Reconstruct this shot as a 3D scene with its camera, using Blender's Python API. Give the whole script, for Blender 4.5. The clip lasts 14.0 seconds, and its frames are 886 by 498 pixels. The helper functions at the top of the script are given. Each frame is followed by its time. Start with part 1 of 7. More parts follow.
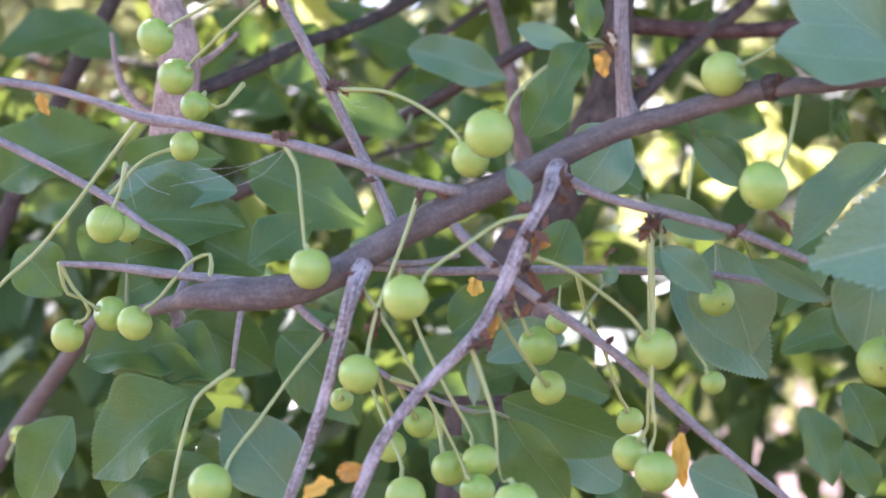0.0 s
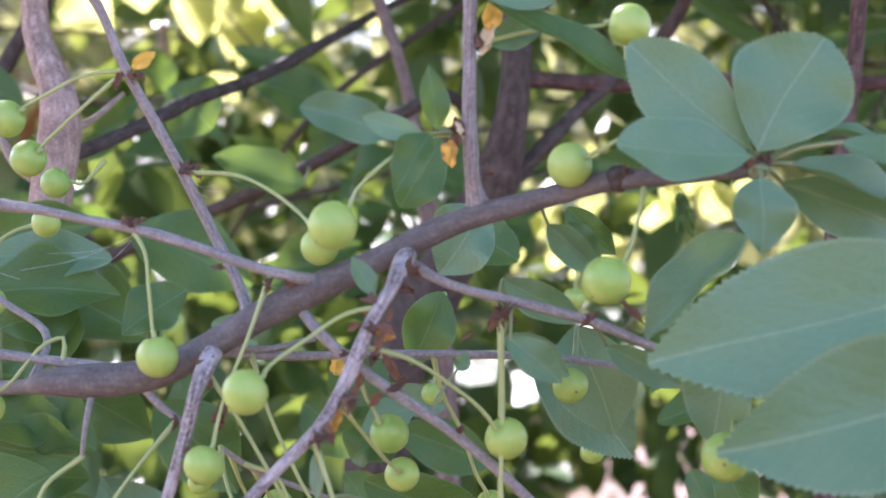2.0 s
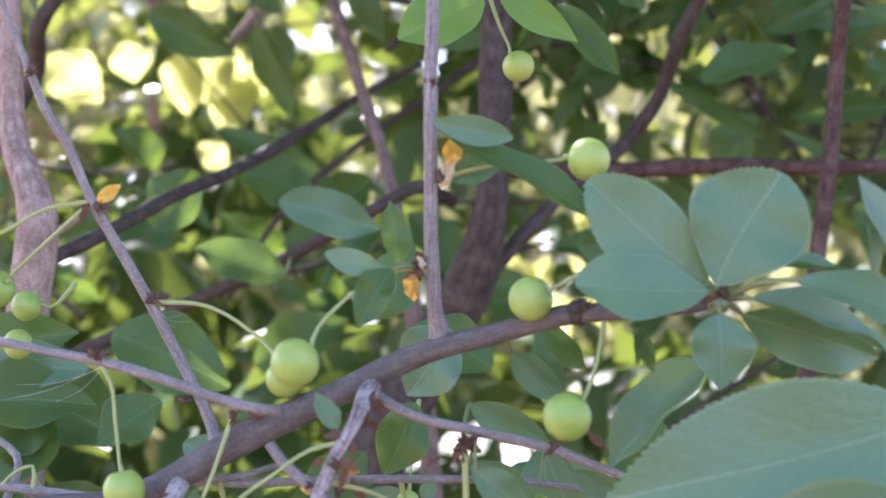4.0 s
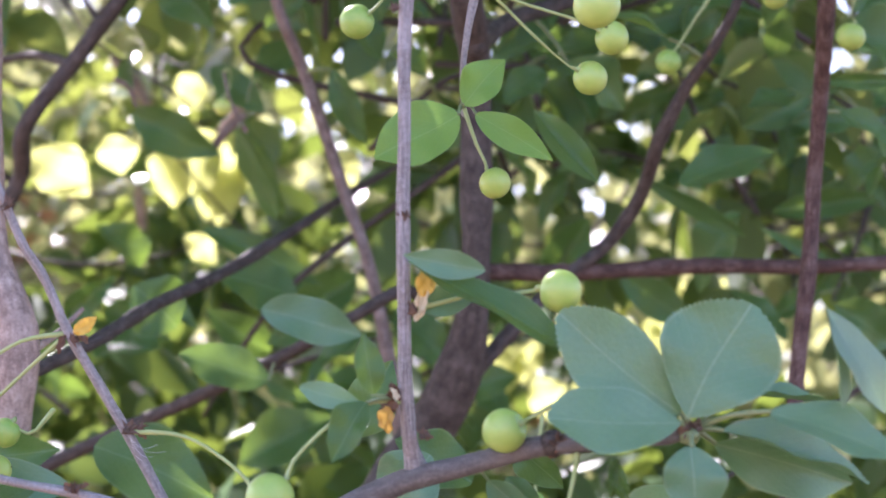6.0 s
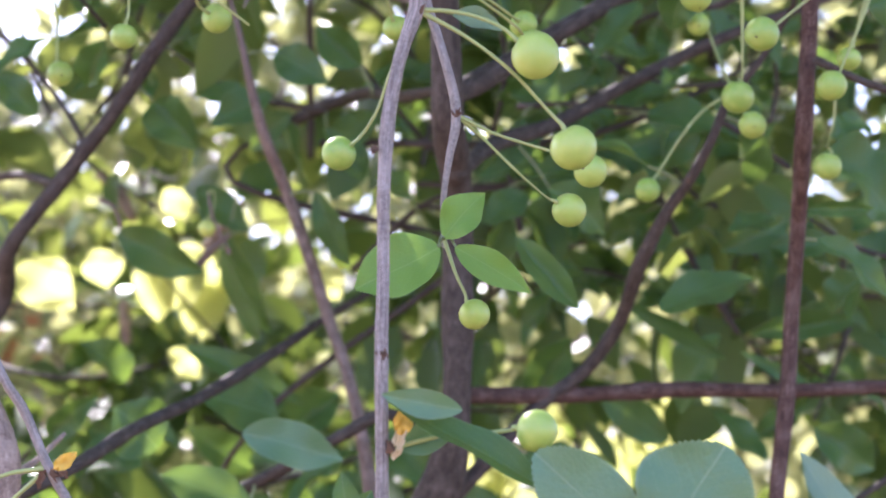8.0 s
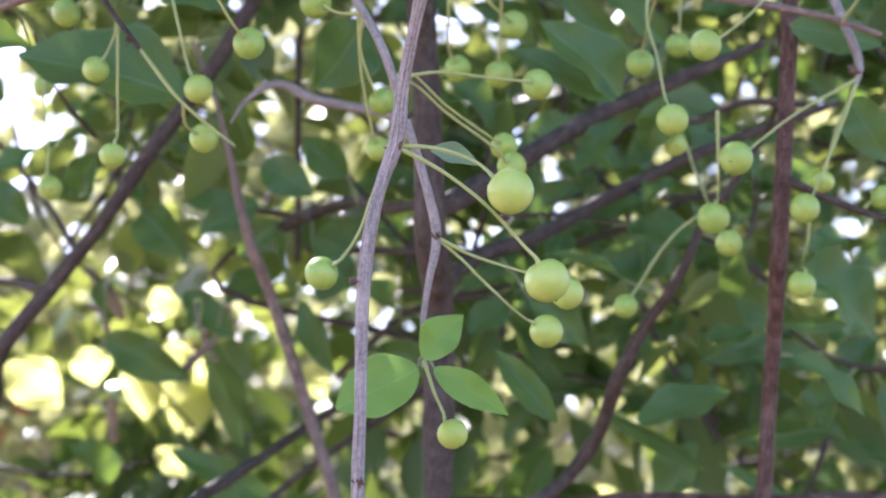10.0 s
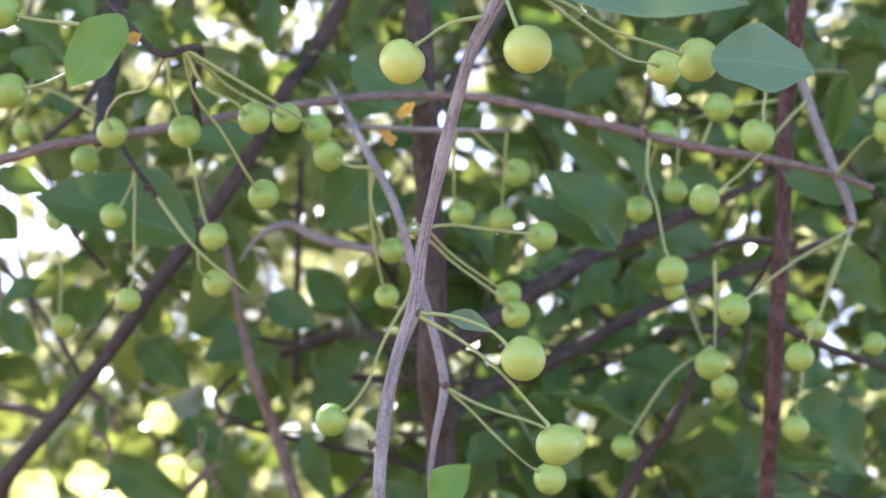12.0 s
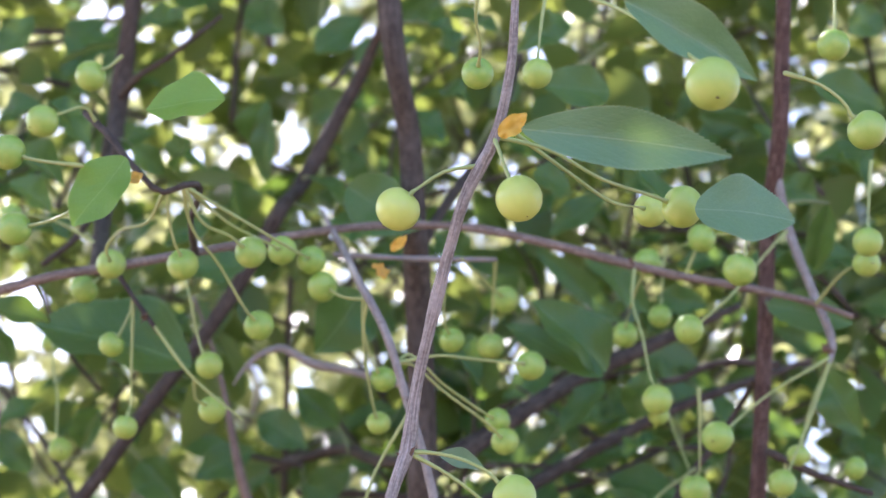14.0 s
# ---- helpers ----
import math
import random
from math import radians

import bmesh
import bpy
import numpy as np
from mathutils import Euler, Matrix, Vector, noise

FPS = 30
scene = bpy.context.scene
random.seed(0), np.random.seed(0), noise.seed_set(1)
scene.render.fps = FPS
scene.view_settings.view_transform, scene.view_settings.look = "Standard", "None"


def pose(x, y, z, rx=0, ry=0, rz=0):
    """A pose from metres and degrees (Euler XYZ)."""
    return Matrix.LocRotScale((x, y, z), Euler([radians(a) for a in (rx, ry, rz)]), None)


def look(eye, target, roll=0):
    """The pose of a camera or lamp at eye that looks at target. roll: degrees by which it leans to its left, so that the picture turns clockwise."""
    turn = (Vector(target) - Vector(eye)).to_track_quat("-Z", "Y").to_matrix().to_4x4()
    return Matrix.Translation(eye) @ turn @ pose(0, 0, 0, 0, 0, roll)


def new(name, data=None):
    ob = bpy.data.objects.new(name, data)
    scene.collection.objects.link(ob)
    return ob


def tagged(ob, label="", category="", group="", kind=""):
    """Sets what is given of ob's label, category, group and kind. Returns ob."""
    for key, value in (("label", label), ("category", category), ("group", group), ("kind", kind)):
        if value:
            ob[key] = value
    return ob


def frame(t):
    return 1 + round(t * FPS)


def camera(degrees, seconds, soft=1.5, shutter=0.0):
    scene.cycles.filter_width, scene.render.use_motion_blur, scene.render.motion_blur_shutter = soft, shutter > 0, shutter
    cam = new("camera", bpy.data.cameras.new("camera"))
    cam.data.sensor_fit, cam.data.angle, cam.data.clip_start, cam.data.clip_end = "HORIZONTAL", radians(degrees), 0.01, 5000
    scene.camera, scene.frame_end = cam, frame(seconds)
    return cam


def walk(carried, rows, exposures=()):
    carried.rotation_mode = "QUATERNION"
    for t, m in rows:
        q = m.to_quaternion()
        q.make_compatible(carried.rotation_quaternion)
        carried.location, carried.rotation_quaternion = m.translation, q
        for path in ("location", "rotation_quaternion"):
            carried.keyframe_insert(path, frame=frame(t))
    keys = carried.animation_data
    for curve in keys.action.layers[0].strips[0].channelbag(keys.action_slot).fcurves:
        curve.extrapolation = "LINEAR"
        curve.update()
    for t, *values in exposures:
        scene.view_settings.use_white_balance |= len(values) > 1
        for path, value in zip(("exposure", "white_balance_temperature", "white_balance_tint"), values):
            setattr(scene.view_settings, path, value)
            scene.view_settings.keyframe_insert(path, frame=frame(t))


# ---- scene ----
cam = camera(25.0, 14.0)
PATH = [
    (0, look((0.0000, 0.0000, 1.3000), (-0.0061, 0.5987, 1.3393), 0.37)),
    (0.5, look((0.0085, 0.0011, 1.3065), (0.0057, 0.5998, 1.3462), 0.43)),
    (1, look((0.0188, 0.0039, 1.3103), (0.0150, 0.6025, 1.3502), 0.52)),
    (1.5, look((0.0326, 0.0046, 1.3173), (0.0290, 0.6034, 1.3561), 0.37)),
    (2, look((0.0335, 0.0030, 1.3241), (0.0357, 0.6017, 1.3641), 0.45)),
    (2.5, look((0.0360, 0.0027, 1.3302), (0.0394, 0.6010, 1.3749), 0.50)),
    (2.7, look((0.0378, 0.0011, 1.3324), (0.0408, 0.5993, 1.3786), 0.38)),
    (3, look((0.0400, -0.0004, 1.3367), (0.0422, 0.5977, 1.3838), 0.23)),
    (3.5, look((0.0430, -0.0019, 1.3448), (0.0439, 0.5963, 1.3921), 0.04)),
    (4, look((0.0456, -0.0026, 1.3531), (0.0454, 0.5955, 1.4003), -0.11)),
    (4.5, look((0.0478, -0.0030, 1.3606), (0.0471, 0.5950, 1.4087), -0.29)),
    (4.8, look((0.0491, -0.0033, 1.3640), (0.0485, 0.5946, 1.4139), -0.41)),
    (5, look((0.0499, -0.0035, 1.3653), (0.0499, 0.5942, 1.4176), -0.48)),
    (5.5, look((0.0505, -0.0053, 1.3685), (0.0513, 0.5918, 1.4276), -0.62)),
    (6, look((0.0519, -0.0077, 1.3716), (0.0530, 0.5887, 1.4372), -0.69)),
    (6.5, look((0.0530, -0.0112, 1.3748), (0.0550, 0.5844, 1.4477), -0.74)),
    (7, look((0.0529, -0.0144, 1.3773), (0.0559, 0.5803, 1.4572), -0.67)),
    (7.5, look((0.0536, -0.0168, 1.3797), (0.0578, 0.5767, 1.4680), -0.62)),
    (8, look((0.0544, -0.0156, 1.3816), (0.0597, 0.5768, 1.4767), -0.48)),
    (8.2, look((0.0563, -0.0168, 1.3829), (0.0615, 0.5750, 1.4814), -0.46)),
    (8.5, look((0.0579, -0.0190, 1.3847), (0.0634, 0.5721, 1.4873), -0.36)),
    (9, look((0.0592, -0.0233, 1.3876), (0.0652, 0.5668, 1.4959), -0.22)),
    (9.5, look((0.0594, -0.0280, 1.3904), (0.0662, 0.5611, 1.5039), -0.14)),
    (10, look((0.0588, -0.0330, 1.3930), (0.0665, 0.5551, 1.5120), -0.10)),
    (10.3, look((0.0582, -0.0360, 1.3945), (0.0663, 0.5512, 1.5174), -0.03)),
    (10.5, look((0.0578, -0.0381, 1.3953), (0.0660, 0.5484, 1.5215), 0.07)),
    (11, look((0.0538, -0.0437, 1.3985), (0.0637, 0.5414, 1.5312), 0.23)),
    (11.5, look((0.0523, -0.0509, 1.4033), (0.0629, 0.5328, 1.5418), 0.21)),
    (12, look((0.0472, -0.0607, 1.4112), (0.0612, 0.5215, 1.5555), 0.36)),
    (12.5, look((0.0474, -0.0696, 1.4159), (0.0620, 0.5109, 1.5666), 0.50)),
    (13, look((0.0473, -0.0763, 1.4198), (0.0636, 0.5024, 1.5773), 0.45)),
    (13.5, look((0.0458, -0.0792, 1.4209), (0.0641, 0.4975, 1.5856), 0.36)),
    (14, look((0.0428, -0.0840, 1.4213), (0.0619, 0.4909, 1.5919), 0.33)),
]
walk(cam, PATH, [(0, 2.22, 5650, 37), (2.5, 2.08, 5750, 34), (5, 2.12, 5700, 36), (8, 2.15, 5700, 33), (11, 2.1, 5700, 30), (14, 2.0, 5750, 27)])
cam.data.dof.use_dof = True
cam.data.dof.focus_distance = 0.63
cam.data.dof.aperture_fstop = 17.0

# ---- daylight: a clear sky and a sun behind the bush ----
world = bpy.data.worlds.new("sky")
scene.world = world
world.use_nodes = True
sky = world.node_tree.nodes.new("ShaderNodeTexSky")
sky.sky_type = "NISHITA"
sky.sun_disc = False
sky.sun_elevation, sky.sun_rotation = radians(48), radians(-35)
sky.dust_density, sky.ozone_density = 2.5, 0.6
back = world.node_tree.nodes["Background"]
world.node_tree.links.new(sky.outputs[0], back.inputs[0])
back.inputs[1].default_value = 0.15
sun = new("sun", bpy.data.lights.new("sun", "SUN"))
sun.data.energy, sun.data.angle, sun.data.color = 5.0, radians(0.5), (1.0, 0.93, 0.8)
sun.matrix_world = look((-4.6, 6.5, 8.8), (0, 0, 0))


# ---- materials ----
class Nodes:
    """A node material: a Principled surface and short ways to add nodes to it."""

    def __init__(self, name, roughness=0.6):
        self.mat = bpy.data.materials.new(name)
        self.mat.use_nodes = True
        self.tree = self.mat.node_tree
        self.surface = self.tree.nodes["Principled BSDF"]
        self.out = self.tree.nodes["Material Output"]
        self.surface.inputs["Roughness"].default_value = roughness

    def add(self, kind, **values):
        node = self.tree.nodes.new(kind)
        for key, value in values.items():
            node.inputs[key.replace("_", " ")].default_value = value
        return node

    def link(self, a, b):
        self.tree.links.new(a, b)

    def noise(self, vector, scale, detail=4.0):
        node = self.add("ShaderNodeTexNoise", Scale=scale, Detail=detail)
        self.link(vector, node.inputs["Vector"])
        return node.outputs["Fac"]

    def ramp(self, fac, *stops):
        node = self.tree.nodes.new("ShaderNodeValToRGB")
        while len(node.color_ramp.elements) < len(stops):
            node.color_ramp.elements.new(0.5)
        for element, (place, colour) in zip(node.color_ramp.elements, stops):
            element.position, element.color = place, (*colour, 1)
        self.link(fac, node.inputs["Fac"])
        return node.outputs["Color"]

    def mix(self, fac, a, b, kind="MIX"):
        node = self.tree.nodes.new("ShaderNodeMix")
        node.data_type, node.blend_type = "RGBA", kind
        for value, socket in ((fac, node.inputs[0]), (a, node.inputs[6]), (b, node.inputs[7])):
            if isinstance(value, bpy.types.NodeSocket):
                self.link(value, socket)
            else:
                socket.default_value = value if isinstance(value, float) else (*value, 1)
        return node.outputs[2]

    def math(self, kind, a, b=0.0):
        node = self.tree.nodes.new("ShaderNodeMath")
        node.operation = kind
        for value, socket in ((a, node.inputs[0]), (b, node.inputs[1])):
            if isinstance(value, bpy.types.NodeSocket):
                self.link(value, socket)
            else:
                socket.default_value = value
        return node.outputs[0]

    def bump(self, height, strength, distance):
        node = self.add("ShaderNodeBump", Strength=strength, Distance=distance)
        self.link(height, node.inputs["Height"])
        self.link(node.outputs[0], self.surface.inputs["Normal"])
        return node.outputs[0]

    def colour(self, socket):
        self.link(socket, self.surface.inputs["Base Color"])


def bark(name, dark, mid, pale, ribs=0.12, flakes=0.0, rings=0.3, fibre=140, grit=0.4, wide=0.2):
    n = Nodes(name, 0.72)
    uv = n.tree.nodes.new("ShaderNodeUVMap").outputs[0]
    place = n.tree.nodes.new("ShaderNodeTexCoord").outputs["Object"]
    along = n.add("ShaderNodeMapping")
    along.inputs["Scale"].default_value = (7 if fibre > 100 else 11, fibre, 1)
    n.link(uv, along.inputs["Vector"])
    across = n.add("ShaderNodeMapping")
    across.inputs["Scale"].default_value = (3, 900, 1)
    n.link(uv, across.inputs["Vector"])
    streak, ring = n.noise(along.outputs[0], 1.0, 6), n.noise(across.outputs[0], 1.0, 3)
    grain, patch = n.noise(place, 900, 6), n.noise(place, 90, 3)
    tone = n.ramp(n.math("ADD", n.math("MULTIPLY", streak, 1 - grit), n.math("MULTIPLY", grain, grit)), (0.5 - wide * 0.9, dark), (0.5, mid), (0.5 + wide, pale))
    dots = n.ramp(ring, (0.62, (0, 0, 0)), (0.68, (1, 1, 1)))
    tone = n.mix(n.math("MULTIPLY", dots, rings), tone, pale)
    worn = n.ramp(patch, (0.56 - 0.1 * flakes, (0, 0, 0)), (0.66, (1, 1, 1)))
    tone = n.mix(n.math("MULTIPLY", worn, 0.25 + 0.5 * flakes), tone, pale)
    n.colour(tone)
    n.surface.inputs["Specular IOR Level"].default_value = 0.3
    n.bump(n.math("ADD", n.math("MULTIPLY", streak, 1.0), n.math("MULTIPLY", grain, 0.5)), ribs, 0.0008)
    return n.mat


BARK = bark("twig_bark", (0.14, 0.128, 0.11), (0.25, 0.234, 0.205), (0.42, 0.4, 0.36), 0.2, 0.1, 0.25, 120, 0.45, 0.24)
BARK_SMOOTH = bark("smooth_branch_bark", (0.085, 0.078, 0.065), (0.125, 0.115, 0.098), (0.2, 0.186, 0.16), 0.16)
BARK_RIBBED = bark("ribbed_bark", (0.12, 0.101, 0.086), (0.26, 0.236, 0.206), (0.47, 0.435, 0.395), 0.7, 0.25, 0.1, 75, 0.35, 0.19)
BARK_SCALY = bark("scaly_bark", (0.07, 0.054, 0.043), (0.26, 0.232, 0.203), (0.58, 0.545, 0.5), 1.0, 0.8, 0.15, 110, 0.45, 0.17)
BARK_DARK = bark("trunk_bark", (0.024, 0.019, 0.014), (0.062, 0.051, 0.038), (0.13, 0.112, 0.09), 0.5, 0.15, 0.1)
BARK_RED = bark("red_stem_bark", (0.028, 0.016, 0.011), (0.08, 0.045, 0.032), (0.2, 0.15, 0.12), 0.35, 0.2, 0.12)
# raised pinkish tone: the sunlight on a stem is put into its bark colour
BARK_SUN_TONED = bark("sun_toned_bark", (0.14, 0.1, 0.074), (0.3, 0.225, 0.168), (0.54, 0.43, 0.335), 0.25)
BARK_PALE = bark("pale_stem_bark", (0.085, 0.066, 0.05), (0.18, 0.142, 0.11), (0.36, 0.3, 0.245), 0.25)


def leaf_skin(name, dark, pale, vein, glow, gloss=0.42, through_light=0.3, veins=True, shine_level=0.55):
    n = Nodes(name, gloss)
    place = n.tree.nodes.new("ShaderNodeTexCoord").outputs["Object"]
    chance = n.tree.nodes.new("ShaderNodeObjectInfo").outputs["Random"] if veins else n.tree.nodes.new("ShaderNodeNewGeometry").outputs["Random Per Island"]
    tone = n.mix(n.math("ADD", n.math("MULTIPLY", chance, 0.6), n.math("MULTIPLY", n.noise(place, 3.0, 3), 0.4)), dark, pale)
    if veins:
        uv = n.tree.nodes.new("ShaderNodeSeparateXYZ")
        n.link(n.tree.nodes.new("ShaderNodeUVMap").outputs[0], uv.inputs[0])
        side = n.math("ABSOLUTE", uv.outputs[0])
        rib = n.math("LESS_THAN", side, 0.022)
        slant = n.math("SUBTRACT", uv.outputs[1], n.math("MULTIPLY", side, 0.42))
        wave = n.math("ABSOLUTE", n.math("SINE", n.math("MULTIPLY", n.math("ADD", slant, n.math("MULTIPLY", n.noise(place, 5.0, 1), 0.05)), 26.0)))
        thin = n.math("MULTIPLY", n.math("LESS_THAN", wave, 0.08), 0.24)
        mark = n.math("MAXIMUM", n.math("MULTIPLY", rib, 0.6), thin)
        tone = n.mix(mark, tone, vein)
        rim = n.tree.nodes.new("ShaderNodeSeparateXYZ")
        border = n.tree.nodes.new("ShaderNodeUVMap")
        border.uv_map = "edge"
        n.link(border.outputs[0], rim.inputs[0])
        tone = n.mix(n.math("MULTIPLY", n.math("GREATER_THAN", rim.outputs[0], 0.94), 0.45), tone, vein)
        spots = n.ramp(n.noise(place, 14.0, 2), (0.70, (0, 0, 0)), (0.76, (1, 1, 1)))
        tone = n.mix(n.math("MULTIPLY", spots, 0.25), tone, pale)
        net = n.add("ShaderNodeTexVoronoi", Scale=26.0)
        net.feature = "DISTANCE_TO_EDGE"
        n.link(n.tree.nodes.new("ShaderNodeUVMap").outputs[0], net.inputs["Vector"])
        mesh = n.math("MULTIPLY", n.math("LESS_THAN", net.outputs["Distance"], 0.045), 0.10)
        tone = n.mix(mesh, tone, vein)
        lumps = n.math("ADD", n.math("MULTIPLY", wave, 0.13), n.math("MULTIPLY", n.noise(place, 24.0, 4), 0.8))
        mottle = n.ramp(n.noise(place, 38.0, 4), (0.42, (0, 0, 0)), (0.62, (1, 1, 1)))
        tone = n.mix(n.math("MULTIPLY", mottle, 0.3), tone, dark)
        n.bump(lumps, 0.15, 0.012)
    n.colour(tone)
    n.surface.inputs["Specular IOR Level"].default_value = shine_level
    shine = n.add("ShaderNodeBsdfTranslucent")
    n.link(n.mix(0.75, tone, glow), shine.inputs["Color"])
    both = n.add("ShaderNodeMixShader", Fac=through_light)
    n.link(n.surface.outputs[0], both.inputs[1])
    n.link(shine.outputs[0], both.inputs[2])
    n.link(both.outputs[0], n.out.inputs["Surface"])
    return n.mat


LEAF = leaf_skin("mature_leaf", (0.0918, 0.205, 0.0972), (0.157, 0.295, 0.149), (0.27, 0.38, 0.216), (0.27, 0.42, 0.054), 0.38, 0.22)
# darker copy of mature_leaf: shade among the leaves is put into its colour
LEAF_GREEN = leaf_skin("shade_toned_leaf", (0.0389, 0.108, 0.0281), (0.0864, 0.18, 0.0486), (0.173, 0.28, 0.119), (0.324, 0.5, 0.054), 0.34, 0.25, True, 0.35)
# pale yellow and very translucent: strong sunlight is put into the leaf colour
LEAF_SUN = leaf_skin("sun_toned_leaf", (0.324, 0.4, 0.0972), (0.432, 0.48, 0.151), (0.432, 0.5, 0.216), (0.821, 0.84, 0.281), 0.45, 0.6)
LEAF_PALE = leaf_skin("pale_leaf", (0.14, 0.25, 0.151), (0.227, 0.35, 0.227), (0.302, 0.42, 0.27), (0.324, 0.45, 0.108), 0.5)
LEAF_YOUNG = leaf_skin("young_leaf", (0.103, 0.27, 0.0432), (0.157, 0.36, 0.0594), (0.259, 0.44, 0.13), (0.486, 0.72, 0.0864), 0.42, 0.45)
BRACT = leaf_skin("dry_bract", (0.05, 0.028, 0.016), (0.3, 0.16, 0.08), (0.2, 0.12, 0.06), (0.45, 0.2, 0.07), 0.75, 0.15)
LEAF_DRY = leaf_skin("dry_leaf", (0.5, 0.25, 0.05), (0.74, 0.5, 0.09), (0.4, 0.2, 0.05), (0.7, 0.45, 0.08), 0.7)
LEAF_YELLOW = leaf_skin("yellow_leaf", (0.778, 0.45, 0.054), (0.95, 0.68, 0.108), (0.756, 0.5, 0.108), (0.918, 0.6, 0.0864), 0.6)
WITHERED = leaf_skin("withered_leaf", (0.6, 0.46, 0.2), (0.88, 0.8, 0.55), (0.85, 0.8, 0.6), (0.8, 0.65, 0.3), 0.75)
# dark leaf tone, with the shade inside the bush put into the colour
FOLIAGE = leaf_skin("shade_toned_foliage", (0.0302, 0.08, 0.0216), (0.0702, 0.145, 0.0486), (0.108, 0.2, 0.108), (0.378, 0.5, 0.0648), 0.42, 0.24, False, 0.35)
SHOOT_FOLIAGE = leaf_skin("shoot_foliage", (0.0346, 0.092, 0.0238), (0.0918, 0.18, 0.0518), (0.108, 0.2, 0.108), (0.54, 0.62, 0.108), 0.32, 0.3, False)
# paler, more translucent copy: sunlight on the leaves is put into the colour
FAR_FOLIAGE = leaf_skin("sun_toned_foliage", (0.054, 0.11, 0.0378), (0.162, 0.22, 0.0864), (0.108, 0.2, 0.108), (0.734, 0.74, 0.302), 0.35, 0.4, False)


def fruit_skin():
    n = Nodes("green_cherry_skin", 0.43)
    place = n.tree.nodes.new("ShaderNodeTexCoord").outputs["Object"]
    chance = n.tree.nodes.new("ShaderNodeObjectInfo")
    tone = n.mix(chance.outputs["Random"], (0.228, 0.4, 0.058), (0.325, 0.48, 0.085))
    tone = n.mix(n.math("MULTIPLY", n.ramp(n.noise(place, 1.6, 2), (0.4, (0, 0, 0)), (0.7, (1, 1, 1))), 0.4), tone, (0.432, 0.53, 0.108))
    tone = n.mix(n.math("MULTIPLY", n.ramp(n.noise(place, 9.0, 3), (0.62, (0, 0, 0)), (0.7, (1, 1, 1))), 0.3), tone, (0.27, 0.36, 0.0648))
    tone = n.mix(chance.outputs["Alpha"], (0.52, 0.63, 0.13), tone)
    n.colour(tone)
    n.bump(n.noise(place, 12.0, 4), 0.06, 0.05)
    n.surface.inputs["Subsurface Weight"].default_value = 0.08
    n.surface.inputs["Coat Weight"].default_value = 0.28
    n.surface.inputs["Coat Roughness"].default_value = 0.24
    n.surface.inputs["Subsurface Radius"].default_value = (0.6, 1.0, 0.2)
    n.surface.inputs["Subsurface Scale"].default_value = 0.003
    return n.mat


def plain(name, dark, pale, scale, roughness=0.7, relief=0.3, depth=0.002):
    n = Nodes(name, roughness)
    place = n.tree.nodes.new("ShaderNodeTexCoord").outputs["Object"]
    fine, broad = n.noise(place, scale, 6), n.noise(place, scale / 9, 3)
    n.colour(n.mix(n.math("ADD", n.math("MULTIPLY", fine, 0.55), n.math("MULTIPLY", broad, 0.45)), dark, pale))
    n.bump(fine, relief, depth)
    return n.mat


FRUIT = fruit_skin()
STALK = plain("green_stalk", (0.238, 0.34, 0.0864), (0.454, 0.5, 0.194), 300, 0.5, 0.2, 0.0003)
PETIOLE = plain("leaf_stalk", (0.119, 0.19, 0.0648), (0.259, 0.3, 0.13), 300, 0.5, 0.2, 0.0003)
SCALE = plain("bud_scale", (0.04, 0.024, 0.014), (0.2, 0.125, 0.075), 500, 0.8, 0.6, 0.0005)
SCAR = plain("blossom_scar", (0.05, 0.04, 0.02), (0.12, 0.1, 0.04), 900, 0.9)
SILK = plain("spider_silk", (0.6, 0.62, 0.62), (0.8, 0.82, 0.82), 100, 0.4)
SOIL = plain("dry_soil", (0.14, 0.086, 0.058), (0.27, 0.175, 0.125), 14, 0.95, 0.8, 0.03)
BRICK = plain("brick", (0.36, 0.13, 0.06), (0.55, 0.24, 0.12), 30, 0.9, 0.5, 0.004)
MORTAR = plain("mortar", (0.36, 0.33, 0.3), (0.5, 0.46, 0.42), 40, 0.95, 0.5, 0.003)
PLASTER = plain("grey_plaster", (0.42, 0.41, 0.36), (0.55, 0.53, 0.48), 6, 0.9, 0.3, 0.004)
PALE_PLASTER = plain("pale_plaster", (0.55, 0.46, 0.4), (0.74, 0.65, 0.57), 6, 0.9, 0.3, 0.004)
ROOFING = plain("roof_sheet", (0.2, 0.19, 0.18), (0.3, 0.28, 0.27), 8, 0.7)


# ---- small builders ----
def part(name, mesh, material, parent=None, label="", m=None):
    """One mesh object under a thing or a part, at the world pose m."""
    ob = new(name, mesh)
    if not mesh.materials:
        mesh.materials.append(material)
    if parent:
        ob.parent = parent
        ob.matrix_parent_inverse = parent.matrix_basis.inverted()
    if m:
        ob.matrix_basis = m
    return tagged(ob, label)


def mesh_of(name, verts, faces, uvs=None, smooth=True):
    me = bpy.data.meshes.new(name)
    me.from_pydata(verts, [], faces)
    if uvs is not None:
        layer = me.uv_layers.new(name="UVMap")
        loops = np.empty(len(me.loops), dtype=np.int32)
        me.loops.foreach_get("vertex_index", loops)
        layer.data.foreach_set("uv", np.asarray(uvs, dtype=np.float32)[loops].ravel())
    if smooth:
        me.polygons.foreach_set("use_smooth", [True] * len(me.polygons))
    me.update()
    return me


def thing(name, place, label, category, group="", kind=""):
    ob = new(name)
    ob.empty_display_size = 0.02
    ob.matrix_basis = Matrix.Translation(place)
    return tagged(ob, label, category, group, kind)


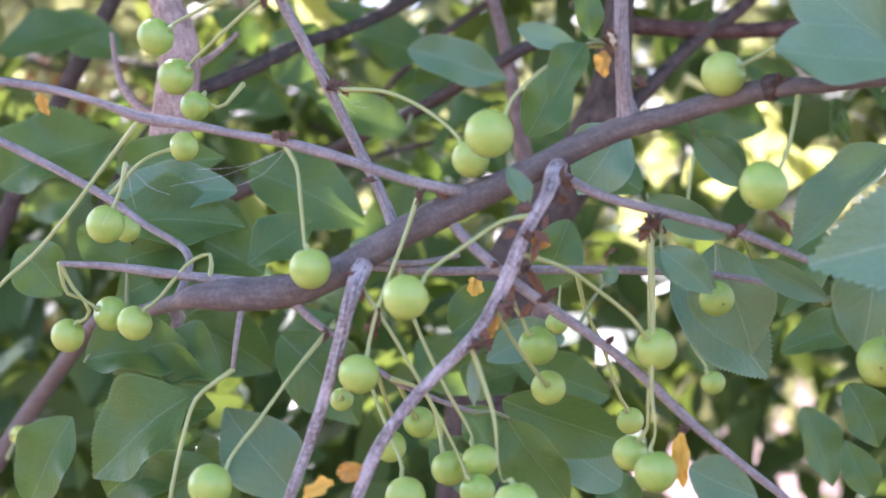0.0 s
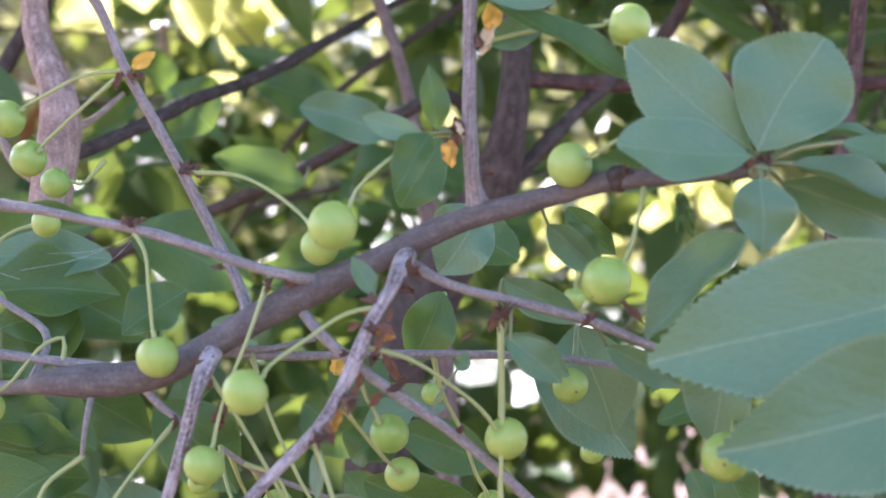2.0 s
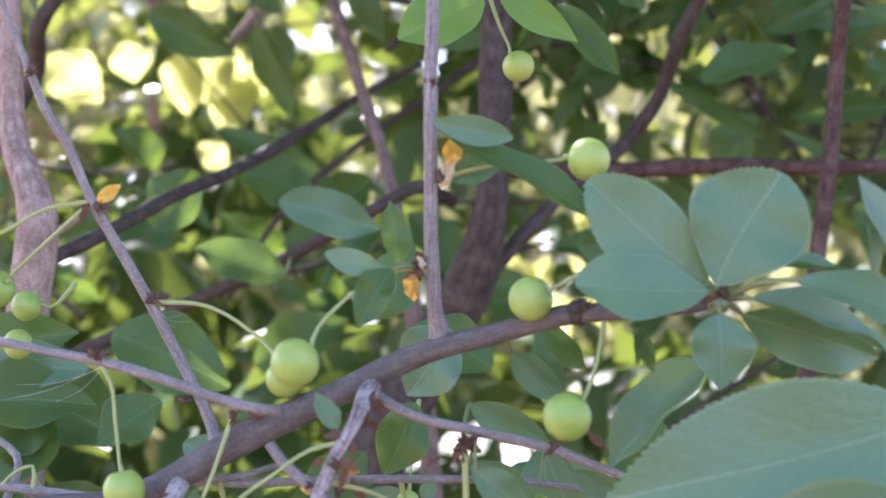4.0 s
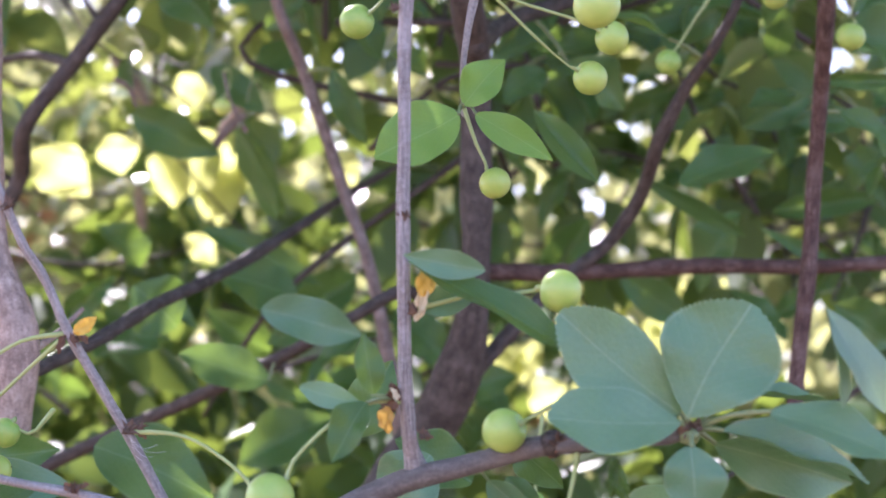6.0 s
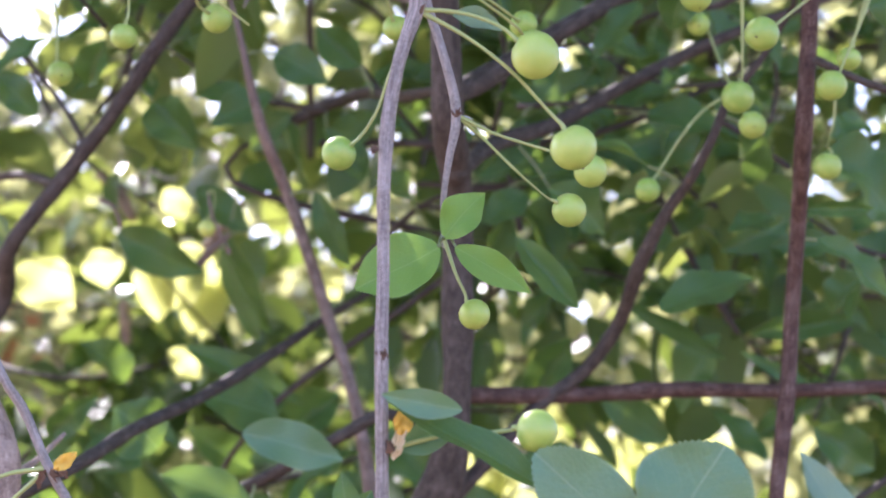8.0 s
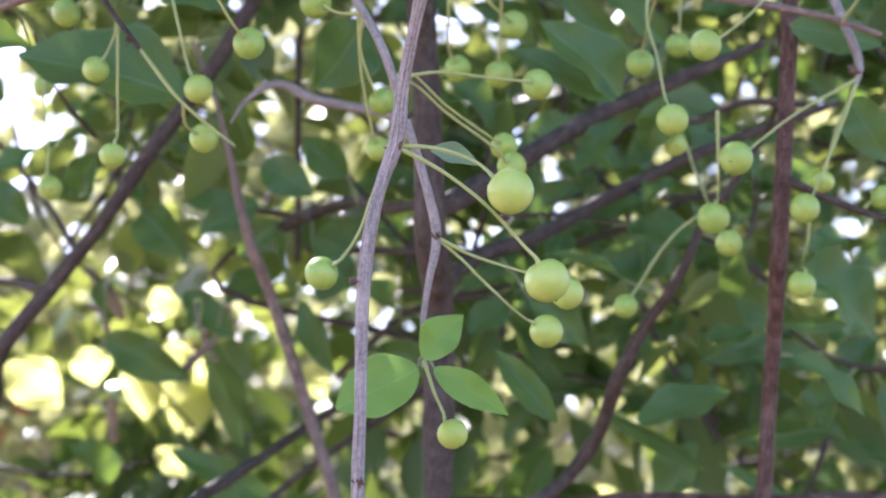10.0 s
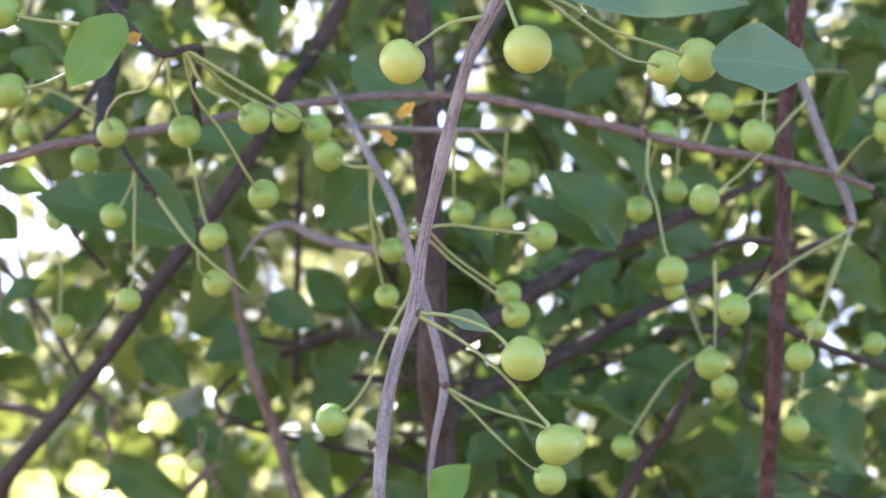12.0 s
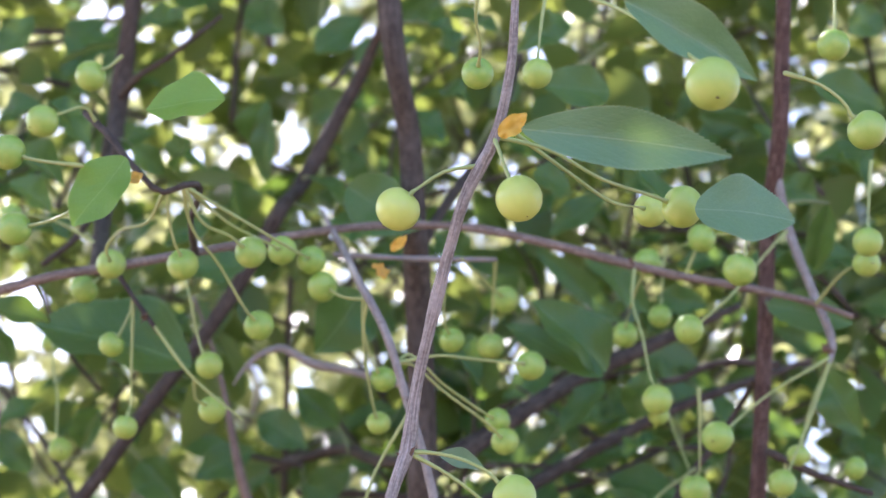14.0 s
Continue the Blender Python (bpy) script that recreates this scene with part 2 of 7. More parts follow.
def spline(points, step):
    """Points and radii along a smooth curve through the given ones."""
    p = np.array(points, float)
    d = np.linalg.norm(np.diff(p[:, :3], axis=0), axis=1)[:, None] + 1e-9
    slope = np.diff(p, axis=0) / d
    m = np.vstack([slope[:1], (slope[1:] * d[:-1] + slope[:-1] * d[1:]) / (d[1:] + d[:-1]), slope[-1:]])
    rows = []
    for i in range(len(p) - 1):
        n = max(2, min(40, int(d[i, 0] / step)))
        for k in np.arange(n) / n:
            rows.append((2 * k**3 - 3 * k**2 + 1) * p[i] + (k**3 - 2 * k**2 + k) * d[i] * m[i] + (3 * k**2 - 2 * k**3) * p[i + 1] + (k**3 - k**2) * d[i] * m[i + 1])
    return np.array(rows + [p[-1]])


def tube(name, rows, sides=10, knots=0.0, seed=0):
    """A tapered round stem along the rows of x, y, z, radius, with small swellings."""
    rng = np.random.RandomState(seed)
    for end, inner in ((0, 1), (-1, -2)):
        d = rows[end, :3] - rows[inner, :3]
        d = d / (np.linalg.norm(d) + 1e-9) * rows[end, 3]
        caps = [np.r_[rows[end, :3] + d * k, rows[end, 3] * f] for k, f in ((0.45, 0.82), (0.75, 0.5), (0.85, 0.1))]
        rows = np.vstack([caps[::-1], rows]) if end == 0 else np.vstack([rows, caps])
    n = len(rows)
    way = np.gradient(rows[:, :3], axis=0)
    way /= np.linalg.norm(way, axis=1, keepdims=True) + 1e-9
    side = np.cross(way[0], (0.31, 0.2, 0.93) if abs(way[0][2]) < 0.9 else (1, 0.1, 0))
    verts, uvs, run = [], [], 0.0
    swell = 0.96 + knots * np.convolve(rng.rand(n + 4) ** 6, [0.25, 0.6, 1, 0.6, 0.25], "same")[2:-2]
    turn = np.linspace(0, 2 * np.pi, sides, endpoint=False)
    for i in range(n):
        side = side - way[i] * (side @ way[i])
        side /= np.linalg.norm(side) + 1e-9
        up = np.cross(way[i], side)
        run += np.linalg.norm(rows[i, :3] - rows[i - 1, :3]) if i else 0
        r = max(rows[i, 3], 0.00003) * swell[i] * (1 + knots * 0.25 * rng.randn(sides).clip(-1.5, 1.5) * 0.5)
        ring = rows[i, :3] + (np.cos(turn)[:, None] * side + np.sin(turn)[:, None] * up) * np.broadcast_to(r, sides)[:, None]
        verts += ring.tolist()
        uvs += [(abs(2 * k / sides - 1), run) for k in range(sides)]
    faces = [(i * sides + k, i * sides + (k + 1) % sides, (i + 1) * sides + (k + 1) % sides, (i + 1) * sides + k) for i in range(n - 1) for k in range(sides)]
    faces += [tuple(range(sides))[::-1], tuple((n - 1) * sides + k for k in range(sides))]
    return mesh_of(name, verts, faces, uvs)


def leaf_blade(name, fold, droop, ripple, seed, crumple=0.0, blunt=0.7, skew=0.88, teeth=0.012):
    """A cherry leaf of unit length and width along y, toothed, folded along its midrib."""
    rng = np.random.RandomState(seed)
    rows, cols = 72, (-1.0, -0.66, -0.33, 0.0, 0.33, 0.66, 1.0)
    verts, uvs, edge = [], [], []
    phase = rng.rand(4) * 6.28
    for i in range(rows + 1):
        s = i / rows
        half = 0.5 * np.sin(np.pi * s**skew) ** blunt if 0 < s < 1 else 0.0
        half = max(half * (1 - 0.45 * s**9 * (skew < 1)) * (1 + 0.04 * np.sin(s * 7 + phase[1])), 0.006)
        for c in cols:
            x, y = c * half, s
            if abs(c) == 1.0 and 1 < i < rows:
                tooth = teeth * (1.0 if i % 2 else -0.3) * (0.7 + 0.6 * rng.rand())
                x += np.sign(c) * tooth
                y += 0.008 if i % 2 else -0.003
            a = abs(x)
            z = fold * a - droop * (s - 0.2) ** 2 + ripple * a * np.sin(s * 11 + phase[0 if c < 0 else 1]) + 0.02 * np.sin(s * 5 + phase[2])
            x += 0.03 * np.sin(s * 4 + phase[3])
            if crumple:
                z += crumple * np.sin(x * 14 + phase[0]) * np.cos(s * 9 + phase[1])
            verts.append((x, y, z))
            uvs.append((c * half * 2, s))
            edge.append((abs(c), s))
    k = len(cols)
    faces = [(i * k + j, i * k + j + 1, (i + 1) * k + j + 1, (i + 1) * k + j) for i in range(rows) for j in range(k - 1)]
    me = mesh_of(name, verts, faces, uvs)
    loops = np.empty(len(me.loops), dtype=np.int32)
    me.loops.foreach_get("vertex_index", loops)
    me.uv_layers.new(name="edge").data.foreach_set("uv", np.asarray(edge, dtype=np.float32)[loops].ravel())
    return me


BLADES = {}
for skin in (LEAF, LEAF_GREEN, LEAF_PALE, LEAF_YOUNG, LEAF_SUN, LEAF_DRY, LEAF_YELLOW, WITHERED, BRACT):
    for kind, (fold, droop, ripple, crumple, blunt) in enumerate([(0.18, 0.12, 0.10, 0, 0.62), (0.28, 0.22, 0.12, 0, 0.72), (0.6, 0.3, 0.16, 0, 0.8), (0.16, 0.14, 0.1, 0, 0.62), (0.3, 0.4, 0.2, 0, 0.7), (0.4, 0.3, 0.2, 0.16, 0.6)]):
        BLADES[skin.name, kind] = leaf_blade("leaf", fold, droop, ripple, kind, crumple, blunt, 1.25 if kind == 3 else 0.88, 0.016 if skin in (LEAF, LEAF_PALE) else 0.012)
        BLADES[skin.name, kind].materials.append(skin)
FRONT = Vector((0.0, -0.94, 0.34))


def leaf(owner, skin, base, tip, width, roll=0, kind=0, joint=None):
    """A leaf from its base to its tip, its face turned by roll degrees from the open side; joint: where its stalk starts."""
    base, tip = Vector(base), Vector(tip)
    y = (tip - base).normalized()
    z = (FRONT - y * FRONT.dot(y)).normalized()
    z = Matrix.Rotation(radians(roll), 3, y) @ z
    x = y.cross(z)
    turn = Matrix((x, y, z)).transposed().to_4x4()
    long = (tip - base).length
    curl = 1.7 if skin is LEAF_GREEN else 1.2
    blade = part("leaf", BLADES[skin.name, kind], skin, owner, "", Matrix.Translation(base) @ turn @ Matrix.Diagonal((width, long, min(width, long) * curl, 1)))
    if joint:
        j = Vector(joint)
        mid = (j + base) / 2 + Vector((0, 0, 0.06)) * (base - j).length
        thin = 0.0008 if width > 0.012 else 0.00055
        rows = spline([(*j, thin * 1.3), (*mid, thin), (*base, thin * 0.8)], 0.004)
        part("leaf_stalk", tube("leaf_stalk", rows, 6), PETIOLE, blade)
    return blade


SEEDS = iter(range(1, 100000))


def twig(owner, name, material, *points):
    """A woody stem through points of x, y, z and radius."""
    thick = max(p[3] for p in points)
    rows = spline(points, 0.004 if thick < 0.006 else 0.008)
    return part(name, tube(name, rows, 10 if thick < 0.004 else 14, 0.16, next(SEEDS)), material, owner)


def fruit_ball():
    """A round cherry of unit radius with a shallow dimple at its top."""
    verts, faces, rings, sides = [], [], 18, 24
    for i in range(rings + 1):
        a = np.pi * i / rings
        for k in range(sides):
            b = 2 * np.pi * k / sides
            r = 1 - 0.22 * np.exp(-((a / 0.28) ** 2)) + 0.02 * np.cos(b) * np.sin(a)
            verts.append((r * np.sin(a) * np.cos(b), r * np.sin(a) * np.sin(b), 0.97 * r * np.cos(a)))
    for i in range(rings):
        for k in range(sides):
            faces.append((i * sides + k, (i + 1) * sides + k, (i + 1) * sides + (k + 1) % sides, i * sides + (k + 1) % sides))
    return mesh_of("fruit", verts, faces)


def scar_disc():
    bm = bmesh.new()
    bmesh.ops.create_cone(bm, cap_ends=True, segments=8, radius1=0.07, radius2=0.03, depth=0.05)
    me = bpy.data.meshes.new("blossom_scar")
    bm.to_mesh(me)
    bm.free()
    return me


BALL, DISC = fruit_ball(), scar_disc()
BALL.materials.append(FRUIT)
DISC.materials.append(SCAR)
TINTS = ("small unripe green cherry hanging on a thin green stalk", "pale yellow-green unripe cherry on a thin stalk", "yellowish unripe cherry on a thin pale stalk")


def cherry(centre, radius, tint, *stalk):
    """A cherry at its centre, with a stalk that runs through the points to the wood."""
    c, first, top = Vector(centre), Vector(stalk[0]), Vector(stalk[-1])
    ob = thing("cherry", top, TINTS[tint], "cherry", "cherries on the bush")
    up = (first - c).normalized()
    up = (up + Vector((random.uniform(-0.08, 0.08), random.uniform(-0.3, 0.1), random.uniform(-0.08, 0.08)))).normalized()
    turn = up.to_track_quat("Z", "Y").to_matrix().to_4x4()
    ball = part("fruit", BALL, FRUIT, ob, "", Matrix.Translation(c) @ turn @ Matrix.Rotation(random.uniform(0, 6), 4, "Z") @ Matrix.Diagonal((radius, radius, radius * random.uniform(0.97, 1.05), 1)))
    ball.color = (1, 1, 1, (1.0, 0.6, 0.15)[tint])
    part("blossom_scar", DISC, SCAR, ball, "", Matrix.Translation(c - up * radius * 0.985) @ turn @ Matrix.Rotation(radians(180), 4, "X") @ Matrix.Diagonal((radius, radius, radius, 1)))
    root = c + up * radius * 0.74
    thin = 0.0006
    rows = spline([(*root, thin * 1.7), (*(root + up * 0.0022), thin * 1.1)] + [(*p, thin) for p in stalk[:-1]] + [(*top, thin * 1.5)], 0.003)
    part("stalk", tube("stalk", rows, 7, 0.05, next(SEEDS)), STALK, ob)
    return ob


def bud_cluster(seed):
    """Dry scales round a bud, about 4 mm across."""
    rng = random.Random(seed)
    bm = bmesh.new()
    low = bm.verts.new((0, 0, -0.0006))
    for i in range(13):
        a, tilt, long, wide = rng.uniform(0, 6.28), rng.uniform(0.1, 1.5), rng.uniform(0.0012, 0.0038), rng.uniform(0.0005, 0.0011)
        m = Matrix.Rotation(a, 4, "Z") @ Matrix.Rotation(tilt, 4, "X")
        ring = [bm.verts.new(m @ Vector((wide * math.cos(t), wide * 0.5 * math.sin(t), long * 0.25))) for t in (0, 1.57, 3.14, 4.71)]
        tip = bm.verts.new(m @ Vector((0, long * rng.uniform(-0.3, 0.3), long)))
        for k in range(4):
            bm.faces.new((ring[k], ring[(k + 1) % 4], tip))
            bm.faces.new((ring[(k + 1) % 4], ring[k], low))
    me = bpy.data.meshes.new("bud")
    bm.to_mesh(me)
    bm.free()
    me.materials.append(SCALE)
    return me


BUDS = [bud_cluster(k) for k in range(5)]


def bud(owner, place, size=1.0):
    turn = Euler((random.uniform(-1.3, 1.3), random.uniform(-1.3, 1.3), random.uniform(0, 6))).to_matrix().to_4x4()
    return part("bud", random.choice(BUDS), SCALE, owner, "", Matrix.Translation(place) @ turn @ Matrix.Scale(size * 0.95, 4))


def cobweb(place, *ends):
    """A few fine silk threads from one place."""
    web = thing("cobweb", place, "fine pale spider threads on the twigs", "cobweb")
    for e in ends:
        mid = (Vector(place) + Vector(e)) / 2 + Vector((0, 0, -0.002))
        part("thread", tube("thread", spline([(*place, 0.00004), (*mid, 0.00004), (*e, 0.00004)], 0.004), 4), SILK, web)


def foliage(name, count, spot, size, material, label, seed, spread=0.045, fine=True, flat=0.0):
    """Many small folded leaves in tufts; spot(rng) gives the middle of a tuft, or None for a gap."""
    rng = np.random.RandomState(seed)
    steps = ((0.0, 0.01), (0.14, 0.17), (0.34, 0.28), (0.56, 0.29), (0.76, 0.2), (0.9, 0.09), (1.0, 0.005)) if fine else ((0.0, 0.01), (0.4, 0.3), (0.7, 0.24), (1.0, 0.01))
    shape = np.array([(k * w, y, 0.3 * abs(k) * w - 0.14 * y * y) for y, w in steps for k in (-1, 0, 1)])
    quads = np.array([(3 * i + j, 3 * i + j + 1, 3 * i + j + 4, 3 * i + j + 3) for i in range(len(steps) - 1) for j in (0, 1)])
    verts, made = [], 0
    while made < count:
        c = spot(rng)
        if c is None:
            continue
        n = rng.randint(3, 7)
        y = rng.randn(n, 3) + (0, 0, -0.35)
        y /= np.linalg.norm(y, axis=1, keepdims=True)
        x = np.cross(y, rng.randn(n, 3) * (0.7 - 0.2 * flat) + (0, -0.5 + 0.45 * flat, 0.8 + 0.3 * flat))
        x /= np.linalg.norm(x, axis=1, keepdims=True)
        z = np.cross(x, y)
        long = size * rng.uniform(0.6, 1.15, (n, 1, 1))
        at = np.array(c) + y * spread * rng.uniform(0.1, 0.8, (n, 1)) + rng.randn(n, 3) * spread * 0.3
        wide, bent = rng.uniform(0.8, 1.15, (n, 1, 1)), rng.uniform(0.3, 1.8, (n, 1, 1))
        verts.append((at[:, None] + long * (shape[:, :1] * x[:, None] * wide + shape[:, 1:2] * y[:, None] + shape[:, 2:] * z[:, None] * bent)).reshape(-1, 3))
        made += n
    faces = (quads[None] + len(shape) * np.arange(made)[:, None, None]).reshape(-1, 4)
    me = mesh_of(name, np.concatenate(verts).tolist(), faces.tolist())
    me.materials.append(material)
    return tagged(new(name, me), label, "foliage", kind="stuff")


# ---- ground, garden wall and house ----
def ground_sheet():
    bm = bmesh.new()
    bmesh.ops.create_grid(bm, x_segments=60, y_segments=60, size=12)
    for v in bm.verts:
        if max(abs(v.co.x), abs(v.co.y)) < 11.9:
            v.co.z = 0.04 * noise.noise(v.co * 0.7) - 0.01
    edge = [v for v in bm.verts if max(abs(v.co.x), abs(v.co.y)) > 11.9]
    for v in edge:
        v.co.z = 0
    outer = [bm.verts.new((x, y, 0)) for x, y in ((-900, -900), (900, -900), (900, 900), (-900, 900))]
    sides = [sorted((v for v in edge if abs(v.co[a] - s * 12) < 0.1), key=lambda v: v.co[1 - a] * d) for a, s, d in ((1, -1, 1), (0, 1, 1), (1, 1, -1), (0, -1, -1))]
    for k, row in enumerate(sides):
        bm.faces.new([outer[k], outer[(k + 1) % 4]] + row[::-1])
    bmesh.ops.recalc_face_normals(bm, faces=bm.faces)
    me = bpy.data.meshes.new("ground")
    bm.to_mesh(me)
    bm.free()
    me.materials.append(SOIL)
    return tagged(new("ground", me), "dry bare garden soil, pale and crumbly", "ground", kind="structure")


def block(name, lo, hi, material, parent=None, label="", edge=0.004):
    bm = bmesh.new()
    bmesh.ops.create_cube(bm, size=1)
    lo, hi = Vector(lo), Vector(hi)
    for v in bm.verts:
        v.co = Vector((v.co.x * (hi - lo).x, v.co.y * (hi - lo).y, v.co.z * (hi - lo).z))
    bmesh.ops.bevel(bm, geom=bm.edges[:], offset=edge, segments=1, affect="EDGES")
    me = bpy.data.meshes.new(name)
    bm.to_mesh(me)
    bm.free()
    return part(name, me, material, parent, label, Matrix.Translation((lo + hi) / 2))


ground_sheet()


def garden_wall():
    wall = thing("garden_wall", (-2.0, 4.1, 0), "orange-brown brick garden wall behind the bushes", "wall", kind="structure")
    block("core", (-3.2, 4.03, 0), (-0.72, 4.22, 1.86), MORTAR, wall)
    # made-up low stretch that hides the bright horizon, pale to imitate sunlit ground
    block("core", (-0.72, 4.03, 0), (0.3, 4.22, 1.42), PALE_PLASTER, wall, "pale pinkish stretch added to hide the bright horizon")
    block("coping", (-0.678, 3.97, 1.42), (0.35, 4.28, 1.49), BRICK, wall)
    block("coping", (-3.25, 3.97, 1.86), (-0.68, 4.28, 1.94), BRICK, wall)
    unit = None
    for row in range(12, 25):
        for k in range(6):
            x = -0.85 - 0.26 * k - (0.13 if row % 2 else 0)
            m = Matrix.Translation((x, 4.028, 0.0375 + 0.075 * row))
            if unit is None:
                unit = block("brick", (-0.125, -0.02, -0.0325), (0.125, 0.02, 0.0325), BRICK, wall)
                unit.matrix_basis = m
            else:
                part("brick", unit.data, BRICK, wall, "", m)


def house():
    ob = thing("house", (-3.4, 7.5, 0), "grey plastered house behind the garden wall", "house")
    block("wall", (-6.5, 6.6, 0), (-1.5, 9.5, 2.75), PLASTER, ob)
    block("roof", (-6.7, 6.35, 2.75), (-1.3, 9.75, 2.93), ROOFING, ob)


garden_wall()
house()

# ---- the cherry bush ----
near_branch = thing("cherry_branch", (-0.42, 0.98, 0), "grey-brown cherry branch with twigs, leaves and dry bud scales", "branch")
tree = thing("cherry_tree", (0.10, 0.98, 0), "dark-barked cherry tree with fruiting side branches", "tree")
right_stem = thing("cherry_sapling", (0.30, 0.90, 0), "straight reddish-brown upright cherry stem", "sapling")
left_stem = thing("cherry_sapling", (-0.40, 1.12, 0), "dark slanting cherry stem among leaves", "sapling")
back_stem = thing("cherry_sapling", (0.02, 1.08, 0), "thin pale upright cherry stem among shaded leaves", "sapling")
pale_stem = thing("cherry_sapling", (-0.19, 0.85, 0), "thick forked cherry stem, its pale pinkish bark painted as sunlit", "sapling")

# ---- the plant, by its stems ----
twig(near_branch, "main_stem", BARK_SMOOTH, (-0.42, 0.98, 0, 0.012), (-0.4, 0.97, 0.7, 0.009), (-0.27, 0.97, 1.18, 0.006), (-0.1591, 0.8469, 1.3197, 0.0031), (-0.119, 0.7062, 1.3211, 0.0026), (-0.0918, 0.6057, 1.3218, 0.0024), (-0.0811, 0.5755, 1.3224, 0.0027), (-0.075, 0.5654, 1.3234, 0.0036), (-0.064, 0.5653, 1.3238, 0.0045), (-0.0445, 0.562, 1.3259, 0.0045), (-0.0318, 0.5595, 1.3319, 0.0042), (-0.0157, 0.5537, 1.3414, 0.004), (0.0015, 0.5509, 1.35, 0.0039), (0.017, 0.5473, 1.3569, 0.0037), (0.0293, 0.5448, 1.3631, 0.0035), (0.0415, 0.5423, 1.3684, 0.0034), (0.0565, 0.5359, 1.3719, 0.0031), (0.0713, 0.5306, 1.3758, 0.0028), (0.0813, 0.5253, 1.3777, 0.0027), (0.0927, 0.5203, 1.3776, 0.0021), (0.1056, 0.5181, 1.3786, 0.0018), (0.1157, 0.517, 1.38, 0.0018), (0.1215, 0.5167, 1.3827, 0.0007))
twig(near_branch, "twig", BARK_RIBBED, (0.0454, 0.5432, 1.3695, 0.0026), (0.0449, 0.5420, 1.3715, 0.0036), (0.0443, 0.5412, 1.3742, 0.0029), (0.0437, 0.5403, 1.3764, 0.0025), (0.0433, 0.5385, 1.379, 0.0022), (0.0428, 0.5366, 1.3867, 0.002), (0.0423, 0.5345, 1.3942, 0.0019), (0.0422, 0.5316, 1.4138, 0.0019), (0.0422, 0.529, 1.4403, 0.002), (0.0428, 0.5294, 1.4642, 0.0018), (0.0432, 0.5299, 1.4917, 0.0019), (0.0448, 0.5302, 1.5095, 0.0019), (0.049, 0.5306, 1.5283, 0.002), (0.0524, 0.5308, 1.5377, 0.0023), (0.0543, 0.5277, 1.5529, 0.0019), (0.0593, 0.5179, 1.5764, 0.0018), (0.0641, 0.5098, 1.5957, 0.0018), (0.0705, 0.5013, 1.6155, 0.0019), (0.0761, 0.4971, 1.6252, 0.0018), (0.082, 0.4874, 1.6474, 0.0015), (0.0834, 0.482, 1.6695, 0.0012), (0.0846, 0.482, 1.7, 0.0011))
twig(near_branch, "twig", BARK, (-0.0204, 0.5579, 1.3386, 0.0018), (-0.021, 0.5754, 1.3466, 0.0019), (-0.0236, 0.5759, 1.3531, 0.0017), (-0.0302, 0.575, 1.366, 0.0017), (-0.0389, 0.5707, 1.3834, 0.0017), (-0.0475, 0.5666, 1.399, 0.0016), (-0.0545, 0.5637, 1.4115, 0.0015), (-0.0623, 0.5604, 1.4294, 0.0013), (-0.0656, 0.5575, 1.4347, 0.0012), (-0.0711, 0.5564, 1.4475, 0.0012), (-0.075, 0.5556, 1.4571, 0.0009), (-0.0813, 0.5542, 1.4731, 0.0008), (-0.0951, 0.5566, 1.503, 0.0006))
twig(near_branch, "twig", BARK, (-0.1564, 0.5689, 1.3888, 0.0011), (-0.1389, 0.5643, 1.3852, 0.0012), (-0.1175, 0.5627, 1.3818, 0.0012), (-0.1025, 0.5601, 1.3775, 0.0012), (-0.0909, 0.5585, 1.3733, 0.0015), (-0.0764, 0.5578, 1.3711, 0.0013), (-0.0635, 0.5561, 1.3684, 0.0013), (-0.0506, 0.5544, 1.366, 0.0015), (-0.0315, 0.5519, 1.3606, 0.0015), (-0.0157, 0.5494, 1.3552, 0.0015), (-0.0047, 0.5467, 1.3524, 0.0017), (0.0053, 0.5525, 1.3517, 0.0018))
twig(near_branch, "twig", BARK, (0.0221, 0.5488, 1.3595, 0.0017), (0.037, 0.5442, 1.3508, 0.0014), (0.0511, 0.5466, 1.3472, 0.0014), (0.0669, 0.549, 1.3436, 0.0014), (0.0756, 0.5503, 1.3414, 0.0015), (0.0874, 0.5517, 1.3369, 0.0013), (0.097, 0.553, 1.3331, 0.0011), (0.1173, 0.5607, 1.3265, 0.0007))
twig(near_branch, "twig", BARK_SCALY, (0.0268, 0.5468, 1.3600, 0.0022), (0.0248, 0.5395, 1.3566, 0.0029), (0.0217, 0.5282, 1.3485, 0.0019), (0.0172, 0.5267, 1.3408, 0.002), (0.0135, 0.5262, 1.3318, 0.0019), (0.009, 0.5269, 1.3214, 0.0017), (0.0031, 0.5254, 1.3116, 0.0016), (-0.0042, 0.5248, 1.3041, 0.0016), (-0.0145, 0.5235, 1.293, 0.0016), (-0.0217, 0.5221, 1.2827, 0.0016), (-0.0261, 0.5227, 1.2724, 0.0016), (-0.0333, 0.5229, 1.2534, 0.0015))
twig(near_branch, "twig", BARK, (-0.0053, 0.5545, 1.3466, 0.0014), (0.0016, 0.5487, 1.3378, 0.0017), (0.0094, 0.5493, 1.3308, 0.0016), (0.0219, 0.551, 1.3216, 0.0016), (0.0345, 0.5527, 1.3132, 0.0014), (0.0487, 0.5546, 1.3024, 0.0014), (0.063, 0.5566, 1.2892, 0.0014), (0.0773, 0.5585, 1.2775, 0.0013), (0.0916, 0.5603, 1.2666, 0.0012), (0.1076, 0.5624, 1.2525, 0.0011))
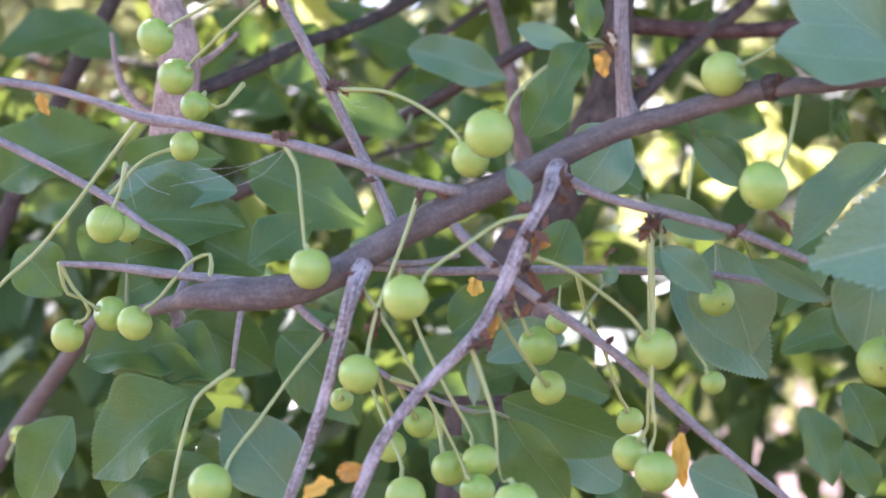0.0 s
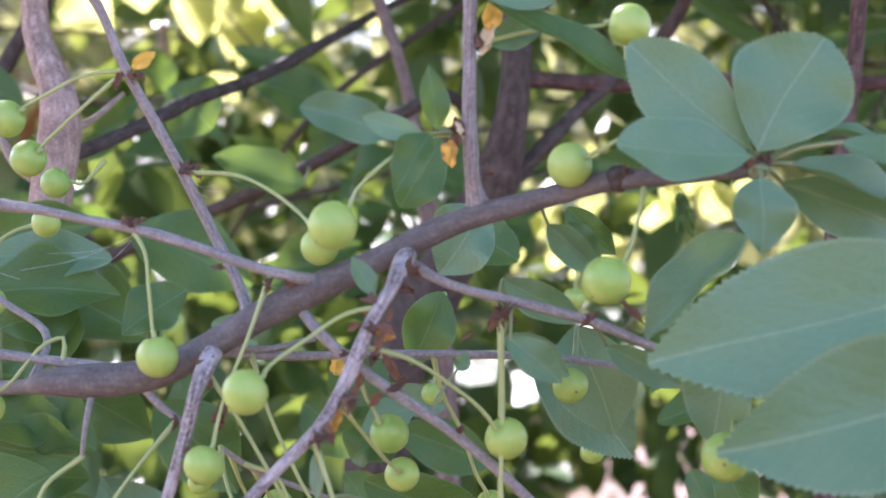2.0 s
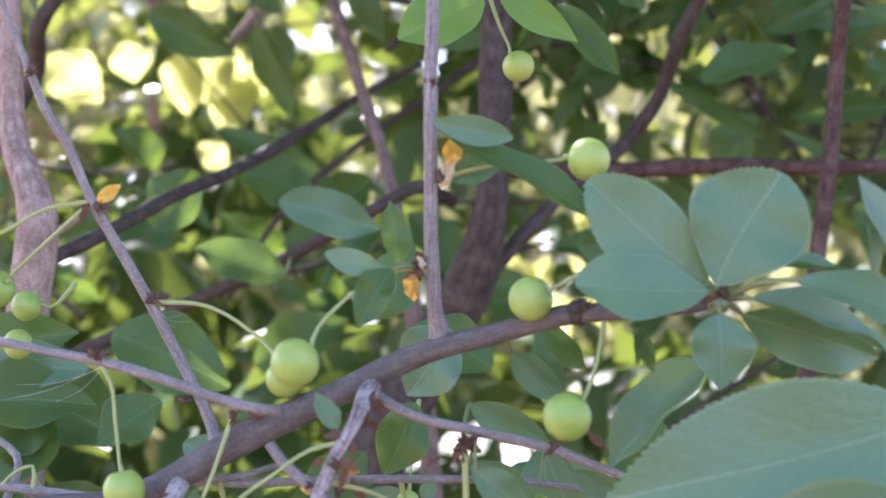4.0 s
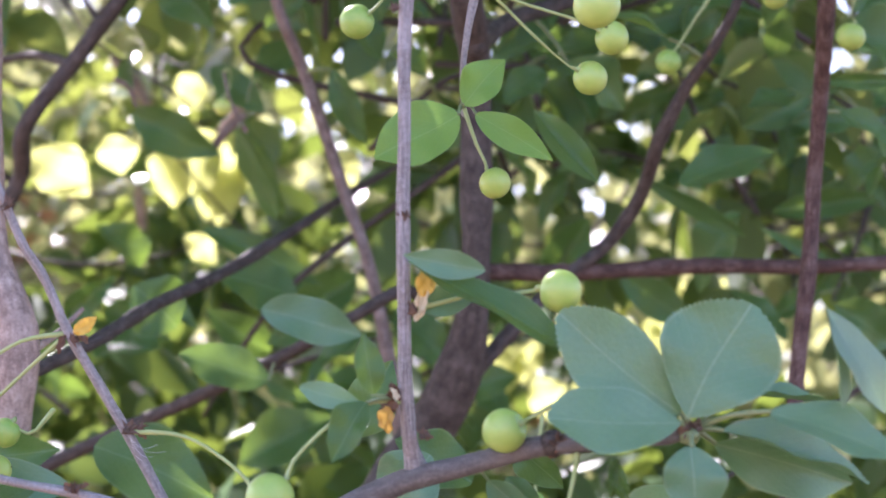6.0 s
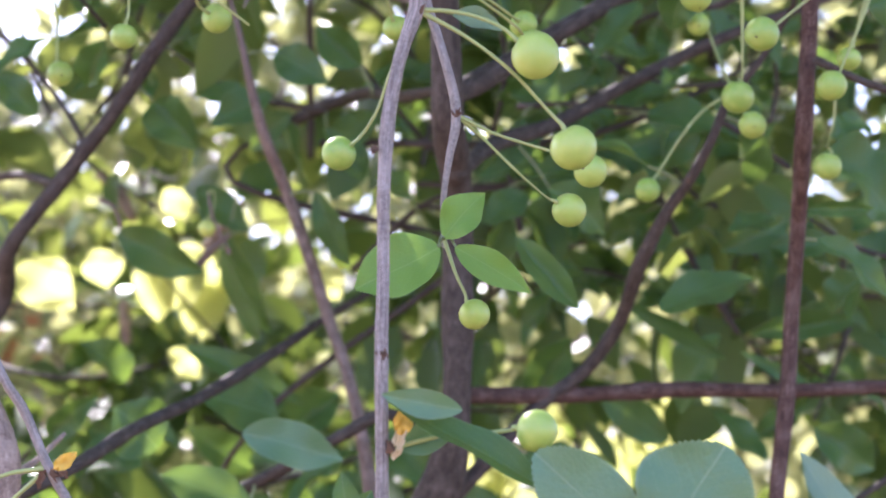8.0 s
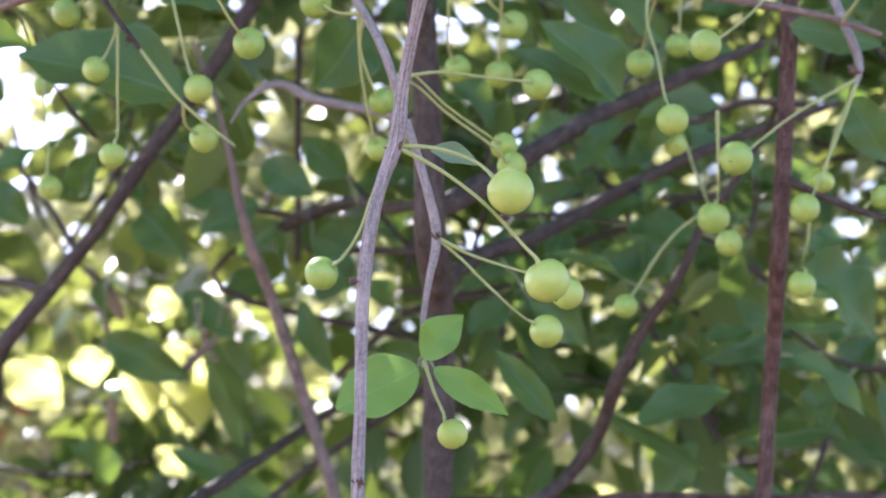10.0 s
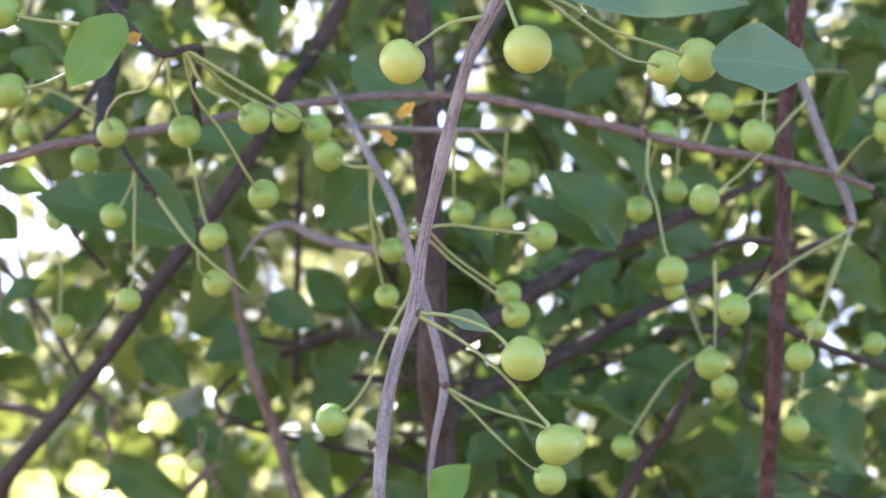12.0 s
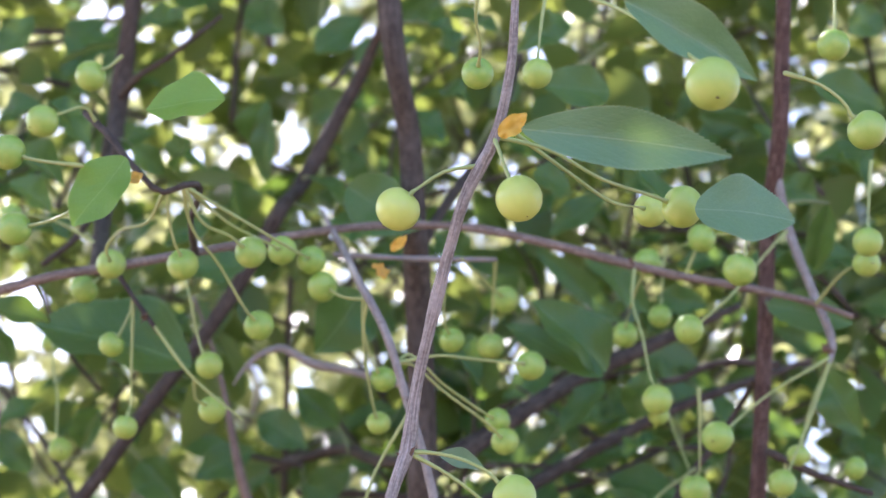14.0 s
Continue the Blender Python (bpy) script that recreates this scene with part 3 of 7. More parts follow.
twig(near_branch, "twig", BARK_SCALY, (-0.0269, 0.5590, 1.3340, 0.0024), (-0.0284, 0.5530, 1.3300, 0.003), (-0.0308, 0.5455, 1.3219, 0.0021), (-0.0338, 0.5462, 1.3095, 0.0019), (-0.0375, 0.5461, 1.2956, 0.0017), (-0.042, 0.547, 1.2818, 0.0015), (-0.048, 0.547, 1.2649, 0.0014), (-0.0533, 0.548, 1.2495, 0.0013))
twig(near_branch, "twig", BARK, (-0.1192, 0.5879, 1.3336, 0.0008), (-0.1067, 0.588, 1.3331, 0.0012), (-0.0859, 0.5834, 1.3305, 0.0014), (-0.0655, 0.5787, 1.3284, 0.0014), (-0.0515, 0.5689, 1.3272, 0.0015), (-0.0412, 0.5638, 1.3275, 0.0015))
twig(near_branch, "twig", BARK, (-0.0313, 0.5618, 1.3322, 0.0011), (-0.0097, 0.5741, 1.3313, 0.0013), (0.0132, 0.5793, 1.332, 0.0013), (0.046, 0.5796, 1.3322, 0.0013), (0.0706, 0.5799, 1.3313, 0.0011), (0.087, 0.5803, 1.3289, 0.0009), (0.1051, 0.5808, 1.3233, 0.0004))
twig(near_branch, "twig", BARK, (-0.0282, 0.5607, 1.334, 0.0009), (-0.0161, 0.5689, 1.3331, 0.0009), (-0.0016, 0.5839, 1.3365, 0.0008))
twig(near_branch, "twig", BARK, (-0.1675, 0.6442, 1.3839, 0.0014), (-0.1486, 0.6349, 1.3755, 0.0014), (-0.1294, 0.6308, 1.366, 0.0014), (-0.1123, 0.6265, 1.3567, 0.0014), (-0.0982, 0.6173, 1.3472, 0.0012), (-0.0845, 0.6079, 1.3387, 0.0012), (-0.084, 0.5862, 1.3222, 0.0013))
twig(near_branch, "twig", BARK, (-0.0622, 0.5675, 1.324, 0.001), (-0.0637, 0.5619, 1.3112, 0.0008), (-0.065, 0.5654, 1.3025, 0.0006))
twig(near_branch, "twig", BARK, (-0.0504, 0.5655, 1.3252, 0.0015), (-0.0428, 0.5617, 1.3169, 0.0012), (-0.0367, 0.562, 1.3126, 0.0009))
twig(near_branch, "twig", BARK, (-0.0274, 0.5756, 1.3052, 0.0008), (-0.021, 0.579, 1.3004, 0.0009), (-0.0096, 0.5815, 1.2952, 0.0008), (0.0036, 0.5819, 1.2907, 0.0006))
twig(tree, "trunk", BARK_DARK, (0.1, 0.98, 0, 0.022), (0.06, 0.96, 0.7, 0.019), (0.002, 0.935, 1.24, 0.0135), (0.018, 0.918, 1.338, 0.0128), (0.038, 0.908, 1.376, 0.0122), (0.0565, 0.893, 1.4065, 0.0108), (0.065, 0.8794, 1.4336, 0.0085), (0.0677, 0.8718, 1.4569, 0.0068), (0.0686, 0.8679, 1.5016, 0.0071), (0.0678, 0.8526, 1.5567, 0.007), (0.0651, 0.8308, 1.5661, 0.0071), (0.0635, 0.8192, 1.6176, 0.0065), (0.0611, 0.8097, 1.6594, 0.0059), (0.0587, 0.7893, 1.6889, 0.0058), (0.0549, 0.7773, 1.7357, 0.0055), (0.0489, 0.7599, 1.7597, 0.0054), (0.0445, 0.7544, 1.7961, 0.0052), (0.0363, 0.7633, 1.9078, 0.0048))
twig(tree, "branch", BARK_DARK, (0.0649, 0.8253, 1.5827, 0.0052), (0.0886, 0.85, 1.6017, 0.005), (0.1078, 0.865, 1.6174, 0.0048), (0.1472, 0.885, 1.6449, 0.0042), (0.1935, 0.9, 1.6694, 0.0032), (0.2297, 0.9135, 1.6888, 0.0018))
twig(tree, "branch", BARK_DARK, (0.0675, 0.845, 1.5531, 0.0042), (0.0906, 0.9, 1.5796, 0.004), (0.117, 0.93, 1.5941, 0.0038), (0.156, 0.95, 1.619, 0.0035), (0.1924, 0.96, 1.6395, 0.003), (0.2774, 0.9679, 1.6735, 0.0018))
twig(tree, "branch", BARK_PALE, (-0.1377, 0.7066, 1.6285, 0.002), (-0.1107, 0.7043, 1.6348, 0.0022), (-0.0882, 0.7021, 1.6409, 0.0022), (-0.067, 0.7103, 1.6472, 0.0021), (-0.0384, 0.7178, 1.6553, 0.002), (-0.0043, 0.7249, 1.6644, 0.0019), (0.0235, 0.7327, 1.6716, 0.0018), (0.057, 0.76, 1.6827, 0.0018), (0.0837, 0.75, 1.6786, 0.0018), (0.1098, 0.7411, 1.6707, 0.002), (0.1435, 0.7423, 1.6628, 0.002), (0.1676, 0.7431, 1.6572, 0.002), (0.2038, 0.7438, 1.6512, 0.0018), (0.2279, 0.7445, 1.6461, 0.0015), (0.2472, 0.7456, 1.64, 0.0011))
twig(tree, "twig", BARK, (0.0178, 0.7404, 1.6822, 0.0005), (0.0215, 0.7342, 1.6738, 0.001), (0.0268, 0.7199, 1.6609, 0.0013), (0.0341, 0.6895, 1.638, 0.0016), (0.0456, 0.6751, 1.6125, 0.0017), (0.0556, 0.6758, 1.5812, 0.0017), (0.062, 0.6754, 1.5597, 0.0017), (0.0658, 0.6775, 1.541, 0.0019), (0.0628, 0.6783, 1.5242, 0.0013), (0.0608, 0.6796, 1.5098, 0.001), (0.061, 0.683, 1.4947, 0.0008))
twig(tree, "limb", BARK_DARK, (0.052, 0.897, 1.398, 0.0045), (0.083, 0.9, 1.432, 0.0034), (0.1082, 0.9086, 1.4579, 0.0033), (0.1283, 0.911, 1.4729, 0.0035), (0.1411, 0.9033, 1.4891, 0.0033), (0.1518, 0.8708, 1.5188, 0.0032), (0.1634, 0.8556, 1.5402, 0.0028), (0.1704, 0.8482, 1.5494, 0.0025), (0.1798, 0.8392, 1.566, 0.0021), (0.1873, 0.8351, 1.5834, 0.0019), (0.1999, 0.8315, 1.5983, 0.0016), (0.2112, 0.8274, 1.6157, 0.0013), (0.2114, 0.7853, 1.6203, 0.0009))
twig(tree, "branch", BARK_RED, (0.066, 0.8834, 1.4592, 0.004), (0.119, 0.913, 1.4613, 0.0038), (0.1716, 0.9122, 1.4635, 0.0037), (0.2242, 0.9118, 1.4625, 0.0035), (0.2716, 0.9112, 1.464, 0.0031), (0.3031, 0.9112, 1.4624, 0.0028))
twig(tree, "branch", BARK_DARK, (0.0498, 0.8965, 1.4458, 0.0029), (0.0345, 0.8762, 1.4501, 0.0029), (0.0147, 0.8771, 1.44, 0.0025), (-0.0162, 0.8984, 1.4249, 0.0029), (-0.051, 0.9197, 1.4106, 0.0032), (-0.0873, 0.941, 1.3967, 0.0033), (-0.144, 0.9632, 1.3733, 0.0033))
twig(tree, "branch", BARK_DARK, (-0.1175, 0.77, 1.4059, 0.003), (-0.0919, 0.7988, 1.4223, 0.0029), (-0.0712, 0.8473, 1.4426, 0.0029), (-0.0496, 0.896, 1.4597, 0.0028), (-0.0196, 0.9441, 1.4851, 0.0026), (0.0056, 0.9922, 1.5096, 0.0021), (0.0336, 1.0405, 1.533, 0.0015))
twig(tree, "branch", BARK_DARK, (0.0653, 0.8551, 1.5946, 0.0023), (0.0437, 0.9342, 1.6093, 0.0031), (0.0185, 1.0122, 1.6291, 0.0031), (-0.0112, 1.054, 1.6276, 0.0032), (-0.0389, 1.0868, 1.621, 0.0029))
twig(tree, "twig", BARK, (-0.0242, 0.8293, 1.6247, 0.0005), (-0.0197, 0.8276, 1.6317, 0.001), (-0.0129, 0.8261, 1.6379, 0.0017), (-0.004, 0.8251, 1.6417, 0.002), (0.0113, 0.8263, 1.6353, 0.0022), (0.0317, 0.8269, 1.6312, 0.0019), (0.0571, 0.8182, 1.6225, 0.0015))
twig(tree, "twig", BARK_DARK, (-0.0669, 0.7219, 1.649, 0.0011), (-0.0563, 0.7152, 1.6329, 0.001), (-0.05, 0.7119, 1.6243, 0.001), (-0.0466, 0.7129, 1.6195, 0.0006))
twig(tree, "leaf_stalk", STALK, (-0.0496, 0.712, 1.6238, 0.0007), (-0.0315, 0.7117, 1.6009, 0.0006), (-0.0116, 0.715, 1.5849, 0.0004))
twig(tree, "twig", BARK, (0.218, 0.7634, 1.7255, 0.0012), (0.2194, 0.7589, 1.7134, 0.0019), (0.2247, 0.7605, 1.6835, 0.0022), (0.231, 0.7599, 1.6632, 0.0019), (0.2362, 0.7583, 1.6473, 0.0018), (0.2399, 0.7576, 1.6365, 0.0019), (0.2409, 0.7572, 1.629, 0.0018), (0.2384, 0.754, 1.6207, 0.0007))
twig(tree, "twig", BARK_DARK, (0.2158, 0.7825, 1.5873, 0.0017), (0.2351, 0.7841, 1.5785, 0.0017), (0.2616, 0.7856, 1.5699, 0.0012))
twig(tree, "twig", BARK_DARK, (0.2497, 0.9194, 1.6593, 0.002), (0.2158, 0.92, 1.6591, 0.002), (0.1961, 0.9222, 1.6508, 0.0018), (0.1763, 0.9226, 1.6507, 0.0013))
twig(tree, "branch", BARK_DARK, (0.0581, 0.7932, 1.6741, 0.0026), (0.0639, 0.7949, 1.6867, 0.0026), (0.0718, 0.8058, 1.7039, 0.0025), (0.0839, 0.8299, 1.729, 0.0022), (0.1029, 0.8701, 1.7716, 0.0017), (0.117, 0.9078, 1.824, 0.0012))
twig(tree, "twig", BARK, (0.0234, 0.745, 1.6641, 0.001), (0.0571, 0.7541, 1.6655, 0.0012), (0.0936, 0.7532, 1.6653, 0.001))
twig(right_stem, "stem", BARK_RED, (0.215, 0.87, 0, 0.01), (0.205, 0.86, 0.8, 0.008), (0.203, 0.855, 1.15, 0.0065), (0.201, 0.8488, 1.3761, 0.0035), (0.205, 0.845, 1.4192, 0.0035), (0.2094, 0.8421, 1.4526, 0.0035), (0.2128, 0.8383, 1.4957, 0.0035), (0.2139, 0.8258, 1.5257, 0.0036), (0.2126, 0.7987, 1.5611, 0.0037), (0.2147, 0.789, 1.6037, 0.0037), (0.2165, 0.7793, 1.6464, 0.0034), (0.2177, 0.7701, 1.6868, 0.0033), (0.2203, 0.7485, 1.7261, 0.0037), (0.2209, 0.7363, 1.7671, 0.0035), (0.2212, 0.7277, 1.7961, 0.0034), (0.2276, 0.7298, 1.8935, 0.0032))
twig(left_stem, "stem", BARK_DARK, (-0.4, 1.12, 0, 0.014), (-0.38, 1.1, 0.9, 0.012), (-0.1757, 0.9825, 1.4866, 0.0043), (-0.1557, 0.977, 1.5199, 0.0043), (-0.1508, 0.9541, 1.5358, 0.0042), (-0.1228, 0.9455, 1.5717, 0.004), (-0.0976, 0.9381, 1.6027, 0.0038), (-0.0724, 0.9295, 1.6387, 0.0037), (-0.0444, 0.9209, 1.6746, 0.0038), (-0.0221, 0.9125, 1.71, 0.004), (-0.0068, 0.9058, 1.7382, 0.0038), (-0.0025, 0.9167, 1.7467, 0.004), (0.0204, 0.9135, 1.7902, 0.0036), (0.032, 0.9067, 1.8118, 0.0033), (0.0407, 0.8912, 1.8281, 0.0025), (0.0463, 0.8582, 1.8331, 0.0017))
twig(left_stem, "branch", BARK_DARK, (-0.1256, 0.9461, 1.5695, 0.0024), (-0.1554, 0.9946, 1.5838, 0.0025), (-0.1902, 1.0452, 1.5895, 0.0024))
twig(back_stem, "stem", BARK_PALE, (0.02, 1.08, 0, 0.01), (0.02, 1.06, 0.9, 0.009), (0.0293, 0.9696, 1.4081, 0.0041), (0.0148, 0.9601, 1.4804, 0.0031), (0.0061, 0.9626, 1.5055, 0.0032), (-0.0034, 0.9578, 1.5358, 0.0032), (-0.0157, 0.9522, 1.5717, 0.003), (-0.024, 0.9393, 1.592, 0.0027), (-0.0298, 0.9344, 1.614, 0.0023), (-0.0357, 0.9282, 1.6416, 0.0016), (-0.0429, 0.9227, 1.6664, 0.0011), (-0.053, 0.9173, 1.6911, 0.0008))
twig(pale_stem, "stem", BARK_SUN_TONED, (-0.19, 0.85, 0, 0.012), (-0.18, 0.83, 0.9, 0.011), (-0.1138, 0.7584, 1.3321, 0.0082), (-0.1112, 0.7497, 1.3894, 0.0076), (-0.1076, 0.7473, 1.4257, 0.0075), (-0.1202, 0.7613, 1.4579, 0.0052), (-0.1219, 0.7638, 1.4869, 0.0048), (-0.1247, 0.7698, 1.5327, 0.0044), (-0.1261, 0.7787, 1.6034, 0.0045))
twig(pale_stem, "branch", BARK_SUN_TONED, (-0.112, 0.7541, 1.3975, 0.0028), (-0.1225, 0.7587, 1.4022, 0.0021), (-0.1314, 0.7681, 1.4114, 0.0016), (-0.1378, 0.7822, 1.4247, 0.0012), (-0.1412, 0.7913, 1.4375, 0.0009))
twig(pale_stem, "branch", BARK_SUN_TONED, (-0.1138, 0.7535, 1.4076, 0.0024), (-0.1063, 0.7579, 1.417, 0.0018), (-0.0986, 0.7676, 1.4243, 0.0013), (-0.0898, 0.7819, 1.4361, 0.0009))
twig(tree, "branch", BARK_DARK, (-0.0784, 0.7477, 1.6568, 0.0033), (-0.0885, 0.8273, 1.7062, 0.0042), (-0.0952, 0.8861, 1.7549, 0.0049), (-0.0947, 0.9052, 1.796, 0.005), (-0.0886, 0.8906, 1.8445, 0.0046), (-0.0885, 0.9102, 1.9541, 0.0042))
twig(tree, "branch", BARK_DARK, (-0.0967, 0.9061, 1.7932, 0.0022), (-0.084, 0.8836, 1.7973, 0.0018), (-0.0636, 0.8516, 1.7973, 0.0015), (-0.0384, 0.8451, 1.8164, 0.0012))
twig(tree, "twig", BARK_DARK, (-0.0716, 0.6473, 1.6911, 0.0015), (-0.0586, 0.6355, 1.6756, 0.0014), (-0.0487, 0.6285, 1.6621, 0.0012), (-0.0382, 0.6304, 1.6537, 0.0012), (-0.0309, 0.6295, 1.6562, 0.0012), (-0.0322, 0.6761, 1.656, 0.0013), (-0.0338, 0.7176, 1.6558, 0.0015))
twig(left_stem, "dry_stalk", BARK_PALE, (-0.0515, 0.946, 1.5643, 0.0008), (-0.0497, 0.9485, 1.5533, 0.0008), (-0.0456, 0.9506, 1.5436, 0.001), (-0.0416, 0.9522, 1.5362, 0.0013))
twig(left_stem, "dry_stalk", BARK_PALE, (-0.1122, 0.9968, 1.5709, 0.0015), (-0.1063, 0.9973, 1.568, 0.0013), (-0.1023, 0.9996, 1.5579, 0.0012))
twig(left_stem, "twig", BARK_PALE, (-0.0716, 1.0541, 1.5414, 0.0022), (-0.0624, 1.0515, 1.552, 0.0022), (-0.0516, 1.0493, 1.5612, 0.0016))
twig(left_stem, "twig", BARK_DARK, (-0.1216, 0.8699, 1.6788, 0.0008), (-0.1161, 0.8734, 1.6631, 0.0009), (-0.1099, 0.8962, 1.6527, 0.001), (-0.1007, 0.9287, 1.6441, 0.0011))
twig(left_stem, "twig", BARK_DARK, (-0.1784, 1.0257, 1.6744, 0.0012), (-0.1533, 1.0315, 1.6472, 0.0014), (-0.1169, 0.9913, 1.5955, 0.0018))
twig(left_stem, "twig", BARK_DARK, (-0.1137, 0.8185, 1.679, 0.0015), (-0.0986, 0.8154, 1.6914, 0.0015), (-0.0885, 0.8113, 1.7089, 0.0013), (-0.0811, 0.805, 1.7362, 0.0011))
twig(near_branch, "scar_collar", BARK_DARK, (0.0798, 0.5262, 1.3774, 0.0029), (0.0812, 0.5255, 1.3778, 0.0037), (0.0826, 0.5247, 1.378, 0.0036), (0.084, 0.524, 1.378, 0.0024))
twig(near_branch, "shoot_tip", PETIOLE, (0.1160, 0.517, 1.3796, 0.0024), (0.1172, 0.5135, 1.3792, 0.0021), (0.1178, 0.5115, 1.3794, 0.0009))
bud(near_branch, (0.1150, 0.5135, 1.3812), 1.5)
bud(near_branch, (0.1185, 0.5145, 1.3815), 1.4)
bud(near_branch, (0.1165, 0.5154, 1.3808), 1.6)
bud(near_branch, (0.0257, 0.5346, 1.3529), 1.7)
bud(near_branch, (0.0228, 0.5307, 1.3502), 1.4)
bud(near_branch, (-0.0286, 0.5498, 1.3283), 1.5)
bud(near_branch, (-0.0505, 0.5529, 1.3664), 1.3)
bud(near_branch, (-0.0351, 0.5692, 1.3842), 1)
bud(near_branch, (-0.0117, 0.5471, 1.3503), 1.0)
bud(near_branch, (-0.0039, 0.5499, 1.3484), 1.3)
bud(near_branch, (0.0164, 0.5257, 1.3452), 1.3)
bud(near_branch, (0.0176, 0.5252, 1.3377), 1.3)
bud(near_branch, (0.0164, 0.5483, 1.3303), 1.2)
bud(near_branch, (0.0098, 0.5251, 1.3191), 1.5)
bud(near_branch, (0.0031, 0.5239, 1.3091), 1.4)
bud(near_branch, (0.0754, 0.5487, 1.3416), 1.2)
bud(near_branch, (0.0518, 0.5458, 1.3425), 1.6)
bud(near_branch, (0.0248, 0.5308, 1.3484), 1.3)
bud(near_branch, (-0.0379, 0.5605, 1.3129), 1.1)
bud(near_branch, (-0.0336, 0.5446, 1.3049), 0.9)
bud(near_branch, (-0.0259, 0.5496, 1.3552), 0.8)
bud(near_branch, (0.0094, 0.5477, 1.3315), 0.9)
bud(near_branch, (0.0219, 0.5495, 1.3223), 1.0)
bud(near_branch, (0.0399, 0.5518, 1.3109), 0.9)
bud(near_branch, (0.0612, 0.5552, 1.2869), 1.0)
bud(near_branch, (0.0427, 0.5276, 1.4396), 0.9)
bud(near_branch, (0.0451, 0.5301, 1.4137), 1.1)
bud(near_branch, (0.0824, 0.5228, 1.3781), 1.4)
bud(near_branch, (0.0467, 0.5366, 1.3806), 0.9)
bud(near_branch, (-0.0536, 0.5627, 1.4097), 1.1)
bud(near_branch, (-0.0703, 0.5549, 1.4473), 1.2)
bud(near_branch, (0.0388, 0.5339, 1.3909), 1.2)
bud(near_branch, (0.0377, 0.5346, 1.3882), 1.2)
bud(near_branch, (-0.0384, 0.5692, 1.3838), 1.2)
bud(near_branch, (0.0521, 0.5293, 1.5357), 1.4)
bud(near_branch, (0.0404, 0.5282, 1.4965), 0.8)
bud(tree, (0.0662, 0.6761, 1.5407), 1.0)
bud(tree, (-0.0522, 0.7111, 1.6258), 1.0)
bud(tree, (0.1697, 0.8468, 1.5491), 1.2)
bud(tree, (0.2366, 0.7542, 1.6269), 1.4)
bud(tree, (0.1871, 0.8336, 1.5831), 0.9)
bud(tree, (0.0555, 0.6746, 1.5852), 0.9)
bud(tree, (0.1509, 0.7409, 1.6615), 1.0)
cherry((-0.0889, 0.5689, 1.3981), 0.0055, 0, (-0.0842, 0.5676, 1.4009), (-0.0765, 0.5662, 1.4051), (-0.0683, 0.5649, 1.4094), (-0.0545, 0.5637, 1.4115))
cherry((-0.0837, 0.5747, 1.3875), 0.0054, 0, (-0.0798, 0.5721, 1.39), (-0.0735, 0.5694, 1.3958), (-0.0659, 0.5666, 1.4022), (-0.0545, 0.5637, 1.4115))
cherry((-0.0835, 0.615, 1.3844), 0.0047, 0, (-0.0809, 0.6148, 1.3875), (-0.0765, 0.6151, 1.384), (-0.0686, 0.6147, 1.3911))
cherry((-0.0882, 0.6257, 1.3729), 0.0048, 0, (-0.0978, 0.626, 1.3704), (-0.1123, 0.6265, 1.3567))
cherry((0.0065, 0.522, 1.3647), 0.0065, 0, (0.011, 0.5246, 1.3706), (0.0178, 0.5271, 1.38), (0.0254, 0.5298, 1.3858), (0.0339, 0.5326, 1.3898), (0.0426, 0.5357, 1.3897))
cherry((0.0019, 0.5472, 1.361), 0.0053, 0, (-0.0014, 0.5531, 1.3672), (-0.0097, 0.5589, 1.3751), (-0.0211, 0.5647, 1.3815), (-0.0389, 0.5707, 1.3834))
cherry((-0.0421, 0.5488, 1.3305), 0.0058, 0, (-0.0435, 0.5504, 1.3364), (-0.0453, 0.5515, 1.3502), (-0.0468, 0.5528, 1.3598), (-0.0506, 0.5544, 1.366))
cherry((-0.0149, 0.5146, 1.3213), 0.0060, 0, (-0.0102, 0.5178, 1.3264), (0.0015, 0.5207, 1.3358), (0.0104, 0.5239, 1.3418), (0.019, 0.5273, 1.3439))
cherry((-0.028, 0.5408, 1.3015), 0.0056, 0, (-0.0256, 0.5431, 1.3088), (-0.023, 0.545, 1.3204), (-0.017, 0.5467, 1.3367), (-0.0113, 0.5483, 1.3541))
cherry((-0.1076, 0.5972, 1.3461), 0.0058, 0, (-0.1052, 0.5969, 1.351), (-0.1032, 0.5966, 1.3558), (-0.1016, 0.5961, 1.3642))
cherry((-0.1112, 0.6571, 1.3492), 0.0045, 0, (-0.1158, 0.6459, 1.3585), (-0.1226, 0.6291, 1.3623))
cherry((-0.1413, 0.574, 1.3134), 0.0057, 0, (-0.1327, 0.5708, 1.3263), (-0.1225, 0.5679, 1.3351), (-0.1124, 0.5649, 1.3463), (-0.1008, 0.5616, 1.3613), (-0.0909, 0.5585, 1.3733))
cherry((-0.1186, 0.5993, 1.3127), 0.0051, 0, (-0.1144, 0.5966, 1.3167), (-0.1112, 0.5939, 1.32), (-0.1155, 0.5909, 1.3265), (-0.1192, 0.5879, 1.3336))
cherry((-0.1056, 0.599, 1.3192), 0.0053, 0, (-0.1104, 0.5954, 1.3217), (-0.1173, 0.5918, 1.3249), (-0.1192, 0.5879, 1.3336))
cherry((-0.0961, 0.5843, 1.3161), 0.0053, 0, (-0.0911, 0.5834, 1.3214), (-0.0857, 0.5824, 1.3272), (-0.0783, 0.5814, 1.3349), (-0.0738, 0.5808, 1.3362), (-0.0737, 0.5806, 1.3293))
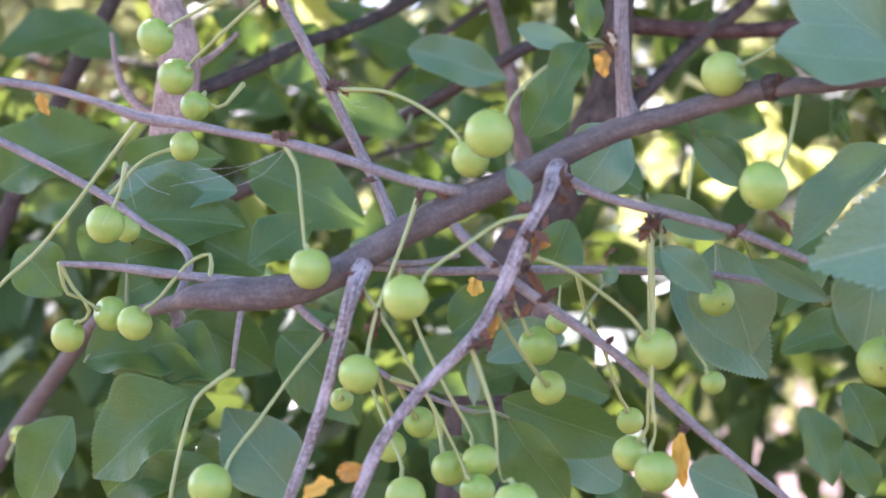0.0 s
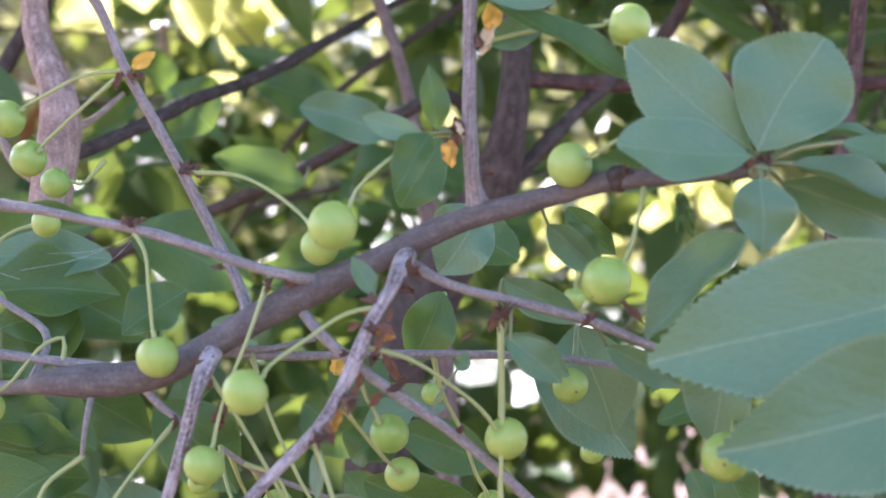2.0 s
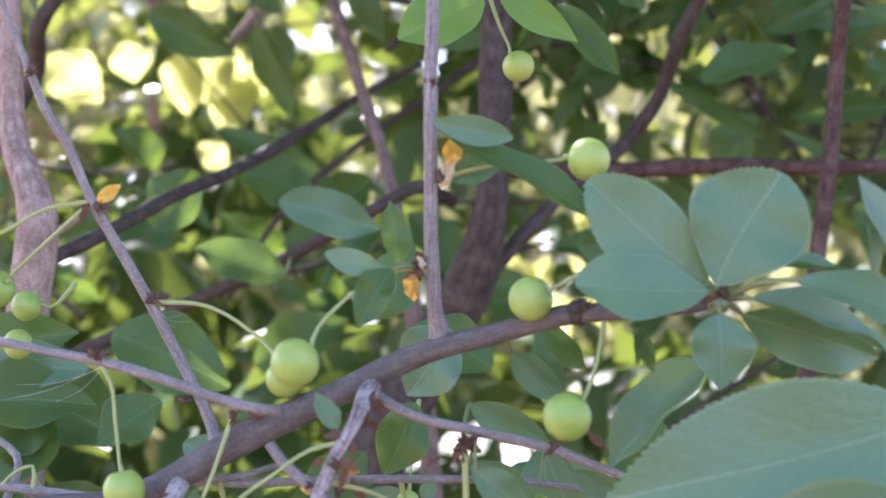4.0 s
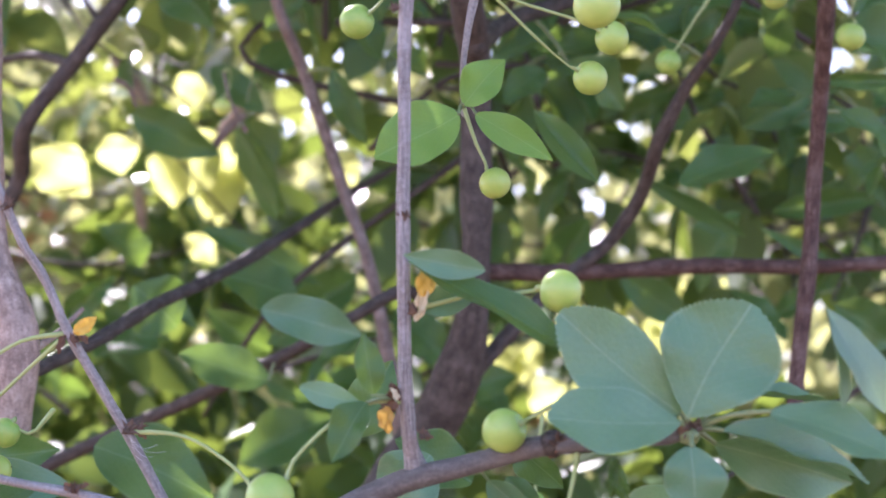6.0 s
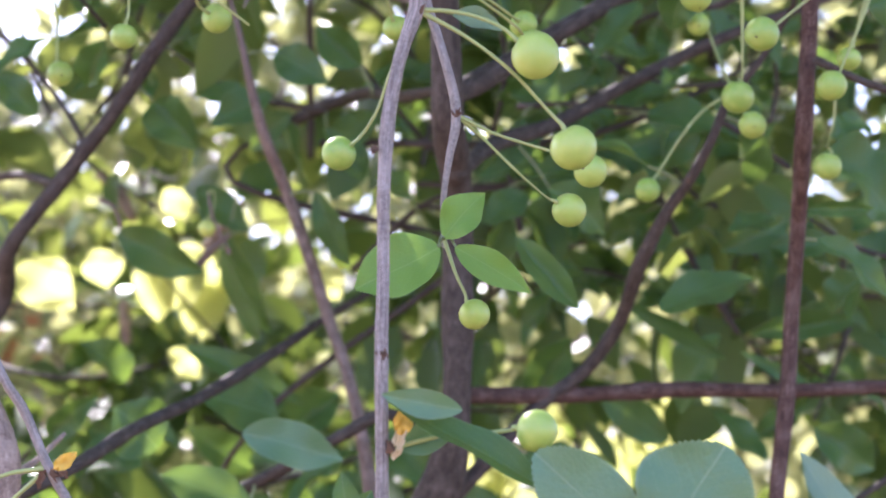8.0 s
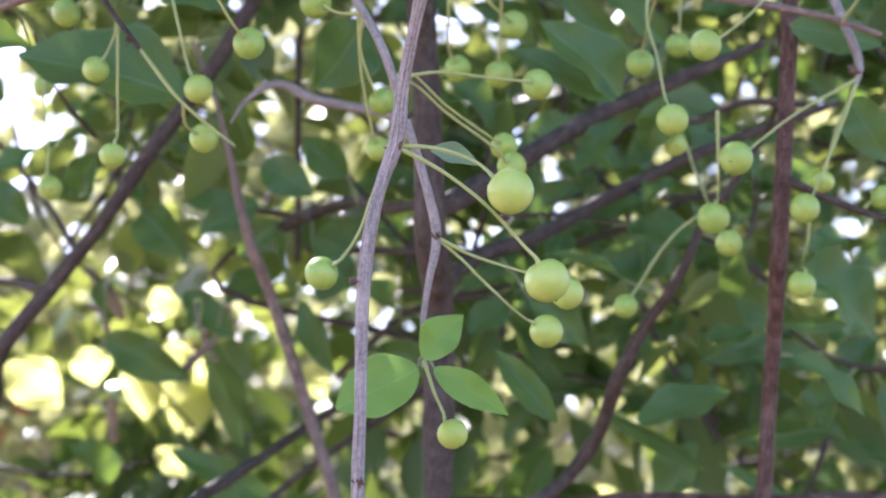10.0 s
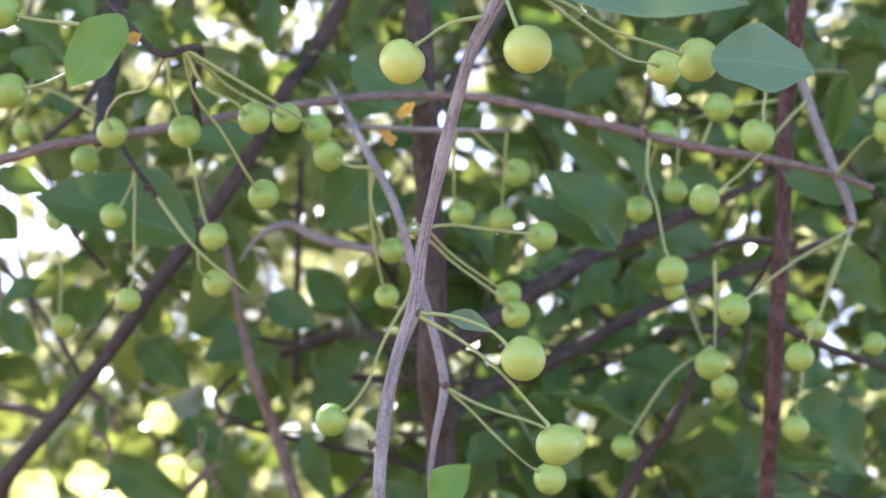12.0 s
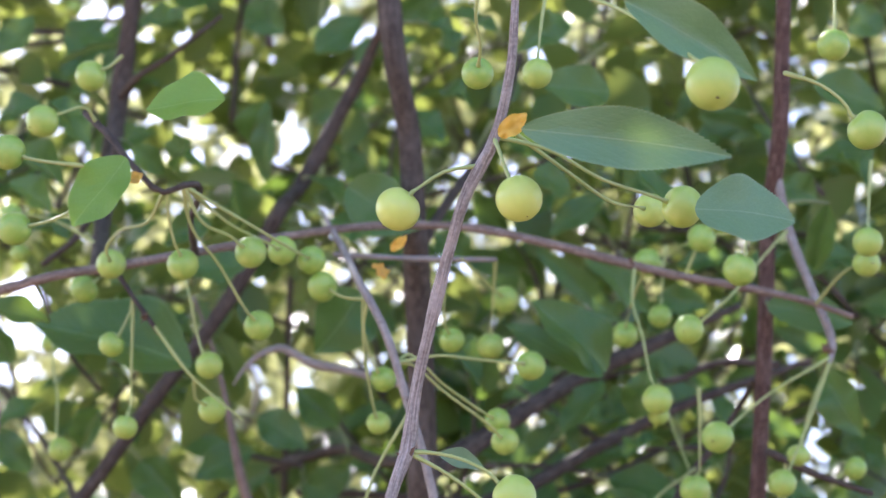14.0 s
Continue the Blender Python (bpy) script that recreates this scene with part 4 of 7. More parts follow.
cherry((-0.068, 0.5424, 1.2711), 0.0060, 0, (-0.0644, 0.5477, 1.2755), (-0.0558, 0.5524, 1.2889), (-0.047, 0.5571, 1.3018), (-0.0379, 0.562, 1.3135))
cherry((-0.0842, 0.5632, 1.2573), 0.0057, 0, (-0.0813, 0.5636, 1.2699), (-0.0784, 0.564, 1.2841), (-0.0753, 0.5646, 1.294), (-0.065, 0.5654, 1.3025))
cherry((-0.0362, 0.6014, 1.2939), 0.0036, 0, (-0.0338, 0.5738, 1.2987), (-0.0353, 0.5462, 1.304))
cherry((-0.0217, 0.6024, 1.2801), 0.0049, 0, (-0.0206, 0.594, 1.2879), (-0.0228, 0.5855, 1.2954), (-0.0249, 0.577, 1.3033))
cherry((-0.0129, 0.602, 1.2873), 0.0048, 0, (-0.0155, 0.5909, 1.2921), (-0.0187, 0.5795, 1.2994))
cherry((-0.0036, 0.5729, 1.2751), 0.0053, 0, (-0.0061, 0.575, 1.2827), (-0.0119, 0.5767, 1.2972), (-0.021, 0.579, 1.3004))
cherry((0.0051, 0.5628, 1.2776), 0.0052, 0, (0.0027, 0.5649, 1.2831), (-0.0045, 0.5665, 1.2973), (-0.0135, 0.5677, 1.3164), (-0.0183, 0.5692, 1.3317))
cherry((0.0043, 0.5583, 1.2692), 0.0050, 0, (0.0012, 0.5572, 1.2739), (-0.0107, 0.5549, 1.2973), (-0.0202, 0.553, 1.3136), (-0.0292, 0.5514, 1.327))
cherry((-0.0154, 0.5531, 1.2681), 0.0056, 0, (-0.0166, 0.5589, 1.2753), (-0.0203, 0.5645, 1.2845), (-0.0255, 0.5699, 1.2971), (-0.0274, 0.5756, 1.3052))
cherry((0.0142, 0.5234, 1.268), 0.0060, 0, (0.0125, 0.5246, 1.2741), (0.008, 0.525, 1.2917), (0.0017, 0.5253, 1.3101))
cherry((0.0211, 0.5608, 1.3098), 0.0055, 0, (0.0178, 0.5572, 1.3144), (0.015, 0.5536, 1.3193), (0.0119, 0.5496, 1.329))
cherry((0.0246, 0.5716, 1.2981), 0.0050, 0, (0.0199, 0.5568, 1.303), (0.0124, 0.5415, 1.3128), (0.0079, 0.5266, 1.3194))
cherry((0.0531, 0.5512, 1.3089), 0.0059, 0, (0.0482, 0.545, 1.3146), (0.0366, 0.5386, 1.3243), (0.0272, 0.5324, 1.33), (0.0142, 0.5263, 1.3336))
cherry((0.0717, 0.5654, 1.3236), 0.0051, 0, (0.0689, 0.5726, 1.3276), (0.0657, 0.5799, 1.3315))
cherry((0.0903, 0.7225, 1.2998), 0.0045, 0, (0.0878, 0.7222, 1.3043), (0.0827, 0.7215, 1.3134))
cherry((0.0504, 0.6026, 1.2882), 0.0042, 0, (0.0471, 0.5971, 1.295), (0.0411, 0.591, 1.3108), (0.0357, 0.5852, 1.3214), (0.0329, 0.5795, 1.3322))
cherry((0.0471, 0.563, 1.2798), 0.0051, 0, (0.0504, 0.5597, 1.2848), (0.0516, 0.556, 1.2961), (0.0515, 0.5516, 1.3179), (0.0511, 0.5466, 1.3472))
cherry((0.0528, 0.5483, 1.2755), 0.0059, 0, (0.0516, 0.5486, 1.2823), (0.0517, 0.5484, 1.2977), (0.0521, 0.5478, 1.3178), (0.0511, 0.5466, 1.3472))
cherry((0.0687, 0.5265, 1.3814), 0.0060, 0, (0.0741, 0.5246, 1.384), (0.0779, 0.5227, 1.3859), (0.0843, 0.5208, 1.3891), (0.0953, 0.5198, 1.3778))
cherry((0.0774, 0.5136, 1.3504), 0.0064, 0, (0.0827, 0.5167, 1.3569), (0.0859, 0.5195, 1.3666), (0.0881, 0.5223, 1.3776))
cherry((0.109, 0.5219, 1.3056), 0.0066, 0, (0.1139, 0.5415, 1.3134), (0.1173, 0.5607, 1.3265))
cherry((0.0887, 0.7989, 1.3577), 0.0045, 0, (0.0903, 0.8001, 1.3757), (0.0927, 0.8019, 1.3927))
cherry((0.0328, 0.7005, 1.3202), 0.0040, 0, (0.0344, 0.7017, 1.3382), (0.0368, 0.7035, 1.3552))
cherry((-0.1992, 0.9017, 1.2741), 0.0046, 2, (-0.2009, 0.8995, 1.274), (-0.2035, 0.8961, 1.2638))
cherry((0.0841, 0.5238, 1.4185), 0.0058, 1, (0.0791, 0.5256, 1.4193), (0.0735, 0.5275, 1.4184), (0.0614, 0.5294, 1.418), (0.0422, 0.5316, 1.4138))
cherry((0.0714, 0.675, 1.4694), 0.0055, 1, (0.0686, 0.6777, 1.4753), (0.0652, 0.6802, 1.484), (0.0609, 0.6823, 1.4977))
cherry((0.0964, 0.5374, 1.4991), 0.0067, 1, (0.0918, 0.536, 1.507), (0.0783, 0.5336, 1.5212), (0.0656, 0.532, 1.5307), (0.0524, 0.5308, 1.5377))
cherry((0.0857, 0.5285, 1.5238), 0.0068, 1, (0.0795, 0.5287, 1.5293), (0.0704, 0.529, 1.5348), (0.0624, 0.5298, 1.537), (0.0524, 0.5308, 1.5377))
cherry((0.0236, 0.6901, 1.53), 0.0063, 0, (0.0308, 0.6878, 1.5351), (0.037, 0.6849, 1.5437), (0.0422, 0.6812, 1.5574), (0.0556, 0.6758, 1.5812))
cherry((0.1133, 0.6806, 1.5211), 0.0060, 1, (0.1013, 0.6796, 1.5273), (0.0903, 0.6791, 1.5308), (0.0783, 0.6785, 1.5348), (0.0658, 0.6775, 1.541))
cherry((0.1059, 0.6878, 1.5082), 0.0061, 1, (0.1004, 0.686, 1.5115), (0.0843, 0.6827, 1.5244), (0.0753, 0.6801, 1.5331), (0.0658, 0.6775, 1.541))
cherry((0.148, 0.8092, 1.5385), 0.0053, 0, (0.1534, 0.8143, 1.5472), (0.1627, 0.8186, 1.5615), (0.1733, 0.8229, 1.5748), (0.1865, 0.8279, 1.5846), (0.1923, 0.8337, 1.5893))
cherry((0.1779, 0.7523, 1.5648), 0.0066, 0, (0.179, 0.7509, 1.5711), (0.1798, 0.7469, 1.5884), (0.1794, 0.7428, 1.6064))
cherry((0.1912, 0.7985, 1.5638), 0.0058, 0, (0.1929, 0.8313, 1.5769), (0.1877, 0.8604, 1.6075), (0.1863, 0.8903, 1.6339), (0.1882, 0.9224, 1.6507))
cherry((0.1815, 0.713, 1.5796), 0.0066, 0, (0.1899, 0.7288, 1.5876), (0.2089, 0.7425, 1.6042), (0.2394, 0.7553, 1.624))
cherry((0.212, 0.7363, 1.5652), 0.0059, 0, (0.2174, 0.7446, 1.5733), (0.2274, 0.7499, 1.5943), (0.2384, 0.754, 1.6207))
cherry((0.2228, 0.7532, 1.5802), 0.0049, 0, (0.2251, 0.7552, 1.586), (0.2299, 0.7548, 1.6027), (0.2384, 0.754, 1.6207))
cherry((0.2205, 0.792, 1.5447), 0.0060, 0, (0.2219, 0.7906, 1.551), (0.2232, 0.7876, 1.5639), (0.2235, 0.7831, 1.5838))
cherry((0.1577, 0.7149, 1.5954), 0.0063, 0, (0.1564, 0.7232, 1.6057), (0.1539, 0.7292, 1.6261), (0.1511, 0.7361, 1.6425), (0.1532, 0.7426, 1.6606))
cherry((0.1685, 0.7895, 1.6048), 0.0049, 0, (0.1757, 0.8562, 1.6267), (0.1803, 0.9225, 1.6507))
cherry((0.1704, 0.7083, 1.6236), 0.0062, 0, (0.1789, 0.723, 1.6316), (0.1929, 0.7363, 1.6454), (0.212, 0.7474, 1.6688), (0.2247, 0.7605, 1.6835))
cherry((0.1747, 0.8184, 1.6578), 0.0056, 0, (0.1763, 0.8196, 1.6758), (0.1787, 0.8214, 1.6928))
cherry((0.1557, 0.8013, 1.6442), 0.0062, 0, (0.1566, 0.7779, 1.6543), (0.158, 0.7428, 1.6595))
cherry((0.1661, 0.7938, 1.6768), 0.0067, 0, (0.1867, 0.7843, 1.6848), (0.2177, 0.7701, 1.6868))
cherry((0.1832, 0.6593, 1.6353), 0.0067, 0, (0.1852, 0.6578, 1.642), (0.1862, 0.6558, 1.6506), (0.1836, 0.6526, 1.6649))
cherry((0.1811, 0.7334, 1.6705), 0.0063, 0, (0.1786, 0.7373, 1.6687), (0.1749, 0.7433, 1.656))
cherry((0.1048, 0.7031, 1.6062), 0.0060, 0, (0.0978, 0.6959, 1.6055), (0.0802, 0.6887, 1.6053), (0.0671, 0.6815, 1.6047), (0.0496, 0.6754, 1.6))
cherry((0.0934, 0.7842, 1.6341), 0.0061, 0, (0.0935, 0.7718, 1.6506), (0.0936, 0.7532, 1.6653))
cherry((0.0758, 0.7839, 1.6364), 0.0058, 0, (0.0727, 0.7752, 1.6401), (0.0717, 0.7644, 1.6531), (0.0717, 0.7538, 1.6654))
cherry((0.0993, 0.7795, 1.6543), 0.0063, 0, (0.0938, 0.7674, 1.6555), (0.079, 0.7536, 1.6654))
cherry((0.0931, 0.7328, 1.5894), 0.0054, 0, (0.0862, 0.7188, 1.5901), (0.0698, 0.7034, 1.5978), (0.0554, 0.6878, 1.6064), (0.0496, 0.6754, 1.6))
cherry((0.0956, 0.7248, 1.5792), 0.0058, 0, (0.0903, 0.7129, 1.5818), (0.0697, 0.6991, 1.594), (0.0565, 0.6862, 1.6019), (0.0496, 0.6754, 1.6))
cherry((0.0452, 0.7104, 1.6013), 0.0052, 0, (0.0409, 0.7022, 1.6069), (0.037, 0.6927, 1.6189), (0.0387, 0.6837, 1.6278))
cherry((0.0435, 0.7241, 1.586), 0.0050, 0, (0.0413, 0.714, 1.5912), (0.0374, 0.7008, 1.6099), (0.0364, 0.6866, 1.6329))
cherry((-0.0326, 0.6581, 1.6338), 0.0062, 0, (-0.0342, 0.6496, 1.6374), (-0.0366, 0.6401, 1.6448), (-0.0367, 0.6302, 1.6542))
cherry((-0.065, 0.6925, 1.6432), 0.0060, 0, (-0.0651, 0.6774, 1.6445), (-0.0581, 0.6616, 1.648), (-0.0457, 0.6468, 1.6471), (-0.0382, 0.6304, 1.6537))
cherry((-0.0799, 0.7239, 1.6412), 0.0059, 0, (-0.0747, 0.7229, 1.6452), (-0.0669, 0.7219, 1.649))
cherry((-0.1431, 0.9142, 1.7115), 0.0051, 0, (-0.1415, 0.9154, 1.7295), (-0.1391, 0.9172, 1.7465))
cherry((-0.0066, 0.6566, 1.6386), 0.0062, 0, (-0.0128, 0.6482, 1.6415), (-0.0234, 0.6399, 1.6445), (-0.0309, 0.6295, 1.6562))
cherry((0.0039, 0.6851, 1.6478), 0.0059, 0, (-0.002, 0.6675, 1.6462), (-0.0141, 0.6494, 1.6473), (-0.0309, 0.6295, 1.6562))
cherry((0.0156, 0.6905, 1.6457), 0.0059, 0, (0.0105, 0.6714, 1.6432), (0.0002, 0.6516, 1.6439), (-0.0309, 0.6295, 1.6562))
cherry((0.02, 0.6929, 1.6351), 0.0061, 0, (0.0261, 0.6885, 1.631), (0.0387, 0.6837, 1.6278))
cherry((-0.0044, 0.6871, 1.6172), 0.0061, 0, (-0.0088, 0.6742, 1.62), (-0.0187, 0.659, 1.6338), (-0.0289, 0.6443, 1.6453), (-0.0309, 0.6295, 1.6562))
cherry((-0.0256, 0.7104, 1.6063), 0.0057, 0, (-0.0294, 0.7127, 1.6143), (-0.0349, 0.7121, 1.6356), (-0.0381, 0.7137, 1.6466), (-0.0441, 0.7163, 1.6537))
cherry((-0.0255, 0.734, 1.5929), 0.0059, 0, (-0.0314, 0.7234, 1.5948), (-0.0315, 0.7117, 1.6009))
cherry((-0.0667, 0.7191, 1.6165), 0.0054, 0, (-0.063, 0.7184, 1.6221), (-0.0594, 0.7172, 1.63), (-0.0584, 0.7165, 1.6361))
cherry((-0.0597, 0.7215, 1.5826), 0.0052, 0, (-0.0585, 0.7224, 1.5893), (-0.0583, 0.7196, 1.6121), (-0.0584, 0.7165, 1.6361))
cherry((-0.1174, 0.8753, 1.6547), 0.0048, 0, (-0.1182, 0.8737, 1.6659), (-0.1194, 0.8713, 1.6726))
cherry((-0.0976, 0.7979, 1.5876), 0.0054, 0, (-0.1029, 0.8187, 1.5981), (-0.1065, 0.8367, 1.6207), (-0.1127, 0.8557, 1.639), (-0.1161, 0.8734, 1.6631))
cherry((0.2543, 0.7834, 1.5804), 0.0053, 0, (0.2509, 0.7839, 1.5823), (0.2457, 0.7847, 1.5751))
cherry((-0.1202, 0.7657, 1.6863), 0.0050, 0, (-0.1051, 0.7712, 1.6864), (-0.0824, 0.7795, 1.6766))
cherry((-0.0525, 0.9498, 1.5477), 0.0045, 2, (-0.0511, 0.9485, 1.5533), (-0.0498, 0.9457, 1.5657), (-0.0515, 0.946, 1.5643))
cherry((0.0483, 0.5007, 1.6074), 0.0070, 2, (0.053, 0.4999, 1.6129), (0.0623, 0.4989, 1.619), (0.0739, 0.4988, 1.6213))
cherry((0.0845, 0.4875, 1.6071), 0.0071, 2, (0.0813, 0.4898, 1.6156), (0.0792, 0.4923, 1.6232), (0.0773, 0.4951, 1.6297))
cherry((0.1379, 0.5124, 1.6132), 0.0068, 1, (0.1283, 0.5085, 1.6154), (0.1123, 0.5043, 1.6191), (0.0947, 0.4991, 1.6269), (0.0773, 0.4951, 1.6297))
cherry((0.1339, 0.5558, 1.6258), 0.0058, 1, (0.1195, 0.5365, 1.622), (0.103, 0.5156, 1.6248), (0.0785, 0.4932, 1.6341))
cherry((-0.0862, 0.5758, 1.6498), 0.0062, 0, (-0.0762, 0.5762, 1.6471), (-0.0607, 0.5763, 1.6454))
cherry((-0.0873, 0.6016, 1.6299), 0.0061, 0, (-0.0775, 0.6009, 1.6319), (-0.0617, 0.5987, 1.6387))
cherry((-0.0843, 0.6263, 1.6797), 0.0062, 0, (-0.0779, 0.6307, 1.6848), (-0.0702, 0.6354, 1.689), (-0.0664, 0.6426, 1.6849))
cherry((-0.0709, 0.649, 1.707), 0.0062, 0, (-0.0643, 0.6479, 1.7102), (-0.0589, 0.6464, 1.7145))
cherry((0.0055, 0.9857, 1.8651), 0.0055, 2, (0.0071, 0.9869, 1.8831), (0.0095, 0.9887, 1.9001))
cherry((0.0009, 1.1582, 1.812), 0.0044, 2, (0.0025, 1.1594, 1.83), (0.0049, 1.1612, 1.847))
cherry((0.0743, 0.5315, 1.6647), 0.0054, 0, (0.0747, 0.5199, 1.668), (0.0725, 0.507, 1.6763), (0.0768, 0.4929, 1.6876), (0.0842, 0.482, 1.6878))
cherry((0.0986, 0.5867, 1.6869), 0.0055, 0, (0.1002, 0.5879, 1.7049), (0.1026, 0.5897, 1.7219))
cherry((0.1306, 0.4089, 1.6145), 0.0073, 1, (0.1291, 0.4271, 1.6287), (0.1226, 0.4453, 1.6437), (0.1104, 0.4633, 1.6601), (0.0837, 0.482, 1.6756))
cherry((0.212, 0.6078, 1.7088), 0.0062, 0, (0.2136, 0.609, 1.7268), (0.216, 0.6108, 1.7438))
cherry((0.1936, 0.495, 1.6338), 0.0063, 0, (0.1873, 0.4932, 1.6405), (0.1785, 0.4915, 1.6472), (0.1679, 0.4909, 1.6505))
cherry((0.2369, 0.6707, 1.6508), 0.0060, 0, (0.2385, 0.6719, 1.6688), (0.2409, 0.6737, 1.6858))
cherry((0.2414, 0.692, 1.6481), 0.0057, 0, (0.2376, 0.7131, 1.6508), (0.2317, 0.7447, 1.6449))
cherry((-0.1429, 1.0325, 1.8998), 0.0051, 0, (-0.1413, 1.0337, 1.9178), (-0.1389, 1.0355, 1.9348))
leaf(near_branch, LEAF, (0.114, 0.5119, 1.3825), (0.0794, 0.5017, 1.3847), 0.0204, 12, 3, (0.1169, 0.5169, 1.3806))
leaf(near_branch, LEAF, (0.1147, 0.5167, 1.385), (0.0828, 0.5144, 1.4116), 0.0215, -15, 3, (0.1169, 0.5169, 1.3806))
leaf(near_branch, LEAF, (0.1158, 0.5118, 1.3839), (0.1323, 0.5092, 1.4137), 0.0309, 5, 3, (0.1169, 0.5169, 1.3806))
leaf(near_branch, LEAF, (0.1162, 0.5074, 1.3766), (0.1157, 0.5041, 1.3577), 0.0156, 0, 1, (0.1169, 0.5169, 1.3806))
leaf(near_branch, LEAF, (0.1248, 0.5121, 1.3807), (0.1684, 0.5333, 1.3681), 0.0138, -30, 2, (0.1169, 0.5169, 1.3806))
leaf(near_branch, LEAF, (0.1355, 0.5017, 1.3851), (0.1718, 0.5027, 1.3729), 0.0143, -20, 1, (0.118, 0.5169, 1.3811))
leaf(near_branch, LEAF, (0.1323, 0.5213, 1.3901), (0.1595, 0.5315, 1.3882), 0.0077, -50, 2, (0.118, 0.5169, 1.3811))
leaf(near_branch, LEAF, (0.1247, 0.5274, 1.3775), (0.1671, 0.5486, 1.3651), 0.0165, 40, 2, (0.1169, 0.5169, 1.3806))
leaf(near_branch, LEAF, (0.1131, 0.5374, 1.3785), (0.1046, 0.5552, 1.4043), 0.0107, 40, 2, (0.1157, 0.517, 1.38))
leaf(near_branch, LEAF, (0.1637, 0.4838, 1.3503), (0.0859, 0.4959, 1.3288), 0.0365, -8, 0)
leaf(near_branch, LEAF, (0.1649, 0.4694, 1.3238), (0.0998, 0.4708, 1.3093), 0.0345, -10, 1)
leaf(near_branch, LEAF, (0.1194, 0.5511, 1.365), (0.0893, 0.5534, 1.3369), 0.0187, 30, 2)
leaf(near_branch, LEAF, (0.1136, 0.5435, 1.3332), (0.107, 0.5455, 1.3075), 0.0199, 20, 1, (0.1092, 0.5576, 1.3292))
leaf(near_branch, LEAF, (0.0763, 0.6033, 1.3415), (0.0868, 0.6057, 1.3078), 0.0254, 20, 1, (0.0739, 0.58, 1.3308))
leaf(near_branch, LEAF, (0.0172, 0.528, 1.3468), (0.0118, 0.5273, 1.3571), 0.0059, 10, 1, (0.0199, 0.5276, 1.3454))
leaf(near_branch, LEAF_GREEN, (0.0334, 0.530, 1.3915), (0.0318, 0.527, 1.4078), 0.0078, 10, 1, (0.0385, 0.5345, 1.3905))
leaf(near_branch, LEAF, (0.0308, 0.529, 1.3890), (0.0141, 0.527, 1.3937), 0.0068, -12, 3, (0.0385, 0.5345, 1.3905))
leaf(near_branch, LEAF_GREEN, (0.0322, 0.527, 1.3895), (0.0220, 0.523, 1.3748), 0.0108, 10, 1, (0.0385, 0.5345, 1.3905))
leaf(near_branch, LEAF_GREEN, (0.0868, 0.523, 1.4018), (0.0445, 0.523, 1.4285), 0.0108, 22, 1, (0.0914, 0.520, 1.3953))
twig(near_branch, "leaf_stalk", STALK, (0.0868, 0.523, 1.4018, 0.0007), (0.0914, 0.520, 1.3953, 0.0009), (0.1152, 0.518, 1.3812, 0.0012))
leaf(near_branch, LEAF, (0.0640, 0.521, 1.4236), (0.0424, 0.519, 1.4282), 0.0076, -25, 1)
leaf(near_branch, LEAF, (0.047, 0.531, 1.4141), (0.0628, 0.534, 1.4204), 0.0088, 20, 2, (0.0425, 0.5316, 1.4138))
leaf(near_branch, LEAF_PALE, (0.1529, 0.4966, 1.3856), (0.1511, 0.4946, 1.4084), 0.0057, 40, 2)
leaf(near_branch, LEAF_PALE, (0.1636, 0.4967, 1.3841), (0.1509, 0.4944, 1.411), 0.0116, 20, 1)
leaf(near_branch, LEAF, (0.0489, 0.5979, 1.3755), (0.0334, 0.5995, 1.357), 0.0212, 0, 1)
leaf(near_branch, LEAF, (0.0647, 0.5583, 1.3684), (0.0796, 0.5596, 1.354), 0.0095, 30, 2, (0.0595, 0.5349, 1.3726))
leaf(near_branch, LEAF, (0.0702, 0.5611, 1.3692), (0.0798, 0.5619, 1.3582), 0.0087, 30, 2)
leaf(near_branch, LEAF, (0.0536, 0.5824, 1.3541), (0.0766, 0.5833, 1.3412), 0.0108, 35, 1, (0.0511, 0.5466, 1.3472))
leaf(near_branch, LEAF, (0.0529, 0.5586, 1.3374), (0.0711, 0.5594, 1.3258), 0.0100, 20, 1, (0.0542, 0.5471, 1.3465))
leaf(near_branch, LEAF, (0.054, 0.5444, 1.3362), (0.0682, 0.5453, 1.324), 0.0096, 10, 1, (0.0542, 0.5471, 1.3465))
leaf(near_branch, LEAF, (0.0822, 0.5698, 1.3348), (0.1049, 0.5708, 1.3229), 0.0090, 35, 2, (0.0756, 0.5503, 1.3414))
leaf(near_branch, LEAF, (0.0658, 0.6198, 1.3342), (0.0958, 0.6222, 1.3021), 0.0263, 5, 0)
leaf(near_branch, LEAF, (0.0397, 0.5598, 1.3276), (0.0428, 0.5595, 1.3324), 0.0048, 20, 2, (0.032, 0.5524, 1.3149))
leaf(near_branch, LEAF, (-0.035, 0.6182, 1.3423), (-0.021, 0.6188, 1.3354), 0.0105, 15, 1)
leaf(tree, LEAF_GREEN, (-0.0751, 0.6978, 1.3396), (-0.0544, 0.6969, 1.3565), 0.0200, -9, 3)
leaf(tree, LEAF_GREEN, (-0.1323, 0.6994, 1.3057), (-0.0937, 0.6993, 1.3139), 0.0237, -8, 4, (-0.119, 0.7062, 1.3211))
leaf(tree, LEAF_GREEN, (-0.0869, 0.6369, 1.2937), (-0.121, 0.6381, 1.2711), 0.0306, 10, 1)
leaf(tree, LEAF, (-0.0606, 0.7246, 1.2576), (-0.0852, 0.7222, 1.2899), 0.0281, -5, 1)
